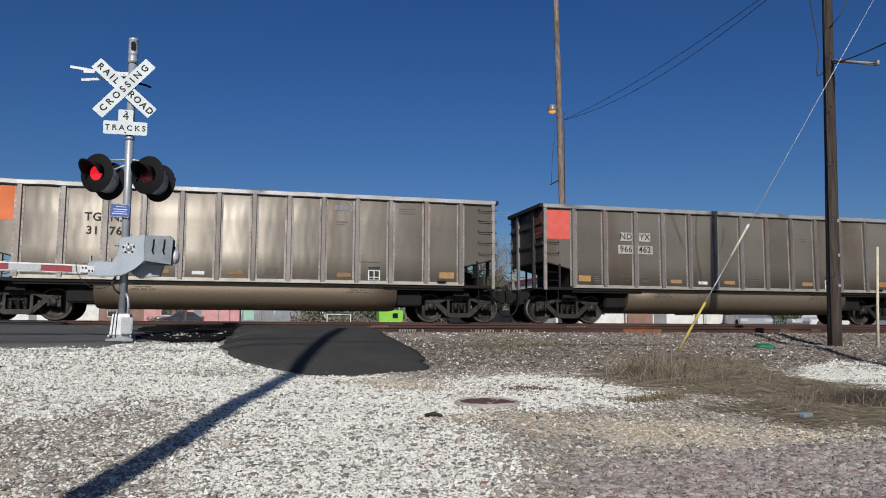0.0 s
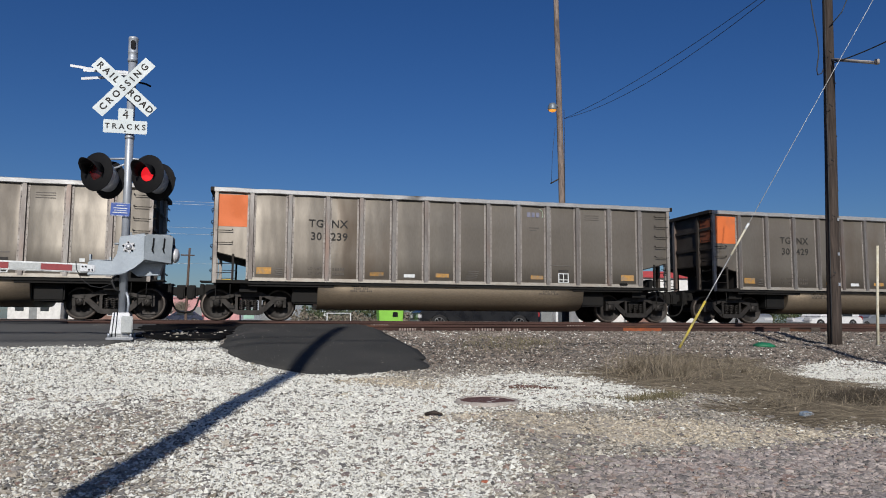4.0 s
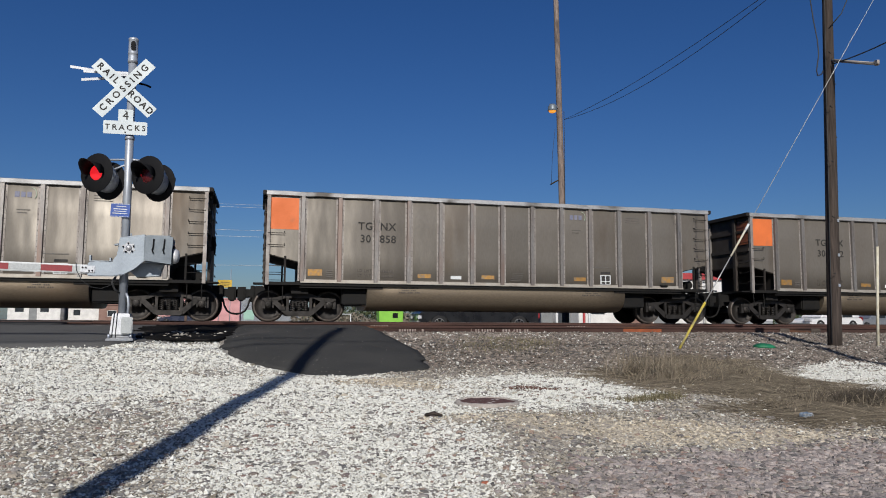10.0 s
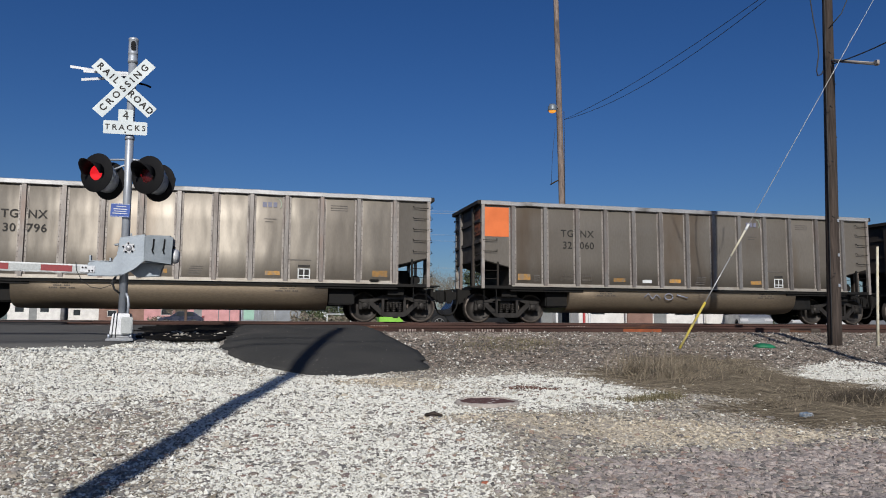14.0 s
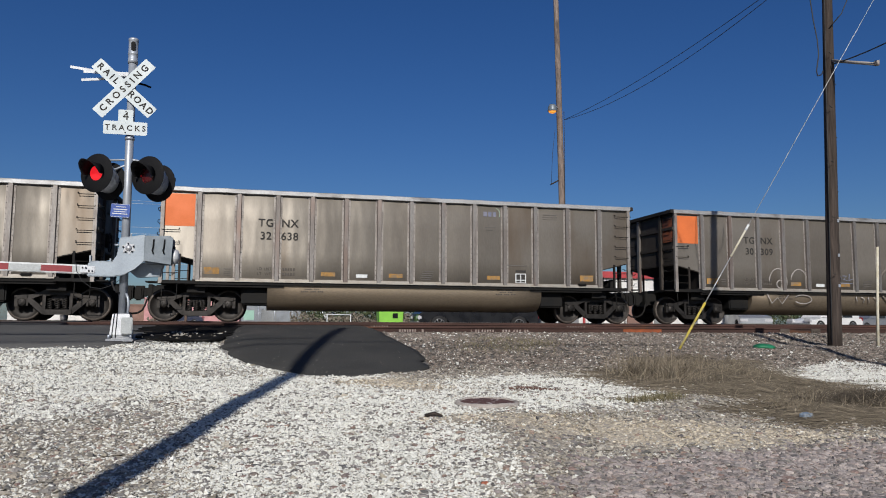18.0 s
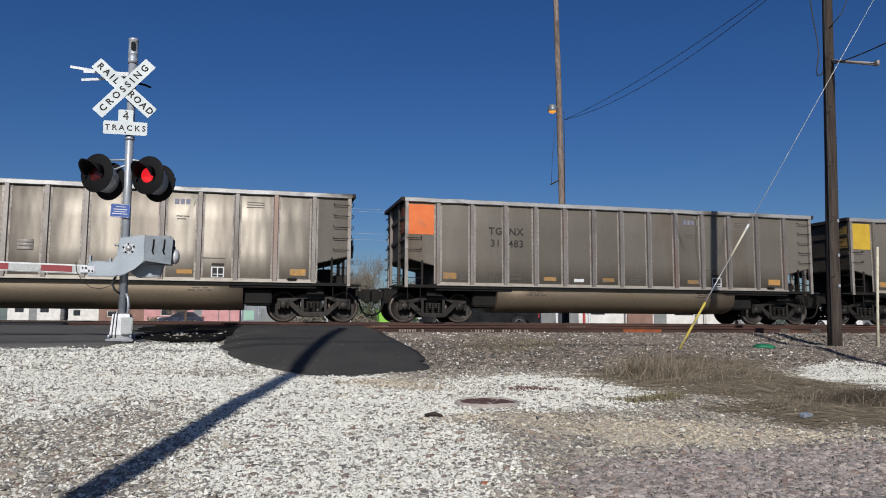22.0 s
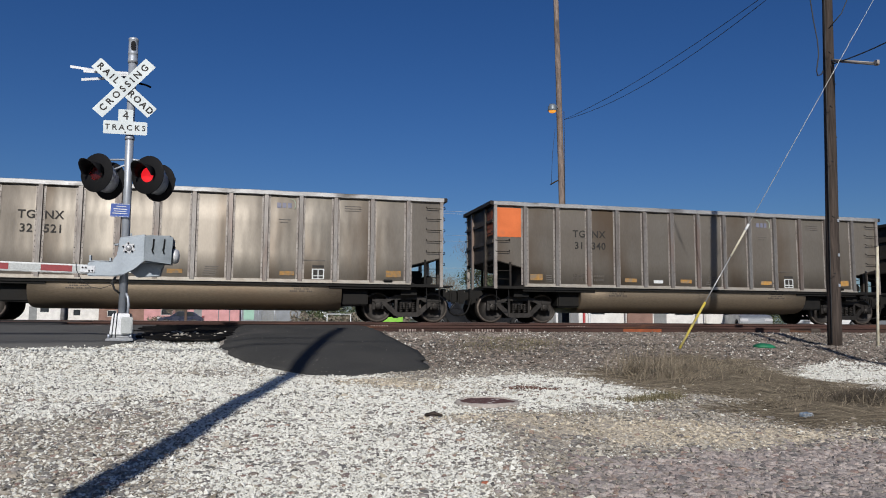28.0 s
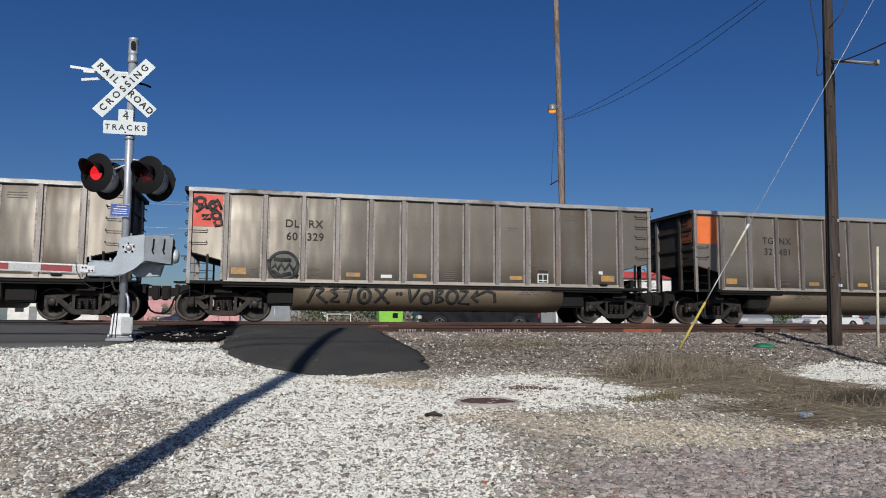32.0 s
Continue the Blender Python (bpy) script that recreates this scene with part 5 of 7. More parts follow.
# ---------------------------------------------------------------- stones, grass
def scatter(name, spots, material, label, flat=0.5, lift=0.0, height=ground_height, tilt=0.45, blocky=False):
    """Many small angular stones as one object: spots are (x, y, radius)."""
    rng = np.random.default_rng(len(spots))
    n = len(spots)
    sp = np.array(spots)
    z = np.array([height(x, y) for x, y, r in spots])
    if blocky:
        base = np.array([(a * c, b * c, d) for d, c in ((-0.7, 0.8), (0.2, 0.95), (0.75, 0.62)) for a, b in ((1, 0.25), (0.45, 0.9), (-0.55, 0.85), (-1, -0.2), (-0.4, -0.9), (0.6, -0.8))], float)
        tri = [(r + k, r + (k + 1) % 6, r + 6 + (k + 1) % 6) for r in (0, 6) for k in range(6)] + [(r + k, r + 6 + (k + 1) % 6, r + 6 + k) for r in (0, 6) for k in range(6)] + [(12, 12 + k, 13 + k) for k in range(1, 5)]
        v = base[None] * rng.uniform(0.82, 1.2, (n, 18, 1)) + rng.normal(0, 0.10, (n, 18, 3))
    else:
        base = np.array(((1, 0, 0), (-1, 0, 0), (0, 1, 0), (0, -1, 0), (0, 0, 1), (0, 0, -1)), float)
        tri = ((0, 2, 4), (2, 1, 4), (1, 3, 4), (3, 0, 4), (2, 0, 5), (1, 2, 5), (3, 1, 5), (0, 3, 5))
        v = base[None] * rng.uniform(0.65, 1.25, (n, 6, 1)) + rng.normal(0, 0.22, (n, 6, 3))
    tri, nv, nt = np.array(tri), len(base), len(tri)
    v *= (np.array((1.15, 0.95, flat))[None] * rng.uniform(0.75, 1.3, (n, 3)))[:, None]
    a, t = rng.uniform(0, 6.283, n), rng.normal(0, tilt, n)
    ca, sa, ct, s_t = np.cos(a), np.sin(a), np.cos(t), np.sin(t)
    x, y, w = v[..., 0], v[..., 1], v[..., 2]
    y, w = y * ct[:, None] - w * s_t[:, None], y * s_t[:, None] + w * ct[:, None]
    x, y = x * ca[:, None] - y * sa[:, None], x * sa[:, None] + y * ca[:, None]
    v = np.stack((x, y, w), -1) * sp[:, None, 2:3]
    v += np.stack((sp[:, 0], sp[:, 1], z + lift + (0.1 if blocky else 0.3) * sp[:, 2]), -1)[:, None]
    mesh = bpy.data.meshes.new(name)
    mesh.vertices.add(nv * n)
    mesh.vertices.foreach_set("co", v.reshape(-1).astype(np.float32))
    f = (tri[None] + nv * np.arange(n)[:, None, None]).reshape(-1)
    mesh.loops.add(len(f))
    mesh.loops.foreach_set("vertex_index", f.astype(np.int32))
    mesh.polygons.add(nt * n)
    mesh.polygons.foreach_set("loop_start", np.arange(0, 3 * nt * n, 3, dtype=np.int32))
    mesh.update(calc_edges=True)
    mesh.polygons.foreach_set("use_smooth", [False] * (nt * n))
    mesh.materials.append(material)
    return tagged(new(name, mesh), label, "gravel", kind="stuff")


def island_material(name, cols, rough=0.9):
    """Stones: every one takes its own tone from the ramp, with a little grain."""
    m = bpy.data.materials.new(name)
    m.use_nodes = True
    n, link = m.node_tree.nodes, m.node_tree.links.new
    b = n["Principled BSDF"]
    b.inputs["Roughness"].default_value = rough
    geo, r = n.new("ShaderNodeNewGeometry"), n.new("ShaderNodeValToRGB")
    link(geo.outputs["Random Per Island"], r.inputs[0])
    e = r.color_ramp.elements
    e[0].position, e[0].color, e[1].position, e[1].color = 0.0, (*cols[0], 1), 1.0, (*cols[-1], 1)
    for i, c in enumerate(cols[1:-1], 1):
        e.new(i / (len(cols) - 1)).color = (*c, 1)
    t, co, x = n.new("ShaderNodeTexNoise"), n.new("ShaderNodeTexCoord"), n.new("ShaderNodeMix")
    t.inputs["Scale"].default_value = 90
    link(co.outputs["Object"], t.inputs["Vector"])
    x.data_type, x.blend_type = "RGBA", "OVERLAY"
    x.inputs["Factor"].default_value = 0.5
    link(r.outputs[0], x.inputs[6])
    link(t.outputs["Fac"], x.inputs[7])
    link(x.outputs[2], b.inputs["Base Color"])
    return m


STONE_W = island_material("limestone_chips", ((0.4863, 0.4743, 0.4252), (0.5926, 0.5859, 0.534), (0.6301, 0.6285, 0.5792), (0.547, 0.536, 0.4854), (0.6159, 0.613, 0.5643)))
STONE_T = island_material("mixed_gravel_stones", ((0.09945, 0.09337, 0.08537), (0.3735, 0.3415, 0.2732), (0.2399, 0.213, 0.1787), (0.4476, 0.4178, 0.3495), (0.1492, 0.1406, 0.1326), (0.315, 0.2772, 0.226), (0.4974, 0.4781, 0.4178)))
STONE_C = island_material("coarse_gravel_stones", ((0.075, 0.07, 0.068), (0.297, 0.261, 0.2448), (0.225, 0.1953, 0.1845), (0.36, 0.3195, 0.297), (0.30, 0.245, 0.222), (0.13, 0.118, 0.113), (0.315, 0.27, 0.243)))
STONE_P = island_material("brown_purple_stones", ((0.11, 0.085, 0.078), (0.25, 0.17, 0.14), (0.15, 0.125, 0.12), (0.30, 0.22, 0.17), (0.10, 0.10, 0.10)))
STONE_R = island_material("rusty_stones", ((0.076, 0.038, 0.03), (0.145, 0.076, 0.06), (0.102, 0.055, 0.043), (0.204, 0.136, 0.111)))
STONE_S = island_material("sandy_stones", ((0.391, 0.336, 0.251), (0.561, 0.493, 0.378), (0.468, 0.404, 0.306), (0.595, 0.531, 0.421), (0.425, 0.365, 0.285)))
STONE_D = island_material("scattered_dark_stones", ((0.09392, 0.08918, 0.08221), (0.1878, 0.1784, 0.1633), (0.1414, 0.131, 0.1217), (0.2541, 0.2334, 0.2149), (0.1127, 0.1023, 0.09753)))
STONE_B = island_material("ballast_stones", ((0.06822, 0.05914, 0.05069), (0.1597, 0.1369, 0.1132), (0.1068, 0.09208, 0.0792), (0.2208, 0.1884, 0.1561), (0.1455, 0.1081, 0.08791), (0.3815, 0.3371, 0.2828)))


def lay_stones():
    rng = random.Random(4)
    heaps = {"w": [], "t": [], "b": [], "c": [], "d": [], "s": [], "p": []}
    for y0, y1, dens, r0, r1 in ((4.1, 5.5, 3300, 0.0072, 0.0155), (5.5, 8.0, 2300, 0.008, 0.0165), (8.0, 11.0, 1500, 0.010, 0.018), (11.0, 14.0, 760, 0.014, 0.026), (14.0, 18.2, 420, 0.02, 0.034)):
        area = 0.5 * 1.42 * (y1 ** 2 - y0 ** 2)
        for _ in range(int(area * dens)):
            y = math.sqrt(rng.uniform(y0 ** 2, y1 ** 2))
            x = y * rng.uniform(-0.37, 1.05)
            if ramp_left(y) - 0.05 < x < ramp_right(y) + 0.05 and 10.15 < y:
                continue
            if y > 12.9 and x < road_edge(y) + 0.1:
                continue
            if (x - 2.38) ** 2 + (y - 7.62) ** 2 < 0.13:
                continue
            w, g, b, dust, coarse = zone(x, y)
            u = rng.random()
            r = r0 + (r1 - r0) * rng.random() ** 1.6
            if g > 0.5 and rng.random() < 0.75 * g:
                continue
            if rng.random() < 0.82 * dust:
                if u < 0.62:
                    heaps["s"].append((x, y, r * rng.choice((0.8, 0.9, 1.0, 1.3))))
                continue
            if rng.random() < coarse:
                big = 0.009 + 0.026 * rng.random() ** 2.4
                if u < 0.52:
                    heaps["c"].append((x, y, big))
                elif u < 0.60:
                    heaps["p"].append((x, y, big))
                elif u < 0.66:
                    heaps["d"].append((x, y, big))
                elif u < 0.86:
                    heaps["t"].append((x, y, r))
                continue
            near = 1.0 - smooth(6.0, 9.5, y)
            clump = smooth(-0.05, 0.45, noise.noise((x * 1.1, y * 1.6, 9.0)) + 0.5 * noise.noise((x * 3.5, y * 4.5, 2.0)))
            dark = 0.006 + (0.012 + 0.045 * near) * clump + 0.012 * near
            dark += 0.07 * smooth(0.0, 0.5, blob(x, y, -1.3, 7.6, 1.9, 0.8, 5)) * (0.3 + clump)
            if y < 11 and rng.random() < dark:
                heaps["d"].append((x, y, r * rng.uniform(1.2, 2.5)))
            elif rng.random() < 0.02 * near:
                heaps["p"].append((x, y, r * rng.uniform(1.2, 2.4)))
            elif u < 0.04 + 0.88 * max(w, 0.34 * (1 - smooth(-0.6, 0.2, x)) * near):
                heaps["w"].append((x, y, r * (1.0 if rng.random() < 0.9 else 1.5)))
            elif rng.random() < b:
                heaps["b"].append((x, y, r * rng.choice((1.0, 1.25, 1.25, 1.6))))
            else:
                if rng.random() < 0.3 and w < 0.3:
                    continue
                heaps["t"].append((x, y, r * (1.0 if rng.random() < 0.9 else 2.0)))
    scatter("limestone_gravel", heaps["w"], STONE_W, "crushed white limestone gravel spread over the lot", 0.7, tilt=0.35)
    rusty = [(rng.gauss(3.25, 0.17), rng.gauss(8.5, 0.09), rng.uniform(0.008, 0.02)) for _ in range(300)]
    scatter("rusty_gravel", rusty, STONE_R, "rust-brown gravel in a small bare patch", 0.4, 0.01)
    scatter("sandy_gravel", heaps["s"], STONE_S, "fine sandy yellow gravel worn by tyres", 0.4)
    scatter("dark_stones", heaps["d"], STONE_D, "dark grey stones strewn over the white gravel", 0.42, tilt=0.2, blocky=True)
    scatter("brown_stones", heaps["p"], STONE_P, "brown and purple stones strewn over the lot", 0.42, tilt=0.2, blocky=True)
    scatter("mixed_gravel", heaps["t"], STONE_T, "tan and grey gravel spread over the lot")
    scatter("coarse_gravel", heaps["c"], STONE_C, "coarse purple-grey gravel near the lot's edge", 0.5, tilt=0.3, blocky=True)
    chips = [(rng.gauss(-1.35, 0.25), rng.gauss(14.6, 0.6), rng.uniform(0.015, 0.04)) for _ in range(50)]
    scatter("pale_chips", chips, STONE_T, "pale rubble lying on the black patch", 0.5, 0.03)
    grit = []
    for _ in range(150):
        y = rng.uniform(10.3, 16.0)
        a, b = ramp_left(y), ramp_right(y)
        grit.append((a + 0.12 + (b - a - 0.2) * rng.random() ** 1.6, y, rng.uniform(0.004, 0.009)))
    scatter("spilled_grit", grit, STONE_T, "pale gravel spilled onto the asphalt ramp", 0.5, 0.0, ramp_height)
    scatter("ballast", heaps["b"], STONE_B, "grey crushed ballast beside the track")


lay_stones()


def blades(name, spots, material, label, wide=0.006, lie=False):
    """Dry grass: thin bent blades as one object; spots are (x, y, height, lean x, lean y)."""
    vs, fs = [], []
    for x, y, h, lx, ly in spots:
        i = len(vs)
        w = wide * random.uniform(0.4, 1.0)
        a = random.uniform(0, 3.14)
        dx, dy = w * math.cos(a), w * math.sin(a)
        for k, s in ((0, 1.0), (0.4, 0.9), (0.75, 0.6)):
            p = k if lie else k * k
            cx, cy = x + lx * p, y + ly * p
            cz = ground_height(cx, cy) - 0.004 + h * (k - 0.25 * k * k * min(1, (abs(lx) + abs(ly)) / max(h, 0.01)))
            if lie:
                vs += [(cx, cy, cz - 0.5 * w * s), (cx, cy, cz + 1.5 * w * s)]
            else:
                vs += [(cx - dx * s, cy - dy * s, cz), (cx + dx * s, cy + dy * s, cz)]
        vs.append((x + lx, y + ly, ground_height(x + lx, y + ly) + 0.004 + h * max(0.12, 1 - 0.45 * (abs(lx) + abs(ly)) / max(h, 0.01))))
        fs += [(i, i + 1, i + 3, i + 2), (i + 2, i + 3, i + 5, i + 4), (i + 4, i + 5, i + 6)]
    mesh = bpy.data.meshes.new(name)
    mesh.from_pydata(vs, [], fs)
    mesh.materials.append(material)
    return tagged(new(name, mesh), label, "grass", kind="stuff")


STRAW = island_material("dry_straw", ((0.062, 0.049, 0.035), (0.237, 0.195, 0.136), (0.125, 0.101, 0.070), (0.321, 0.268, 0.192), (0.084, 0.066, 0.045), (0.189, 0.150, 0.101)), 0.8)
THATCH = island_material("flattened_straw", ((0.043, 0.035, 0.025), (0.151, 0.124, 0.088), (0.087, 0.071, 0.051), (0.217, 0.180, 0.130), (0.054, 0.043, 0.031), (0.123, 0.101, 0.072)), 0.85)
DEADGRASS = island_material("dead_grass", ((0.035, 0.027, 0.019), (0.085, 0.068, 0.048), (0.055, 0.044, 0.031), (0.12, 0.098, 0.07)), 0.9)
GREENISH = island_material("weedy_green", ((0.093, 0.085, 0.043), (0.187, 0.157, 0.089), (0.128, 0.111, 0.06)), 0.8)


def grow():
    rng = random.Random(9)
    tall, flat, weeds = [], [], []
    for _ in range(120):          # the tall clump, in fanned tufts
        t = rng.random()
        cx, cy = 5.05 + 1.5 * t + rng.gauss(0, 0.2), 9.1 + 1.6 * t + rng.gauss(0, 0.25)
        h, lean, way = rng.uniform(0.16, 0.54) * (1.0 - 0.6 * t), rng.gauss(0.06, 0.14), rng.gauss(0, 0.08)
        for _ in range(44):
            k = rng.uniform(0.35, 1.0)
            tall.append((cx + rng.gauss(0, 0.09), cy + rng.gauss(0, 0.09), h * k, lean * k + rng.gauss(0, 0.16), way + rng.gauss(0, 0.10)))
    for _ in range(30):          # thin stalks that stand out of it
        cx, cy = rng.gauss(5.4, 0.5), rng.gauss(9.4, 0.5)
        for _ in range(4):
            tall.append((cx + rng.gauss(0, 0.05), cy + rng.gauss(0, 0.05), rng.uniform(0.4, 0.72), rng.gauss(0.05, 0.16), rng.gauss(0, 0.08)))
    for _ in range(950):          # swathes pressed down by wheels and weather
        t = rng.random()
        cx, cy = 5.2 + 2.0 * t + rng.gauss(0, 0.45), rng.uniform(5.9, 11.6)
        if zone(cx, cy)[1] < 0.3 or noise.noise((cx * 1.6, cy * 1.6, 6.0)) > 0.2:
            continue
        a = -0.25 + rng.gauss(0, 0.22) + (math.pi if rng.random() < 0.25 else 0.0) + 1.1 * noise.noise((cx * 0.9, cy * 0.9, 2.0))
        length, up = rng.uniform(0.3, 0.95), rng.uniform(0.02, 0.07) * (2.6 if rng.random() < 0.15 else 1.0)
        for _ in range(34):
            l, b = length * rng.uniform(0.4, 1.0), a + rng.gauss(0, 0.2)
            flat.append((cx + rng.gauss(0, 0.12), cy + rng.gauss(0, 0.10), up * rng.uniform(0.3, 1.0), l * math.cos(b), l * math.sin(b)))
    for _ in range(160):          # tufts that rise from the matted grass
        cx, cy = rng.uniform(5.2, 8.0), rng.uniform(6.4, 11.4)
        if zone(cx, cy)[1] < 0.5:
            continue
        h, lean = rng.uniform(0.08, 0.26), rng.gauss(0.08, 0.12)
        for _ in range(22):
            tall.append((cx + rng.gauss(0, 0.1), cy + rng.gauss(0, 0.07), h * rng.uniform(0.4, 1.0), lean + rng.gauss(0, 0.12), rng.gauss(0, 0.07)))
    matted = []
    for _ in range(3600):          # a dark matted tuft
        x, y = rng.gauss(6.85, 0.32), rng.gauss(7.1, 0.16)
        matted.append((x, y, rng.uniform(0.06, 0.2), rng.gauss(0.14, 0.16), rng.gauss(0, 0.08)))
    for _ in range(900):
        x, y = rng.gauss(5.25, 0.3), rng.gauss(6.3, 0.25)
        flat.append((x, y, rng.uniform(0.02, 0.06), rng.gauss(0.1, 0.15), rng.gauss(-0.02, 0.06)))
    for cx, cy, sx, sy, n, h in ((4.2, 7.5, 0.2, 0.09, 620, 0.09), (4.5, 7.62, 0.12, 0.07, 280, 0.10), (3.8, 7.6, 0.2, 0.07, 160, 0.05), (3.25, 8.5, 0.2, 0.08, 160, 0.04), (4.2, 12.6, 0.5, 0.3, 420, 0.13), (3.4, 6.75, 0.4, 0.06, 150, 0.05), (8.4, 8.6, 0.2, 0.08, 120, 0.06), (5.0, 13.0, 0.3, 0.2, 200, 0.14), (4.4, 13.6, 0.35, 0.25, 260, 0.12)):
        for _ in range(n):
            weeds.append((rng.gauss(cx, sx), rng.gauss(cy, sy), rng.uniform(0.3, 1.0) * h, rng.gauss(0, 0.04), rng.gauss(0, 0.03)))
    blades("dry_grass", tall, STRAW, "tall clump of dry winter grass round the guy wire", 0.0045)
    blades("flattened_grass", flat, THATCH, "flattened brown winter grass on the lot", 0.0042, True)
    blades("matted_tuft", matted, DEADGRASS, "dark matted tuft of dead grass on the lot", 0.004)
    blades("weeds", weeds, GREENISH, "low olive weeds in the gravel")


grow()


# ---------------------------------------------------------------- beyond the tracks
def plain(name, c, rough=0.8, metal=0.0, spread=0.0, bump=0.15):
    return mat(name, c, tuple(0.82 * v for v in c), rough, metal, 1.5, 40, bump, 0.006, spread)


STUCCO_W, STUCCO_P, FASCIA = plain("white_wall_paint", (0.612, 0.603, 0.578)), plain("pink_wall_paint", (0.493, 0.255, 0.255)), plain("red_fascia", (0.357, 0.043, 0.047), 0.6)
BRICKISH, GREYMETAL, GLASS = plain("brown_brick_wall", (0.212, 0.128, 0.102)), plain("grey_cabinet_paint", (0.187, 0.196, 0.196), 0.6), mat("dark_window_glass", (0.0170, 0.021, 0.025), (0.025, 0.03, 0.034), 0.08, 0, 2, 40, 0)
TYRE, RIM_M, CARBLACK = plain("tyre_rubber", (0.0153, 0.0153, 0.0161), 0.9), plain("alloy_rim", (0.17, 0.174, 0.183), 0.4, 0.6), mat("car_paint_black", (0.0102, 0.0110, 0.0136), (0.0136, 0.0145, 0.0170), 0.2, 0, 2, 50, 0)
CARBLUE, CARWHITE, CARSILVER = mat("car_paint_navy", (0.0170, 0.022, 0.043), (0.021, 0.025, 0.047), 0.2, 0, 2, 50, 0), mat("car_paint_white", (0.612, 0.612, 0.612), (0.578, 0.578, 0.578), 0.25, 0, 2, 50, 0), mat("car_paint_silver", (0.306, 0.323, 0.348), (0.281, 0.297, 0.323), 0.3, 0.6, 2, 50, 0)
LIME, HEADLIGHT = plain("lime_green_paint", (0.204, 0.493, 0.051), 0.5), mat("headlight_glass", (0.468, 0.476, 0.493), (0.425, 0.425, 0.442), 0.15, 0, 4, 50, 0)
BARK, LEAF_G, LEAF_B = plain("bare_bark", (0.17, 0.14, 0.115), 0.9), island_material("evergreen_leaves", ((0.025, 0.043, 0.0153), (0.047, 0.064, 0.024), (0.064, 0.072, 0.03)), 0.7), island_material("dry_twigs", ((0.085, 0.072, 0.055), (0.145, 0.123, 0.093), (0.187, 0.162, 0.128), (0.119, 0.111, 0.072)), 0.9)


def building(name, label, x0, x1, y0, depth, h, wall, roof, z=-0.5, windows=(), doors=(), fascia=None):
    """A low building: four walls, roof slab, and openings in the wall that faces the tracks."""
    b = thing(name, label, "building", pose(x0, y0, z))
    w, t = x1 - x0, 0.2
    holes = sorted([(a, a + ww, s, s + hh) for a, ww, s, hh in windows] + [(a, a + ww, 0.0, hh) for a, ww, hh in doors])
    bm = B()
    x = 0.0
    for a, c, s, top in holes:
        box(bm, x, a, 0, t, 0, h)
        if s > 0:
            box(bm, a, c, 0, t, 0, s)
        box(bm, a, c, 0, t, top, h)
        x = c
    box(bm, x, w, 0, t, 0, h)
    part("front_wall", bm, wall, b)
    for n, q in (("side_wall", (0, t, t, depth)), ("side_wall", (w - t, w, t, depth)), ("back_wall", (t, w - t, depth - t, depth))):
        bm = B()
        box(bm, q[0], q[1], q[2], q[3], 0, h)
        part(n, bm, wall, b)
    bm = B()
    box(bm, -0.15, w + 0.15, -0.15, depth + 0.15, h, h + 0.18)
    part("roof", bm, roof, b)
    if fascia:
        bm = B()
        box(bm, -0.2, w + 0.2, -0.2, -0.155, h - fascia, h + 0.22)
        part("fascia", bm, roof, b, "red painted fascia board")
    for a, ww, s, hh in windows:
        bm = B()
        box(bm, a, a + ww, 0.08, 0.1, s, s + hh)
        win = part("window", bm, GLASS, b)
        for q in ((a, a + 0.06, s, s + hh), (a + ww - 0.06, a + ww, s, s + hh), (a + 0.06, a + ww - 0.06, s, s + 0.06), (a + 0.06, a + ww - 0.06, s + hh - 0.06, s + hh)):
            bm = B()
            box(bm, q[0], q[1], 0.03, 0.08, q[2], q[3])
            part("window_frame", bm, STUCCO_W, win)
    for a, ww, hh in doors:
        bm = B()
        box(bm, a, a + ww, 0.06, 0.1, 0, hh)
        part("door", bm, GREYMETAL, b)
    return b


shop = building("white_shop", "white low commercial building with a red fascia", 20.8, 33.2, 46, 14, 3.78, STUCCO_W, FASCIA, windows=((0.6, 1.4, 1.0, 1.3), (7.2, 1.6, 1.0, 1.2)), doors=((5.6, 1.0, 2.1),), fascia=0.22)
bm = B()
rbox(bm, 3.5, 5.4, -0.25, -0.03, 0.0, 2.4, 0.02)
part("brick_panel", bm, BRICKISH, shop, "brown brick panel")
for x in (3.3, 9.4):
    bm = B()
    tube(bm, [(x, -0.4, 0), (x, -0.4, 3.1)], 0.05, 8)
    part("porch_post", bm, STUCCO_W, shop)
building("white_annex", "small white annex beside the shop", 33.6, 36.0, 47, 8, 3.0, STUCCO_W, FASCIA, windows=((0.6, 1.0, 1.0, 1.0),))
building("pink_building", "long pink painted block building", -14.4, -2.7, 100, 12, 3.2, STUCCO_P, STUCCO_P, windows=((2.0, 1.4, 1.1, 1.0),), doors=((6.0, 1.0, 2.1),))
building("white_house", "white weatherboard house behind the road", -33.0, -26.5, 110, 8, 4.7, STUCCO_W, GREYMETAL, windows=((0.8, 1.2, 1.4, 1.5), (3.9, 1.2, 1.4, 1.5)), doors=((2.6, 1.0, 2.2),))
building("white_house", "low white house with a porch", -26.0, -21.8, 112, 8, 2.6, STUCCO_W, GREYMETAL, windows=((0.6, 1.0, 1.0, 0.9),))
building("grey_shed", "grey metal shed behind the tracks", -1.8, 4.2, 72, 8, 2.7, plain("corrugated_grey", (0.204, 0.221, 0.238), 0.5, 0.4), GREYMETAL, doors=((1.87, 1.36, 1.615),))
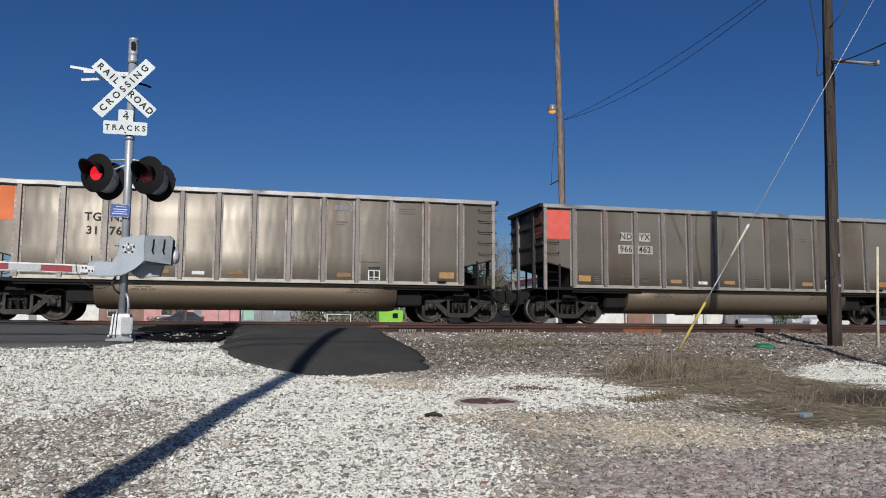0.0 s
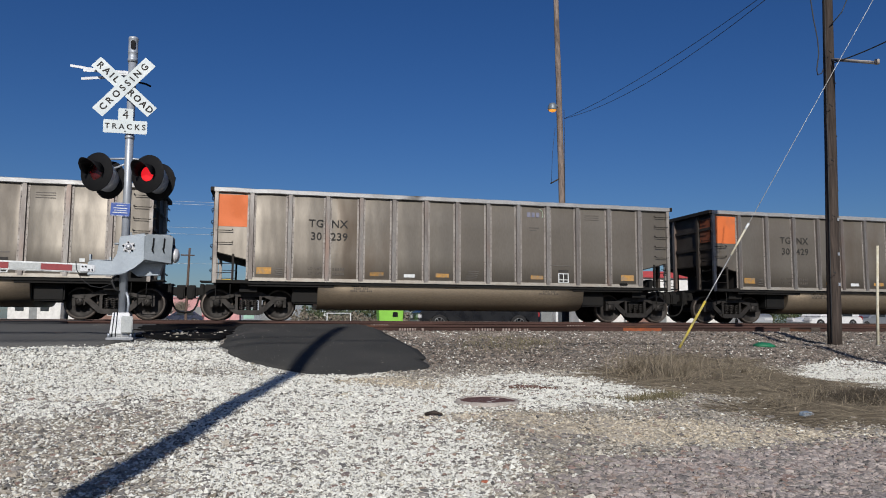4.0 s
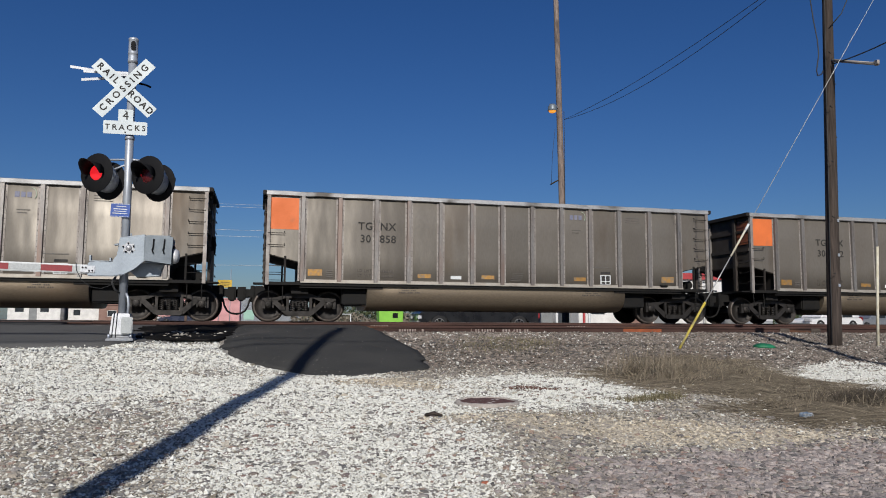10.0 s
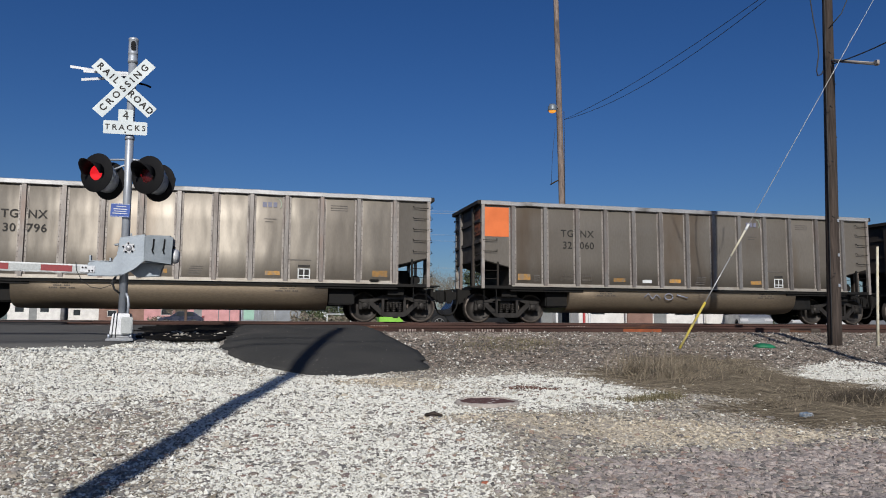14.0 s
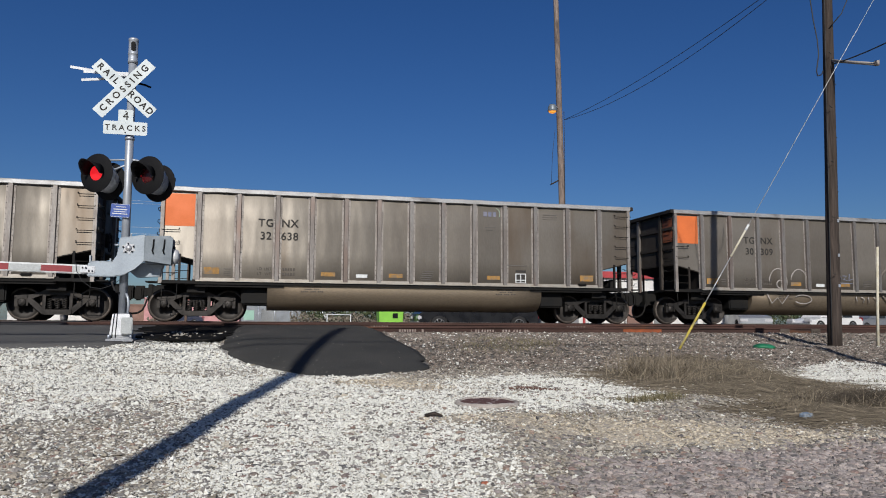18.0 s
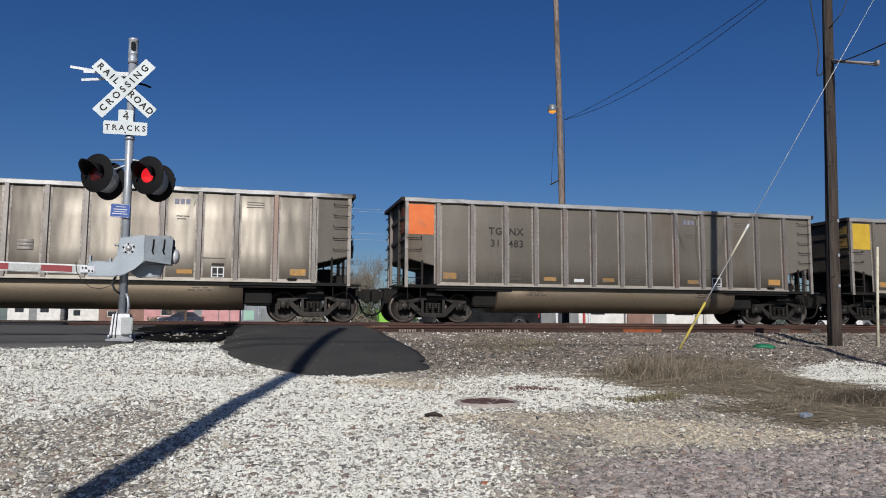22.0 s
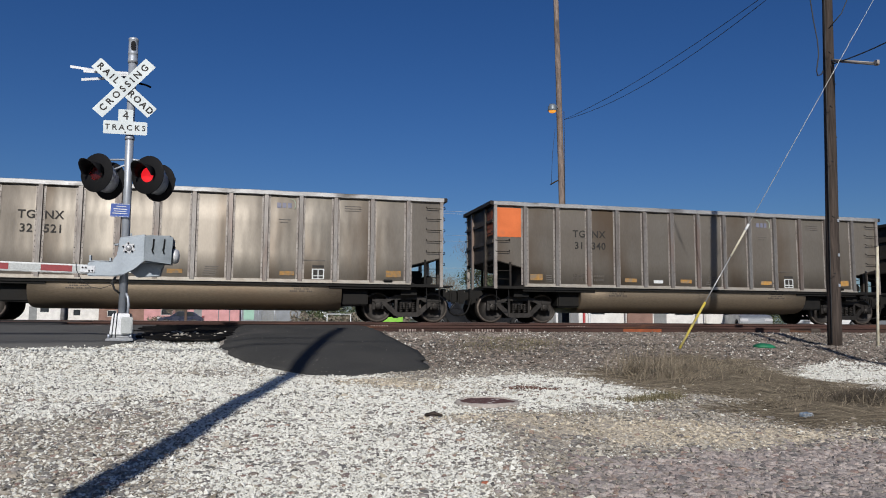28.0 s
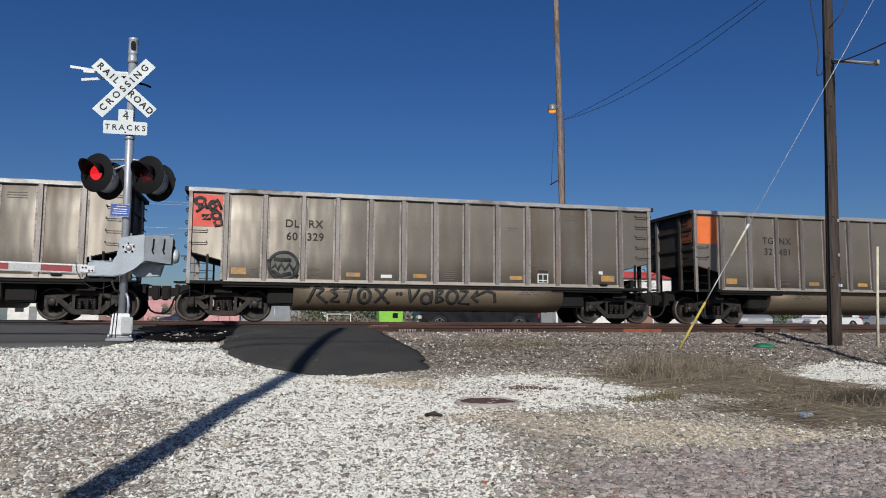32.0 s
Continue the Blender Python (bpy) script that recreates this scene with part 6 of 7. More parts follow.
building("brown_wall_house", "brown brick house behind the road", -20.5, -14.8, 104, 8, 2.4, BRICKISH, BRICKISH, windows=((1.0, 1.2, 0.9, 0.8),))


def wheel(parent, x, y, r):
    bm = B()
    lathe(bm, [(r * 0.62, -0.11), (r * 0.92, -0.12), (r, -0.08), (r, 0.08), (r * 0.92, 0.12), (r * 0.62, 0.11)], 24)
    t = part("tyre", bm, TYRE, parent, "", pose(x, y, r))
    bm = B()
    lathe(bm, [(0.0, -0.05), (r * 0.16, -0.07), (r * 0.2, -0.05)], 12)
    lathe(bm, [(r * 0.56, -0.10), (r * 0.63, -0.115), (r * 0.63, 0.1), (r * 0.56, 0.1)], 20)
    for k in range(6):
        a = math.pi * k / 3
        tube(bm, [(0.1 * r * math.cos(a), -0.05, 0.1 * r * math.sin(a)), (0.6 * r * math.cos(a), -0.09, 0.6 * r * math.sin(a))], r * 0.07, 5)
    part("rim", bm, RIM_M, t, "spoked alloy rim")


def vehicle(name, label, x, y, turn, paint, length, axles, r, lower, upper, width=1.9):
    """A parked road vehicle: lower body and cabin by their side outlines (x from the nose), with glass, lamps and wheels."""
    v = thing(name, label, "parked vehicle", pose(x, y, -0.5, 0, 0, turn))
    bm = B()
    prism(bm, lower, -width / 2, width / 2)
    bmesh.ops.bevel(bm, geom=bm.edges[:], offset=0.045, segments=2, affect="EDGES")
    part("body", bm, paint, v)
    bm = B()
    prism(bm, upper, -width / 2 + 0.12, width / 2 - 0.12)
    bmesh.ops.bevel(bm, geom=bm.edges[:], offset=0.06, segments=2, affect="EDGES")
    part("cabin", bm, paint, v)
    x0, x1 = min(p[0] for p in upper), max(p[0] for p in upper)
    z0, z1 = min(p[1] for p in upper), max(p[1] for p in upper)
    cz = (z0 + z1) / 2
    for s in (-1, 1):
        for a, b in ((0.22, 0.50), (0.54, 0.80)):
            bm = B()
            xa, xb = x0 + (x1 - x0) * a, x0 + (x1 - x0) * b
            prism(bm, [(xa, z0 + 0.06), (xb, z0 + 0.06), (xb - 0.05, z1 - 0.1), (xa + 0.12, z1 - 0.1)], s * (width / 2 - 0.13) - 0.02, s * (width / 2 - 0.13) + 0.02)
            part("side_window", bm, GLASS, v)
        for ax in axles:
            wheel(v, ax, s * (width / 2 - 0.10), r)
        bm = B()
        rbox(bm, -0.03, 0.16, *sorted((s * (width / 2 - 0.5), s * (width / 2 + 0.01))), 0.62, 0.82, 0.03)
        part("headlight", bm, HEADLIGHT, v, "clear headlight")
        bm = B()
        rbox(bm, length - 0.12, length + 0.02, *sorted((s * (width / 2 - 0.25), s * (width / 2 + 0.01))), 0.7, 0.95, 0.03)
        part("tail_light", bm, STRIPERED, v, "red tail light")
    bm = B()
    rbox(bm, -0.10, 0.12, -width / 2, width / 2, 0.34, 0.56, 0.05)
    part("bumper", bm, GREYMETAL, v)
    return v


PICK_L = [(0.0, 0.42), (0.45, 0.36), (0.52, 0.62), (0.75, 0.80), (1.25, 0.80), (1.45, 0.62), (1.5, 0.36), (4.4, 0.36), (4.48, 0.62), (4.7, 0.80), (5.2, 0.80), (5.42, 0.62), (5.5, 0.40), (5.95, 0.42), (5.98, 1.08), (1.6, 1.10), (0.25, 1.02), (0.0, 0.85)]
PICK_U = [(1.45, 1.06), (4.2, 1.06), (4.1, 1.80), (2.5, 1.85), (2.0, 1.72)]
SED_L = [(0.0, 0.35), (0.5, 0.28), (0.56, 0.5), (0.72, 0.62), (1.0, 0.62), (1.18, 0.5), (1.24, 0.26), (3.3, 0.26), (3.36, 0.5), (3.52, 0.62), (3.82, 0.62), (3.98, 0.5), (4.04, 0.3), (4.6, 0.36), (4.62, 0.85), (3.9, 0.92), (1.3, 0.90), (0.2, 0.75), (0.0, 0.6)]
SED_U = [(1.15, 0.88), (4.2, 0.88), (3.5, 1.40), (2.1, 1.43)]
vehicle("pickup_truck", "black crew cab pickup parked behind the tracks", 7.15, 34.6, 0, CARBLACK, 6.0, (1.0, 4.95), 0.41, PICK_L, PICK_U, 2.0)
vehicle("dark_sedan", "dark blue sedan parked before the pink building", -10.6, 84, 0, CARBLUE, 4.6, (0.86, 3.68), 0.33, SED_L, SED_U, 1.8)
vehicle("silver_pickup", "silver pickup parked beyond the tracks", 31.2, 41.5, 68, CARSILVER, 6.0, (1.0, 4.95), 0.41, PICK_L, PICK_U, 2.0)
vehicle("white_suv", "white sport utility vehicle parked beyond the tracks", 33.3, 40.2, 8, CARWHITE, 4.6, (0.86, 3.68), 0.38, SED_L, [(1.0, 0.88), (4.5, 0.88), (4.4, 1.72), (2.0, 1.74)], 1.85)
vehicle("dark_sedan", "dark grey sedan parked beyond the tracks", 39.5, 43.0, 4, CARSILVER, 4.6, (0.86, 3.68), 0.33, SED_L, SED_U, 1.8)

# boxes, bins and posts beyond the tracks
cart = thing("green_dumpster", "lime green waste container with a dark emblem", "dumpster", pose(6.2, 36.0, -0.5))
bm = B()
prism(bm, [(-0.56, 0.12), (0.56, 0.12), (0.62, 1.06), (-0.62, 1.06)], -0.4, 0.4)
bmesh.ops.bevel(bm, geom=bm.edges[:], offset=0.02, segments=1, affect="EDGES")
part("bin_body", bm, LIME, cart)
bm = B()
prism(bm, rounded(0.26, 0.24, 0.03), -0.42, -0.405)
part("emblem", bm, LAMPBLACK, cart, "dark square emblem", pose(0.2, 0, 0.80))
for x in (-0.5, 0.5):
    bm = B()
    lathe(bm, [(0, -0.03), (0.08, -0.03), (0.08, 0.03), (0, 0.03)], 12)
    part("caster", bm, TYRE, cart, "", pose(x, -0.3, 0.07))
for x, y, w, h, ma, la, na in ((14.3, 36, 0.75, 1.0, GREYMETAL, "grey steel utility cabinet behind the tracks", "utility_cabinet"), (15.9, 37, 0.55, 1.2, GREYMETAL, "dark grey relay cabinet behind the tracks", "utility_cabinet"), (31.9, 44, 1.3, 1.1, BRICKISH, "brown waste bin beyond the tracks", "waste_bin"), (33.6, 44.5, 1.0, 1.3, GREYMETAL, "grey waste bin beyond the tracks", "waste_bin")):
    c = thing(na, la, na.replace("_", " "), pose(x, y, -0.5))
    bm = B()
    h += 0.4
    rbox(bm, -w / 2, w / 2, -0.3, 0.3, 0, h, 0.02)
    part("cabinet_body", bm, ma, c)
    bm = B()
    rbox(bm, -w / 2 - 0.03, w / 2 + 0.03, -0.34, 0.34, h, h + 0.06, 0.015)
    part("lid", bm, ma, c)
    bm = B()
    box(bm, -w / 2 + 0.05, w / 2 - 0.05, -0.32, -0.3, 0.08, h - 0.06)
    part("cabinet_door", bm, ma, c)
for x, y, h, ma, la in ((15.25, 36.5, 1.1, WHITE, "white bollard behind the tracks"), (17.05, 37, 1.2, FASCIA, "red painted bollard behind the tracks"), (17.5, 37.3, 1.2, WHITE, "white bollard behind the tracks"), (26.5, 41, 1.0, GREYMETAL, "dark bollard before the shop")):
    bm = B()
    h += 0.4
    lathe(bm, [(0.075, -0.1), (0.075, h - 0.06), (0.05, h - 0.01), (0, h)], 12, "z")
    solid("bollard", bm, ma, la, "bollard", pose(x, y, -0.5), "bollards")
barrier = thing("white_barrier", "low white pipe barrier behind the tracks", "barrier", pose(3.3, 38, -0.5))
for a, b in (((0, 0, 0), (0, 0, 0.86)), ((1.2, 0, 0), (1.2, 0, 0.86)), ((-0.04, 0, 0.86), (1.24, 0, 0.86)), ((-0.04, 0, 0.45), (1.24, 0, 0.45))):
    bm = B()
    tube(bm, [a, b], 0.028, 8)
    part("barrier_pipe", bm, WHITE, barrier)
fence = thing("chain_link_fence", "grey chain-link fence with steel posts", "fence", pose(-1.5, 62, -0.5))
for i in range(12):
    bm = B()
    tube(bm, [(1.3 * i, 0, 0), (1.3 * i, 0, 1.85)], 0.03, 8)
    part("fence_post", bm, GALV, fence)
for z in (0.1, 1.8):
    bm = B()
    tube(bm, [(0, 0, z), (14.3, 0, z)], 0.02, 6)
    part("fence_rail", bm, GALV, fence)
bm = B()
for i in range(110):
    x = 0.13 * i
    for s in (-1, 1):
        tube(bm, [(x, 0, 0.1), (min(14.3, max(0, x + s * 1.7)), 0, 1.8)], 0.004, 3)
tagged(part("fence_mesh", bm, GALV, fence, "thin woven wire"), kind="stuff")
for x, y, w, h, ma, la in ((-0.9, 60, 0.8, 0.75, plain("green_white_board", (0.255, 0.425, 0.34), 0.6), "pale green and white sign board on the fence"), (5.0, 61, 0.5, 0.5, WHITE, "white notice board on the fence")):
    c = thing("notice_board", la, "sign", pose(x, y, 0.45))
    bm = B()
    rbox(bm, -w / 2, w / 2, -0.02, 0.02, -h / 2, h / 2, 0.008)
    part("board", bm, ma, c)
    for s in (-1, 1):
        bm = B()
        tube(bm, [(s * w * 0.4, 0.04, -1.0), (s * w * 0.4, 0.04, h / 2)], 0.025, 6)
        part("board_post", bm, GALV, c)
for x, y, h, tilt in ((3.43, 60, 6.2, 0), (4.33, 62, 5.2, 0), (5.7, 64, 4.3, 0), (-4.7, 50, 4.6, 0.1), (-28.0, 80, 6.5, 0), (-30.5, 82, 5.0, 0), (-60, 70.4, 12.0, 0), (30.2, 70.4, 11.8, 0)):
    p = pole("utility_pole", (x, y, -0.7), (x + tilt, y, h), 0.09, 0.07, WOOD, "distant grey wooden utility pole")
    bm = B()
    rbox(bm, x - 0.42, x + 0.42, y - 0.08, y + 0.02, h - 0.5, h - 0.42, 0.01)
    part("crossarm", bm, WOOD, p)
for z, y in ((11.3, 70.4), (11.05, 70.4), (8.9, 70.4), (8.3, 70.4), (5.6, 70.4)):
    wire("distant_wire", (-60, y, z), (30.2, y, z - 0.1), 0.5, 0.012, WIRE, "thin distant power line", 20)


# trees: bare winter crowns and evergreen scrub
def tree(x, y, h, spread, leafy, seed, label):
    rng = random.Random(seed)
    t = thing("tree", label, "tree", pose(x, y, -0.55), "trees beyond the tracks")
    bm, tips = B(), []

    def limb(p, d, length, r, depth):
        n = 3
        pts, q = [p], p.copy()
        for _ in range(n):
            d = (d + Vector((rng.gauss(0, 0.16), rng.gauss(0, 0.16), rng.gauss(0.05, 0.1)))).normalized()
            q = q + d * (length / n)
            pts.append(q.copy())
        tube(bm, pts, [r * (1 - 0.45 * i / n) for i in range(n + 1)], 6 if depth < 2 else 4, False)
        tips.extend(pts[1:] if depth > 1 else [])
        if depth < 4:
            for _ in range(3 if depth else 5):
                a = rng.uniform(0, 6.28)
                tilt = Vector((math.cos(a), math.sin(a), 0)) * rng.uniform(0.5, 1.0) * spread
                limb(pts[rng.choice((1, 2, 3, 3))], (d + tilt).normalized(), length * rng.uniform(0.55, 0.8), r * 0.55, depth + 1)

    limb(Vector((0, 0, 0)), Vector((0, 0, 1)), h * 0.36, h * 0.022, 0)
    part("trunk", bm, BARK, t, "grey branching trunk")
    vs, fs = [], []
    n = 9 if leafy else 5
    for p in tips:
        for _ in range(n):
            c = p + Vector((rng.gauss(0, 0.05 * h), rng.gauss(0, 0.05 * h), rng.gauss(0, 0.045 * h)))
            if leafy:
                s = rng.uniform(0.05, 0.13)
                u, w = Vector((rng.gauss(0, 1), rng.gauss(0, 1), rng.gauss(0, 1))).normalized(), Vector((rng.gauss(0, 1), rng.gauss(0, 1), rng.gauss(0, 1))).normalized()
                i = len(vs)
                vs += [c - u * s, c + w * s * 0.6, c + u * s, c - w * s * 0.6]
                fs.append((i, i + 1, i + 2, i + 3))
            else:
                e = c + Vector((rng.gauss(0, 0.25), rng.gauss(0, 0.25), rng.gauss(0.25, 0.25)))
                i = len(vs)
                vs += [c, c + Vector((0.022, 0, 0)), e]
                fs.append((i, i + 1, i + 2))
    me2 = bpy.data.meshes.new("crown")
    me2.from_pydata(vs, [], fs)
    me2.materials.append(LEAF_G if leafy else LEAF_B)
    tagged(part("crown", me2, None, t, "small evergreen leaves" if leafy else "fine bare twigs"), kind="stuff")


for x, y, h, sp, leafy, seed in ((18.9, 62, 8.3, 0.9, False, 1), (17.0, 58, 5.4, 1.1, True, 2), (21.0, 64, 5.6, 1.2, True, 3), (14.5, 66, 6.3, 1.0, False, 4), (9.5, 62, 6.2, 1.0, False, 5), (7.2, 60, 5.4, 1.1, False, 6),
                                 (11.8, 64, 5.2, 1.2, True, 7), (24.0, 66, 5.0, 1.2, True, 8), (6.0, 66, 4.6, 1.2, True, 9), (40.0, 60, 5.4, 1.1, True, 10), (45.5, 58, 5.0, 1.1, True, 11), (-9.5, 92, 3.2, 1.2, False, 12), (-31, 120, 5.4, 1.1, False, 13), (23.0, 90, 7.0, 1.0, False, 14), (52, 64, 5.6, 1.1, True, 15)):
    tree(x, y, h, sp, leafy, seed, "scrubby evergreen tree beyond the tracks" if leafy else "bare winter tree beyond the tracks")


def brush(name, label, x0, x1, y0, y1, h, n, material, seed):
    rng = random.Random(seed)
    vs, fs = [], []
    for _ in range(n):
        x, y = rng.uniform(x0, x1), rng.uniform(y0, y1)
        top = h * (0.55 + 0.6 * noise.noise((x * 0.6, y * 0.3, seed)))
        z = max(0.02, top) * rng.random() ** 0.7
        s = rng.uniform(0.06, 0.16)
        u = Vector((rng.gauss(0, 1), rng.gauss(0, 1), rng.gauss(0, 1))).normalized() * s
        w = Vector((rng.gauss(0, 1), rng.gauss(0, 1), rng.gauss(0, 1))).normalized() * s * 0.6
        c, i = Vector((x, y, z - 0.5)), len(vs)
        vs += [c - u, c + w, c + u, c - w]
        fs.append((i, i + 1, i + 2, i + 3))
    me3 = bpy.data.meshes.new(name)
    me3.from_pydata(vs, [], fs)
    me3.materials.append(material)
    tagged(new(name, me3), label, "brush", kind="stuff")


brush("scrub", "olive winter scrub along the far side", 3.0, 26.0, 54, 58, 2.6, 9000, LEAF_G, 21)
brush("dry_brush", "dry brown brush along the far side", 2.0, 24.0, 50, 53, 1.6, 6000, LEAF_B, 22)
brush("scrub", "olive scrub beside the white shop", 36.5, 56.0, 50, 56, 3.0, 6000, LEAF_G, 23)
brush("dry_brush", "dry brush before the pink building", -13.5, -9.5, 96, 98, 1.3, 900, LEAF_B, 24)
brush("far_woods", "far grey-green winter woods on the horizon", -90, 120, 190, 200, 7.0, 26000, LEAF_B, 25)

# a yellow board on posts beyond the tracks
board = thing("sign_board", "yellow painted board on two thin posts beyond the tracks", "sign", pose(-2.8, 60, -0.5))
bm = B()
rbox(bm, -0.53, 0.53, -0.02, 0.02, 3.06, 3.66, 0.01)
panel = part("board", bm, YELLOW, board)
bm = bars([(0, 3.48, 0.7, 0.05), (0, 3.34, 0.8, 0.05), (0, 3.20, 0.6, 0.05)])
tagged(part("board_print", bm, INK, panel, "", pose(0, -0.02, 0)), kind="stuff")
for x in (-0.4, 0.44):
    bm = B()
    tube(bm, [(x, 0.06, 0), (x, 0.06, 3.6 if x < 0 else 4.5)], 0.03, 6)
    part("board_post", bm, GALV, board)


# ---------------------------------------------------------------- paint on the cars and rails
TUB_SIDE = ((0.475, -1.22), (0.58, -1.34), (0.70, -1.415), (0.82, -1.455), (0.93, -1.47), (1.10, -1.47))


def tub_face(z):
    """The outer face of the rounded tub at a height."""
    for (a, p), (b, q) in zip(TUB_SIDE, TUB_SIDE[1:]):
        if z <= b:
            return p + (q - p) * (z - a) / (b - a)
    return -1.47


def strokes(car, rows, r, material, label, y=-1.538, move=(0.0, 1.0)):
    """Sprayed lines on a car's side: each row is a polyline of (metres from the car's west end, height)."""
    for pts in rows:
        bm = B()
        if y is None:          # follow the rounded side closely
            pts = [(a + (c - a) * i / 6, b + (d - b) * i / 6) for (a, b), (c, d) in zip(pts, pts[1:]) for i in range(6)] + pts[-1:]
        tube(bm, [(move[0] + move[1] * s - HALF, 0, z) for s, z in pts], r, 6)
        for v in bm.verts:
            v.co.y = (y or tub_face(v.co.z) - 0.006) + 0.12 * v.co.y
        part("paint_stroke", bm, material, car, label)


def arc(cx, cz, rx, rz, a0, a1, n=14):
    return [(cx + rx * math.cos(radians(a0 + (a1 - a0) * i / n)), cz + rz * math.sin(radians(a0 + (a1 - a0) * i / n))) for i in range(n + 1)]


# block letters on the yellow-placard car
GLYPHS = {3: [(0.32, 0.42), (0.05, 0.46), (-0.25, 0.30), (-0.36, 0.0), (-0.30, -0.35), (-0.05, -0.47), (0.32, -0.45), (0.34, 0.0), (0.0, 0.02), (0.0, -0.12), (0.12, -0.14), (0.10, -0.27), (-0.08, -0.25), (-0.15, -0.05), (-0.10, 0.20), (0.08, 0.28), (0.27, 0.26)],
          4: [(-0.34, 0.42), (-0.17, 0.45), (-0.15, -0.15), (-0.08, -0.25), (0.08, -0.25), (0.15, -0.15), (0.17, 0.45), (0.34, 0.42), (0.32, -0.3), (0.2, -0.45), (-0.2, -0.45), (-0.32, -0.3)],
          5: [(-0.33, -0.45), (-0.36, 0.42), (-0.18, 0.45), (0.0, 0.1), (0.18, 0.45), (0.34, 0.42), (0.33, -0.45), (0.16, -0.45), (0.14, 0.05), (0.0, -0.2), (-0.14, 0.05), (-0.16, -0.45)],
          6: [(-0.25, -0.47), (-0.27, 0.42), (0.0, 0.46), (0.25, 0.40), (0.33, 0.2), (0.28, 0.0), (0.1, -0.08), (-0.05, -0.08), (-0.05, -0.47)]}
for i, pts in GLYPHS.items():
    x = (RIBS[i] + RIBS[i + 1]) / 2 - (0.12 if i == 3 else 0.0)
    bm = B()
    prism(bm, [(x + a, 1.68 + b) for a, b in pts], -1.5348, -1.5335)
    part("painted_letter", bm, GREY_FILL, TRAIN[16], "dark grey painted block letter")
    strokes(TRAIN[16], [[(x + HALF + a, 1.68 + b) for a, b in pts + pts[:1]]], 0.02, SPRAY_Y, "pale yellow letter outline", -1.5355)
strokes(TRAIN[16], [[(RIBS[6] / 2 + RIBS[7] / 2 + HALF + a, 1.68 + b) for a, b in ((-0.03, 0.28), (0.1, 0.26), (0.12, 0.12), (-0.03, 0.12), (-0.03, 0.28))]], 0.018, SPRAY_Y, "pale yellow letter outline", -1.5355)
# black tags on the red-placard car
K = TRAIN[21]
strokes(K, [[(4.0, 0.55), (4.25, 1.02), (4.5, 0.95), (4.3, 0.78), (4.65, 0.55)], [(5.0, 1.0), (4.75, 0.92), (4.95, 0.78), (4.75, 0.62), (5.05, 0.60)], [(5.15, 1.0), (5.6, 1.02)], [(5.42, 1.0), (5.32, 0.55)],
            arc(5.85, 0.78, 0.2, 0.22, 0, 360), [(5.85, 0.88), (5.85, 0.7)], [(6.2, 1.0), (6.45, 0.8), (6.2, 0.58)], [(6.6, 1.0), (6.4, 0.8), (6.7, 0.55)],
            [(7.35, 1.0), (7.42, 0.6), (7.7, 1.0)], arc(7.95, 0.72, 0.17, 0.15, 0, 360), [(8.12, 0.95), (8.12, 0.58)], [(8.3, 1.0), (8.32, 0.6), (8.55, 0.68), (8.35, 0.82), (8.52, 0.95), (8.3, 1.0)], arc(8.85, 0.78, 0.19, 0.2, 0, 360),
            [(9.1, 0.98), (9.4, 0.95), (9.1, 0.6), (9.5, 0.58)], [(9.55, 0.78), (10.1, 0.98), (10.35, 0.9), (10.4, 0.62)], [(9.75, 0.98), (9.55, 0.78), (9.8, 0.62)]], 0.05, SPRAY_K, "black sprayed graffiti line", None, (-0.224, 0.906))
strokes(K, [arc(6.95, 0.85, 0.03, 0.03, 0, 360, 8), arc(7.08, 0.85, 0.03, 0.03, 0, 360, 8)], 0.03, SPRAY_K, "black sprayed dot", None, (-0.224, 0.906))
bm = B()
prism(bm, [(2.68 - HALF + 0.41 * math.cos(0.3 * k), 1.62 + 0.39 * math.sin(0.3 * k)) for k in range(21)], -1.5348, -1.5335)
part("paint_patch", bm, GREY_FILL, K, "grey sprayed disc")
strokes(K, [arc(2.68, 1.62, 0.42, 0.40, 0, 360, 20)], 0.045, SPRAY_K, "black sprayed ring")
strokes(K, [[(2.25, 1.8), (2.3, 1.5), (2.45, 1.65), (2.52, 1.5), (2.62, 1.68), (2.72, 1.5), (2.85, 1.68), (2.95, 1.5), (3.08, 1.65), (3.0, 1.4), (3.1, 1.3)], [(2.35, 1.45), (2.6, 1.32), (2.9, 1.4)], [(2.4, 1.8), (2.9, 1.78)]], 0.06, SPRAY_K, "black sprayed graffiti line")
strokes(K, [[(0.15, 3.5), (0.3, 3.2), (0.42, 3.45), (0.5, 3.2)], [(0.55, 3.4), (0.75, 3.3), (0.6, 3.15)], [(0.75, 3.5), (0.9, 3.2)], arc(0.75, 3.02, 0.12, 0.1, 0, 360), [(0.35, 3.0), (0.55, 3.04), (0.4, 2.9), (0.6, 2.92)], [(0.7, 2.85), (0.75, 2.72), (0.92, 2.75), (0.88, 2.95)], arc(0.3, 3.42, 0.14, 0.1, 0, 300), arc(0.66, 3.3, 0.1, 0.14, 40, 330), [(0.2, 3.1), (0.45, 3.3), (0.8, 3.12)]], 0.045, SPRAY_K, "black sprayed graffiti line")
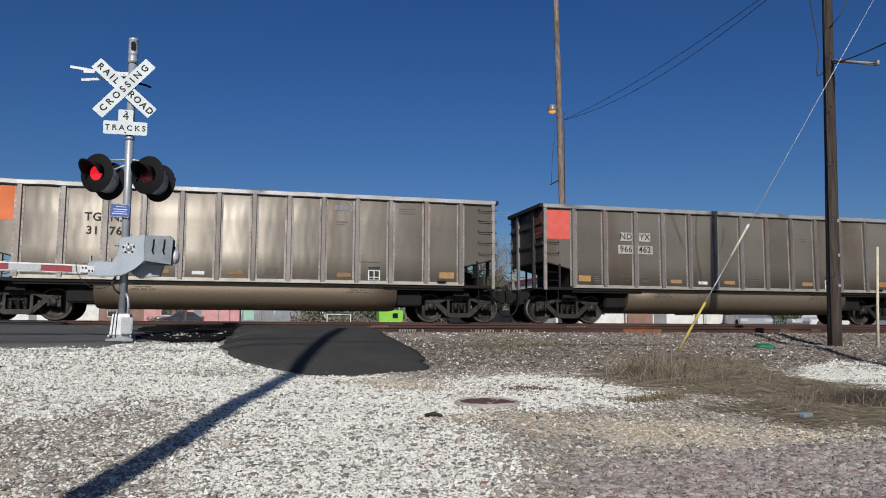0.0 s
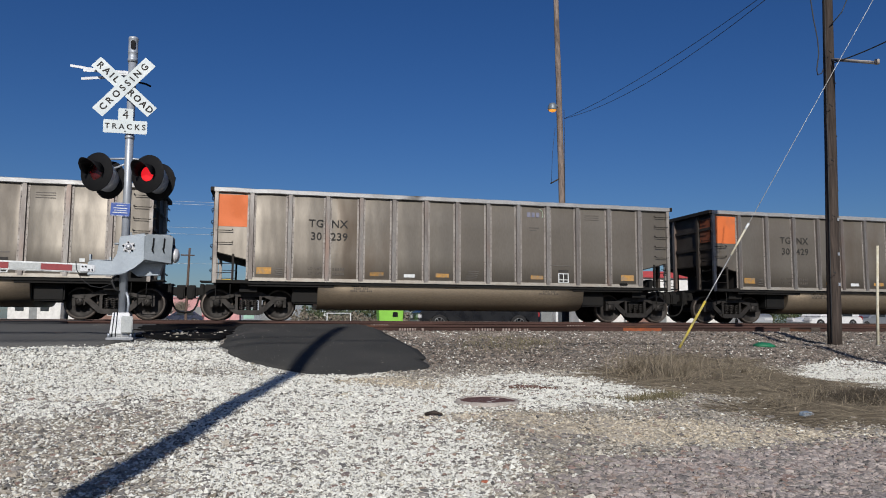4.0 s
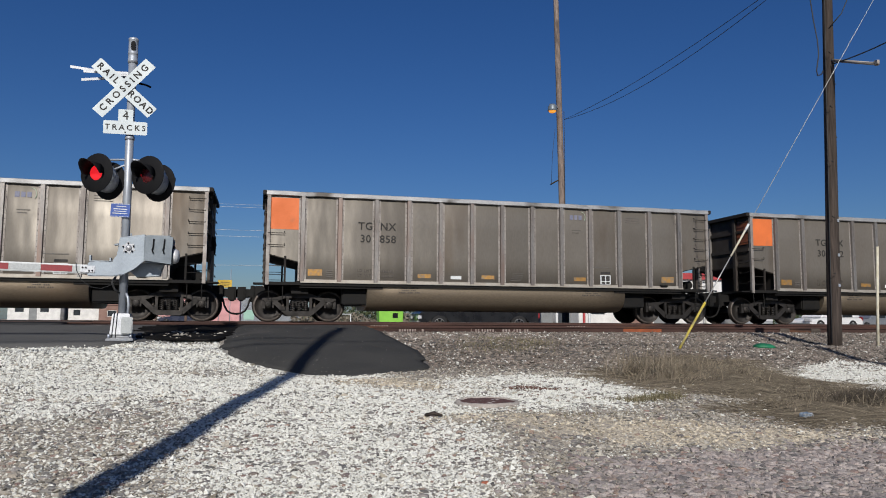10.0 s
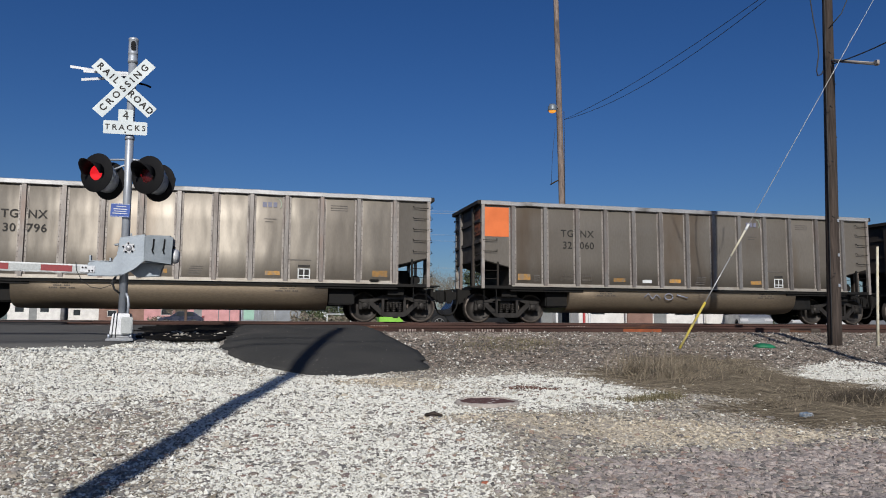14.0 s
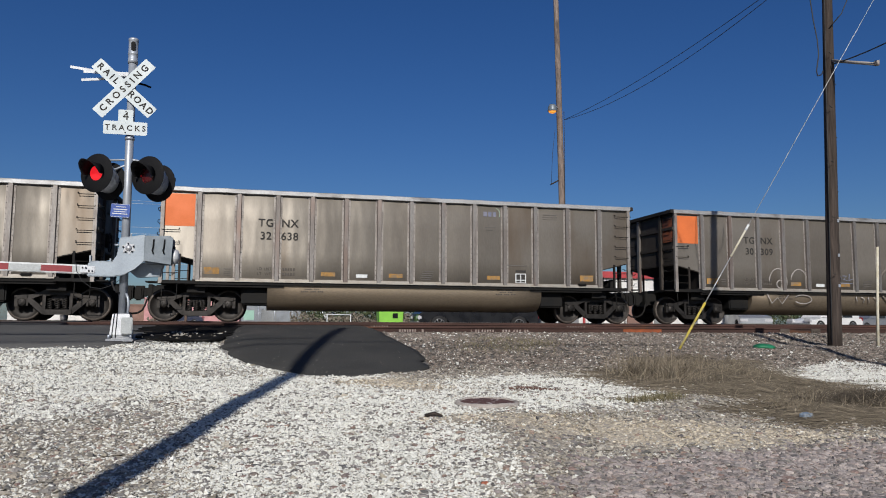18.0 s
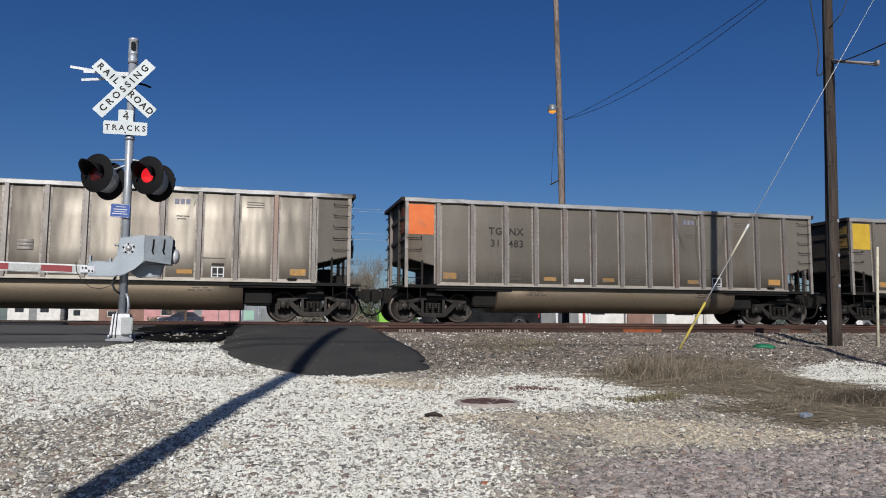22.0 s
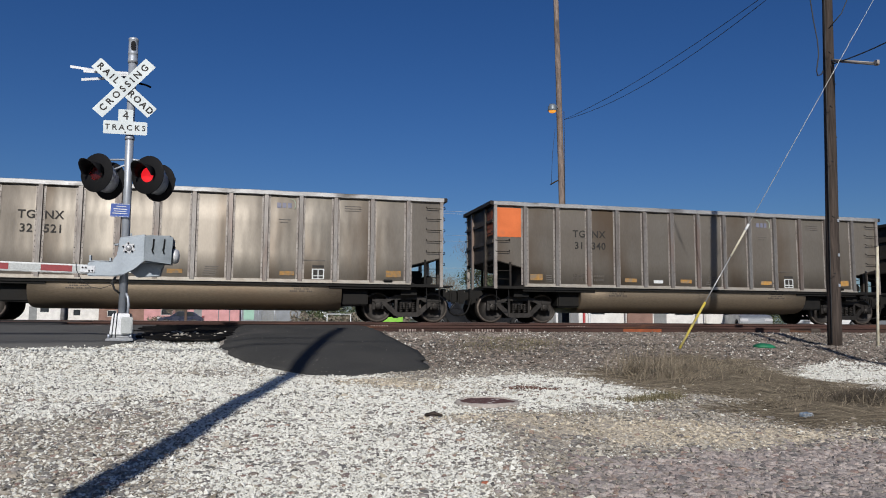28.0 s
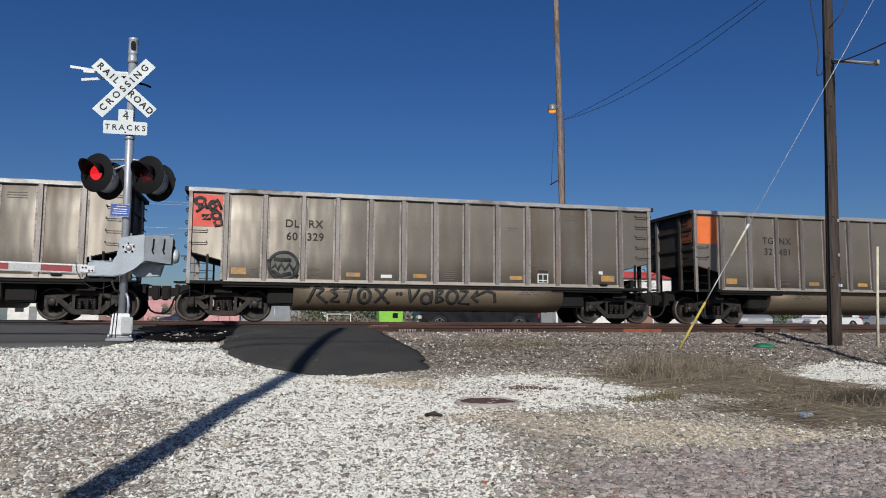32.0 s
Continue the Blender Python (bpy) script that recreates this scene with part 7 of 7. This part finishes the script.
# white tag
W = TRAIN[11]
strokes(W, [arc(11.55, 1.85, 0.12, 0.14, 0, 360), arc(11.95, 1.85, 0.16, 0.12, 0, 360), arc(11.78, 1.52, 0.24, 0.10, 0, 360), arc(11.78, 1.52, 0.13, 0.05, 0, 360), [(11.65, 1.72), (11.75, 2.1), (11.85, 1.72)], [(11.62, 2.15), (11.66, 2.28)], [(11.76, 2.18), (11.76, 2.33)], [(11.88, 2.12), (11.95, 2.24)], [(11.66, 1.85), (12.12, 1.88)]], 0.028, SPRAY_W, "white sprayed graffiti line")
# pale arcs and scrawls
V = TRAIN[13]
strokes(V, [arc(8.9, 1.45, 0.66, 0.62, -12, 192), arc(8.95, 1.5, 0.2, 0.24, 0, 300), arc(10.15, 1.4, 0.5, 0.6, -10, 190)], 0.045, SPRAY_DUST, "faded brown sprayed ring")
strokes(V, [arc(8.9, 1.45, 0.66, 0.72, 212, 328), arc(10.15, 1.4, 0.5, 0.68, 212, 328)], 0.03, SPRAY_DUST, "faded brown sprayed ring")
strokes(V, [arc(4.0, 1.42, 0.36, 0.5, -8, 178), arc(4.85, 1.45, 0.34, 0.46, -20, 170), arc(4.1, 1.38, 0.16, 0.14, 0, 360)], 0.024, SPRAY_F, "white sprayed graffiti arc")
strokes(V, [[(3.55, 1.04), (3.72, 0.72), (3.95, 0.92), (4.12, 0.70), (4.4, 1.02)], arc(4.98, 0.87, 0.36, 0.15, 150, -150), [(7.2, 1.0), (7.25, 0.8)], [(7.42, 0.98), (7.55, 0.92), (7.5, 0.78)], [(7.72, 1.0), (7.75, 0.78)], [(7.95, 0.98), (8.08, 0.9), (8.05, 0.75)]], 0.018, SPRAY_F, "pale sprayed graffiti line")
strokes(V, [[(11.36, 2.0), (11.38, 1.74), (11.5, 1.72), (11.56, 2.02)], [(11.66, 1.7), (11.68, 2.08), (11.82, 2.0), (11.7, 1.88), (11.86, 1.8), (11.68, 1.7)], [(11.95, 2.1), (11.92, 1.68)], [(12.14, 2.06), (11.94, 1.88), (12.16, 1.7)], [(11.6, 1.56), (11.95, 1.6), (11.78, 1.5)]], 0.016, SPRAY_W, "white sprayed scrawl")
strokes(V, [arc(12.92, 2.06, 0.09, 0.09, 0, 360), [(12.5, 1.45), (12.62, 1.8), (12.72, 1.5), (12.82, 1.82), (12.9, 1.5)], [(12.95, 1.85), (13.2, 1.88), (12.98, 1.62), (13.24, 1.55)], [(12.6, 1.92), (13.3, 1.98)], arc(13.12, 1.72, 0.14, 0.1, 0, 330), [(12.48, 1.62), (12.95, 1.7)]], 0.014, SPRAY_W, "white sprayed scrawl")
strokes(V, [[(6.34, 1.78), (6.46, 1.58), (6.55, 1.76), (6.62, 1.58)], [(6.66, 1.72), (6.82, 1.72), (6.70, 1.60), (6.86, 1.56)], [(6.95, 1.80), (6.92, 1.56), (7.08, 1.62)], [(6.36, 1.48), (7.08, 1.45)]], 0.018, SPRAY_B, "pale blue sprayed scrawl")
F = TRAIN[5]
strokes(F, [[(5.1, 1.75), (5.2, 1.4), (5.4, 1.7)], arc(5.75, 1.62, 0.15, 0.2, 40, 320), [(6.5, 1.8), (6.4, 1.4), (6.65, 1.5)], arc(7.5, 1.65, 0.13, 0.15, 0, 360), [(7.6, 1.6), (7.75, 1.35)], [(8.5, 1.8), (8.4, 1.5), (8.65, 1.45)], arc(9.45, 1.62, 0.12, 0.16, 60, 330)], 0.018, SPRAY_R, "faded red sprayed line")
strokes(TRAIN[14], [[(5.55, 2.15), (5.95, 2.15)], [(5.55, 2.05), (5.95, 2.05)], [(5.55, 1.95), (5.95, 1.95)]], 0.05, SPRAY_F, "pale painted-out patch")
for s in (4.35, 6.2, 8.1):
    strokes(TRAIN[20], [[(s, 1.8), (s + 0.08, 1.83)]], 0.045, SPRAY_W, "white paint dab")
strokes(TRAIN[10], [[(5.6, 0.85), (5.75, 0.98), (5.9, 0.8), (6.05, 0.95), (6.2, 0.82)], arc(6.5, 0.88, 0.15, 0.1, 0, 360), [(6.8, 0.95), (7.2, 0.85)]], 0.018, SPRAY_B, "pale blue sprayed scrawl")
for k in (2, 17):
    bm = bars([(-HALF + 1.92, 1.62, 0.14, 0.12)])
    part("pink_tag", bm, RED, TRAIN[k], "small red tag", pose(0, -1.535, 0))
for k in (2, 16, 21):
    bm = bars([(-HALF + 12.75, 1.62, 0.14, 0.10)])
    part("white_tag", bm, WHITE, TRAIN[k], "small white tag", pose(0, -1.535, 0))

# painted marks on the near rails, too worn to read
WORN = mat("worn_rail_paint", (0.306, 0.264, 0.238), (0.17, 0.119, 0.102), 0.6, 0, 20, 80, 0)
for x, w in ((3.40, 0.46), (3.98, 0.10), (5.28, 0.04), (5.40, 0.13), (5.57, 0.36), (6.14, 0.24), (6.44, 0.24), (6.74, 0.14)):
    bm = B()
    n = max(1, round(w / 0.07))
    for i in range(n):
        box(bm, x + i * w / n, x + (i + 0.62) * w / n, 18.3475 - 0.0165, 18.3475 - 0.0125, -0.232, -0.172)
    tagged(part("rail_mark", bm, WORN, RAILS[0], "worn white paint mark"), kind="stuff")
for x, w in ((2.9, 0.5), (8.6, 0.6)):
    bm = B()
    for i in range(7):
        box(bm, x + i * w / 7, x + (i + 0.6) * w / 7, 19.8525 - 0.0165, 19.8525 - 0.0125, -0.13, -0.09)
    tagged(part("rail_mark", bm, WORN, RAILS[1], "worn white paint mark"), kind="stuff")
bm = B()
box(bm, 9.6, 10.75, 18.3475 - 0.018, 18.3475 - 0.0125, -0.25, -0.145)
part("rust_patch", bm, mat("fresh_rust", (0.289, 0.072, 0.021), (0.187, 0.051, 0.021), 0.85, 0, 5, 60, 0.2), RAILS[0], "bright orange rust")
# two dark studded blocks against the near rail's web
for x in (14.7, 15.75):
    bm = B()
    rbox(bm, x - 0.16, x + 0.16, 18.30, 18.335, -0.26, -0.12, 0.01)
    for i in (-0.1, 0.0, 0.1):
        rbox(bm, x + i - 0.018, x + i + 0.018, 18.275, 18.30, -0.21, -0.175, 0.006)
    part("joint_bar", bm, TIE, RAILS[0], "dark block with three studs")


# ---------------------------------------------------------------- what moves
def run(t):
    """How far the train has rolled west after t seconds, in metres."""
    return t * (10.66157 + t * (-0.0181864 + t * (1.405243e-03 + t * (-6.06245e-05 + t * 8.746735e-07))))


def motions():
    times = [2.0 * i for i in range(17)]
    for k, car in enumerate(TRAIN):
        x = 8.70 + PITCH * (k - 1) + HALF
        walk(car, [(t, pose(x - run(t), TRACK_Y, 0)) for t in times])
    # the wheels turn as far as the train rolls; axles at the same place under their cars share their keys
    lead = {}
    for car in TRAIN:
        for o in car.children_recursive:
            if o.name.startswith("wheelset"):
                x = o.matrix_basis.translation.x
                key = round(x, 2)
                if key not in lead:
                    walk(o, [(i / 30, pose(x, 0, R_WHEEL) @ Matrix.Rotation(-run(i / 30) / R_WHEEL, 4, "Y")) for i in range(961)])
                    lead[key] = o
                else:
                    src = lead[key].animation_data
                    o.rotation_mode = "QUATERNION"
                    o.animation_data_create()
                    o.animation_data.action = src.action
                    o.animation_data.action_slot = src.action_slot

    # the two red lamps flash by turns: a drum behind each hood swings its lit or its dark lens to the front
    beat, first = 0.5285, 0.4885
    for disc, lit in ((FLASH[0], True), (FLASH[1], False)):
        m = disc.matrix_basis.copy()
        ends = m, m @ pose(0, 0, 0, 0, 0, -88)          # lit side out, dark side out
        rows, t = [(0.0, ends[0 if lit else 1])], first
        while t < 31.9:
            n = math.floor(t * FPS)
            rows += [(n / FPS, ends[0 if lit else 1]), ((n + 1) / FPS, ends[1 if lit else 0])]
            lit = not lit
            t += beat
        rows.append((32.0, ends[0 if lit else 1]))
        walk(disc, rows)


motions()
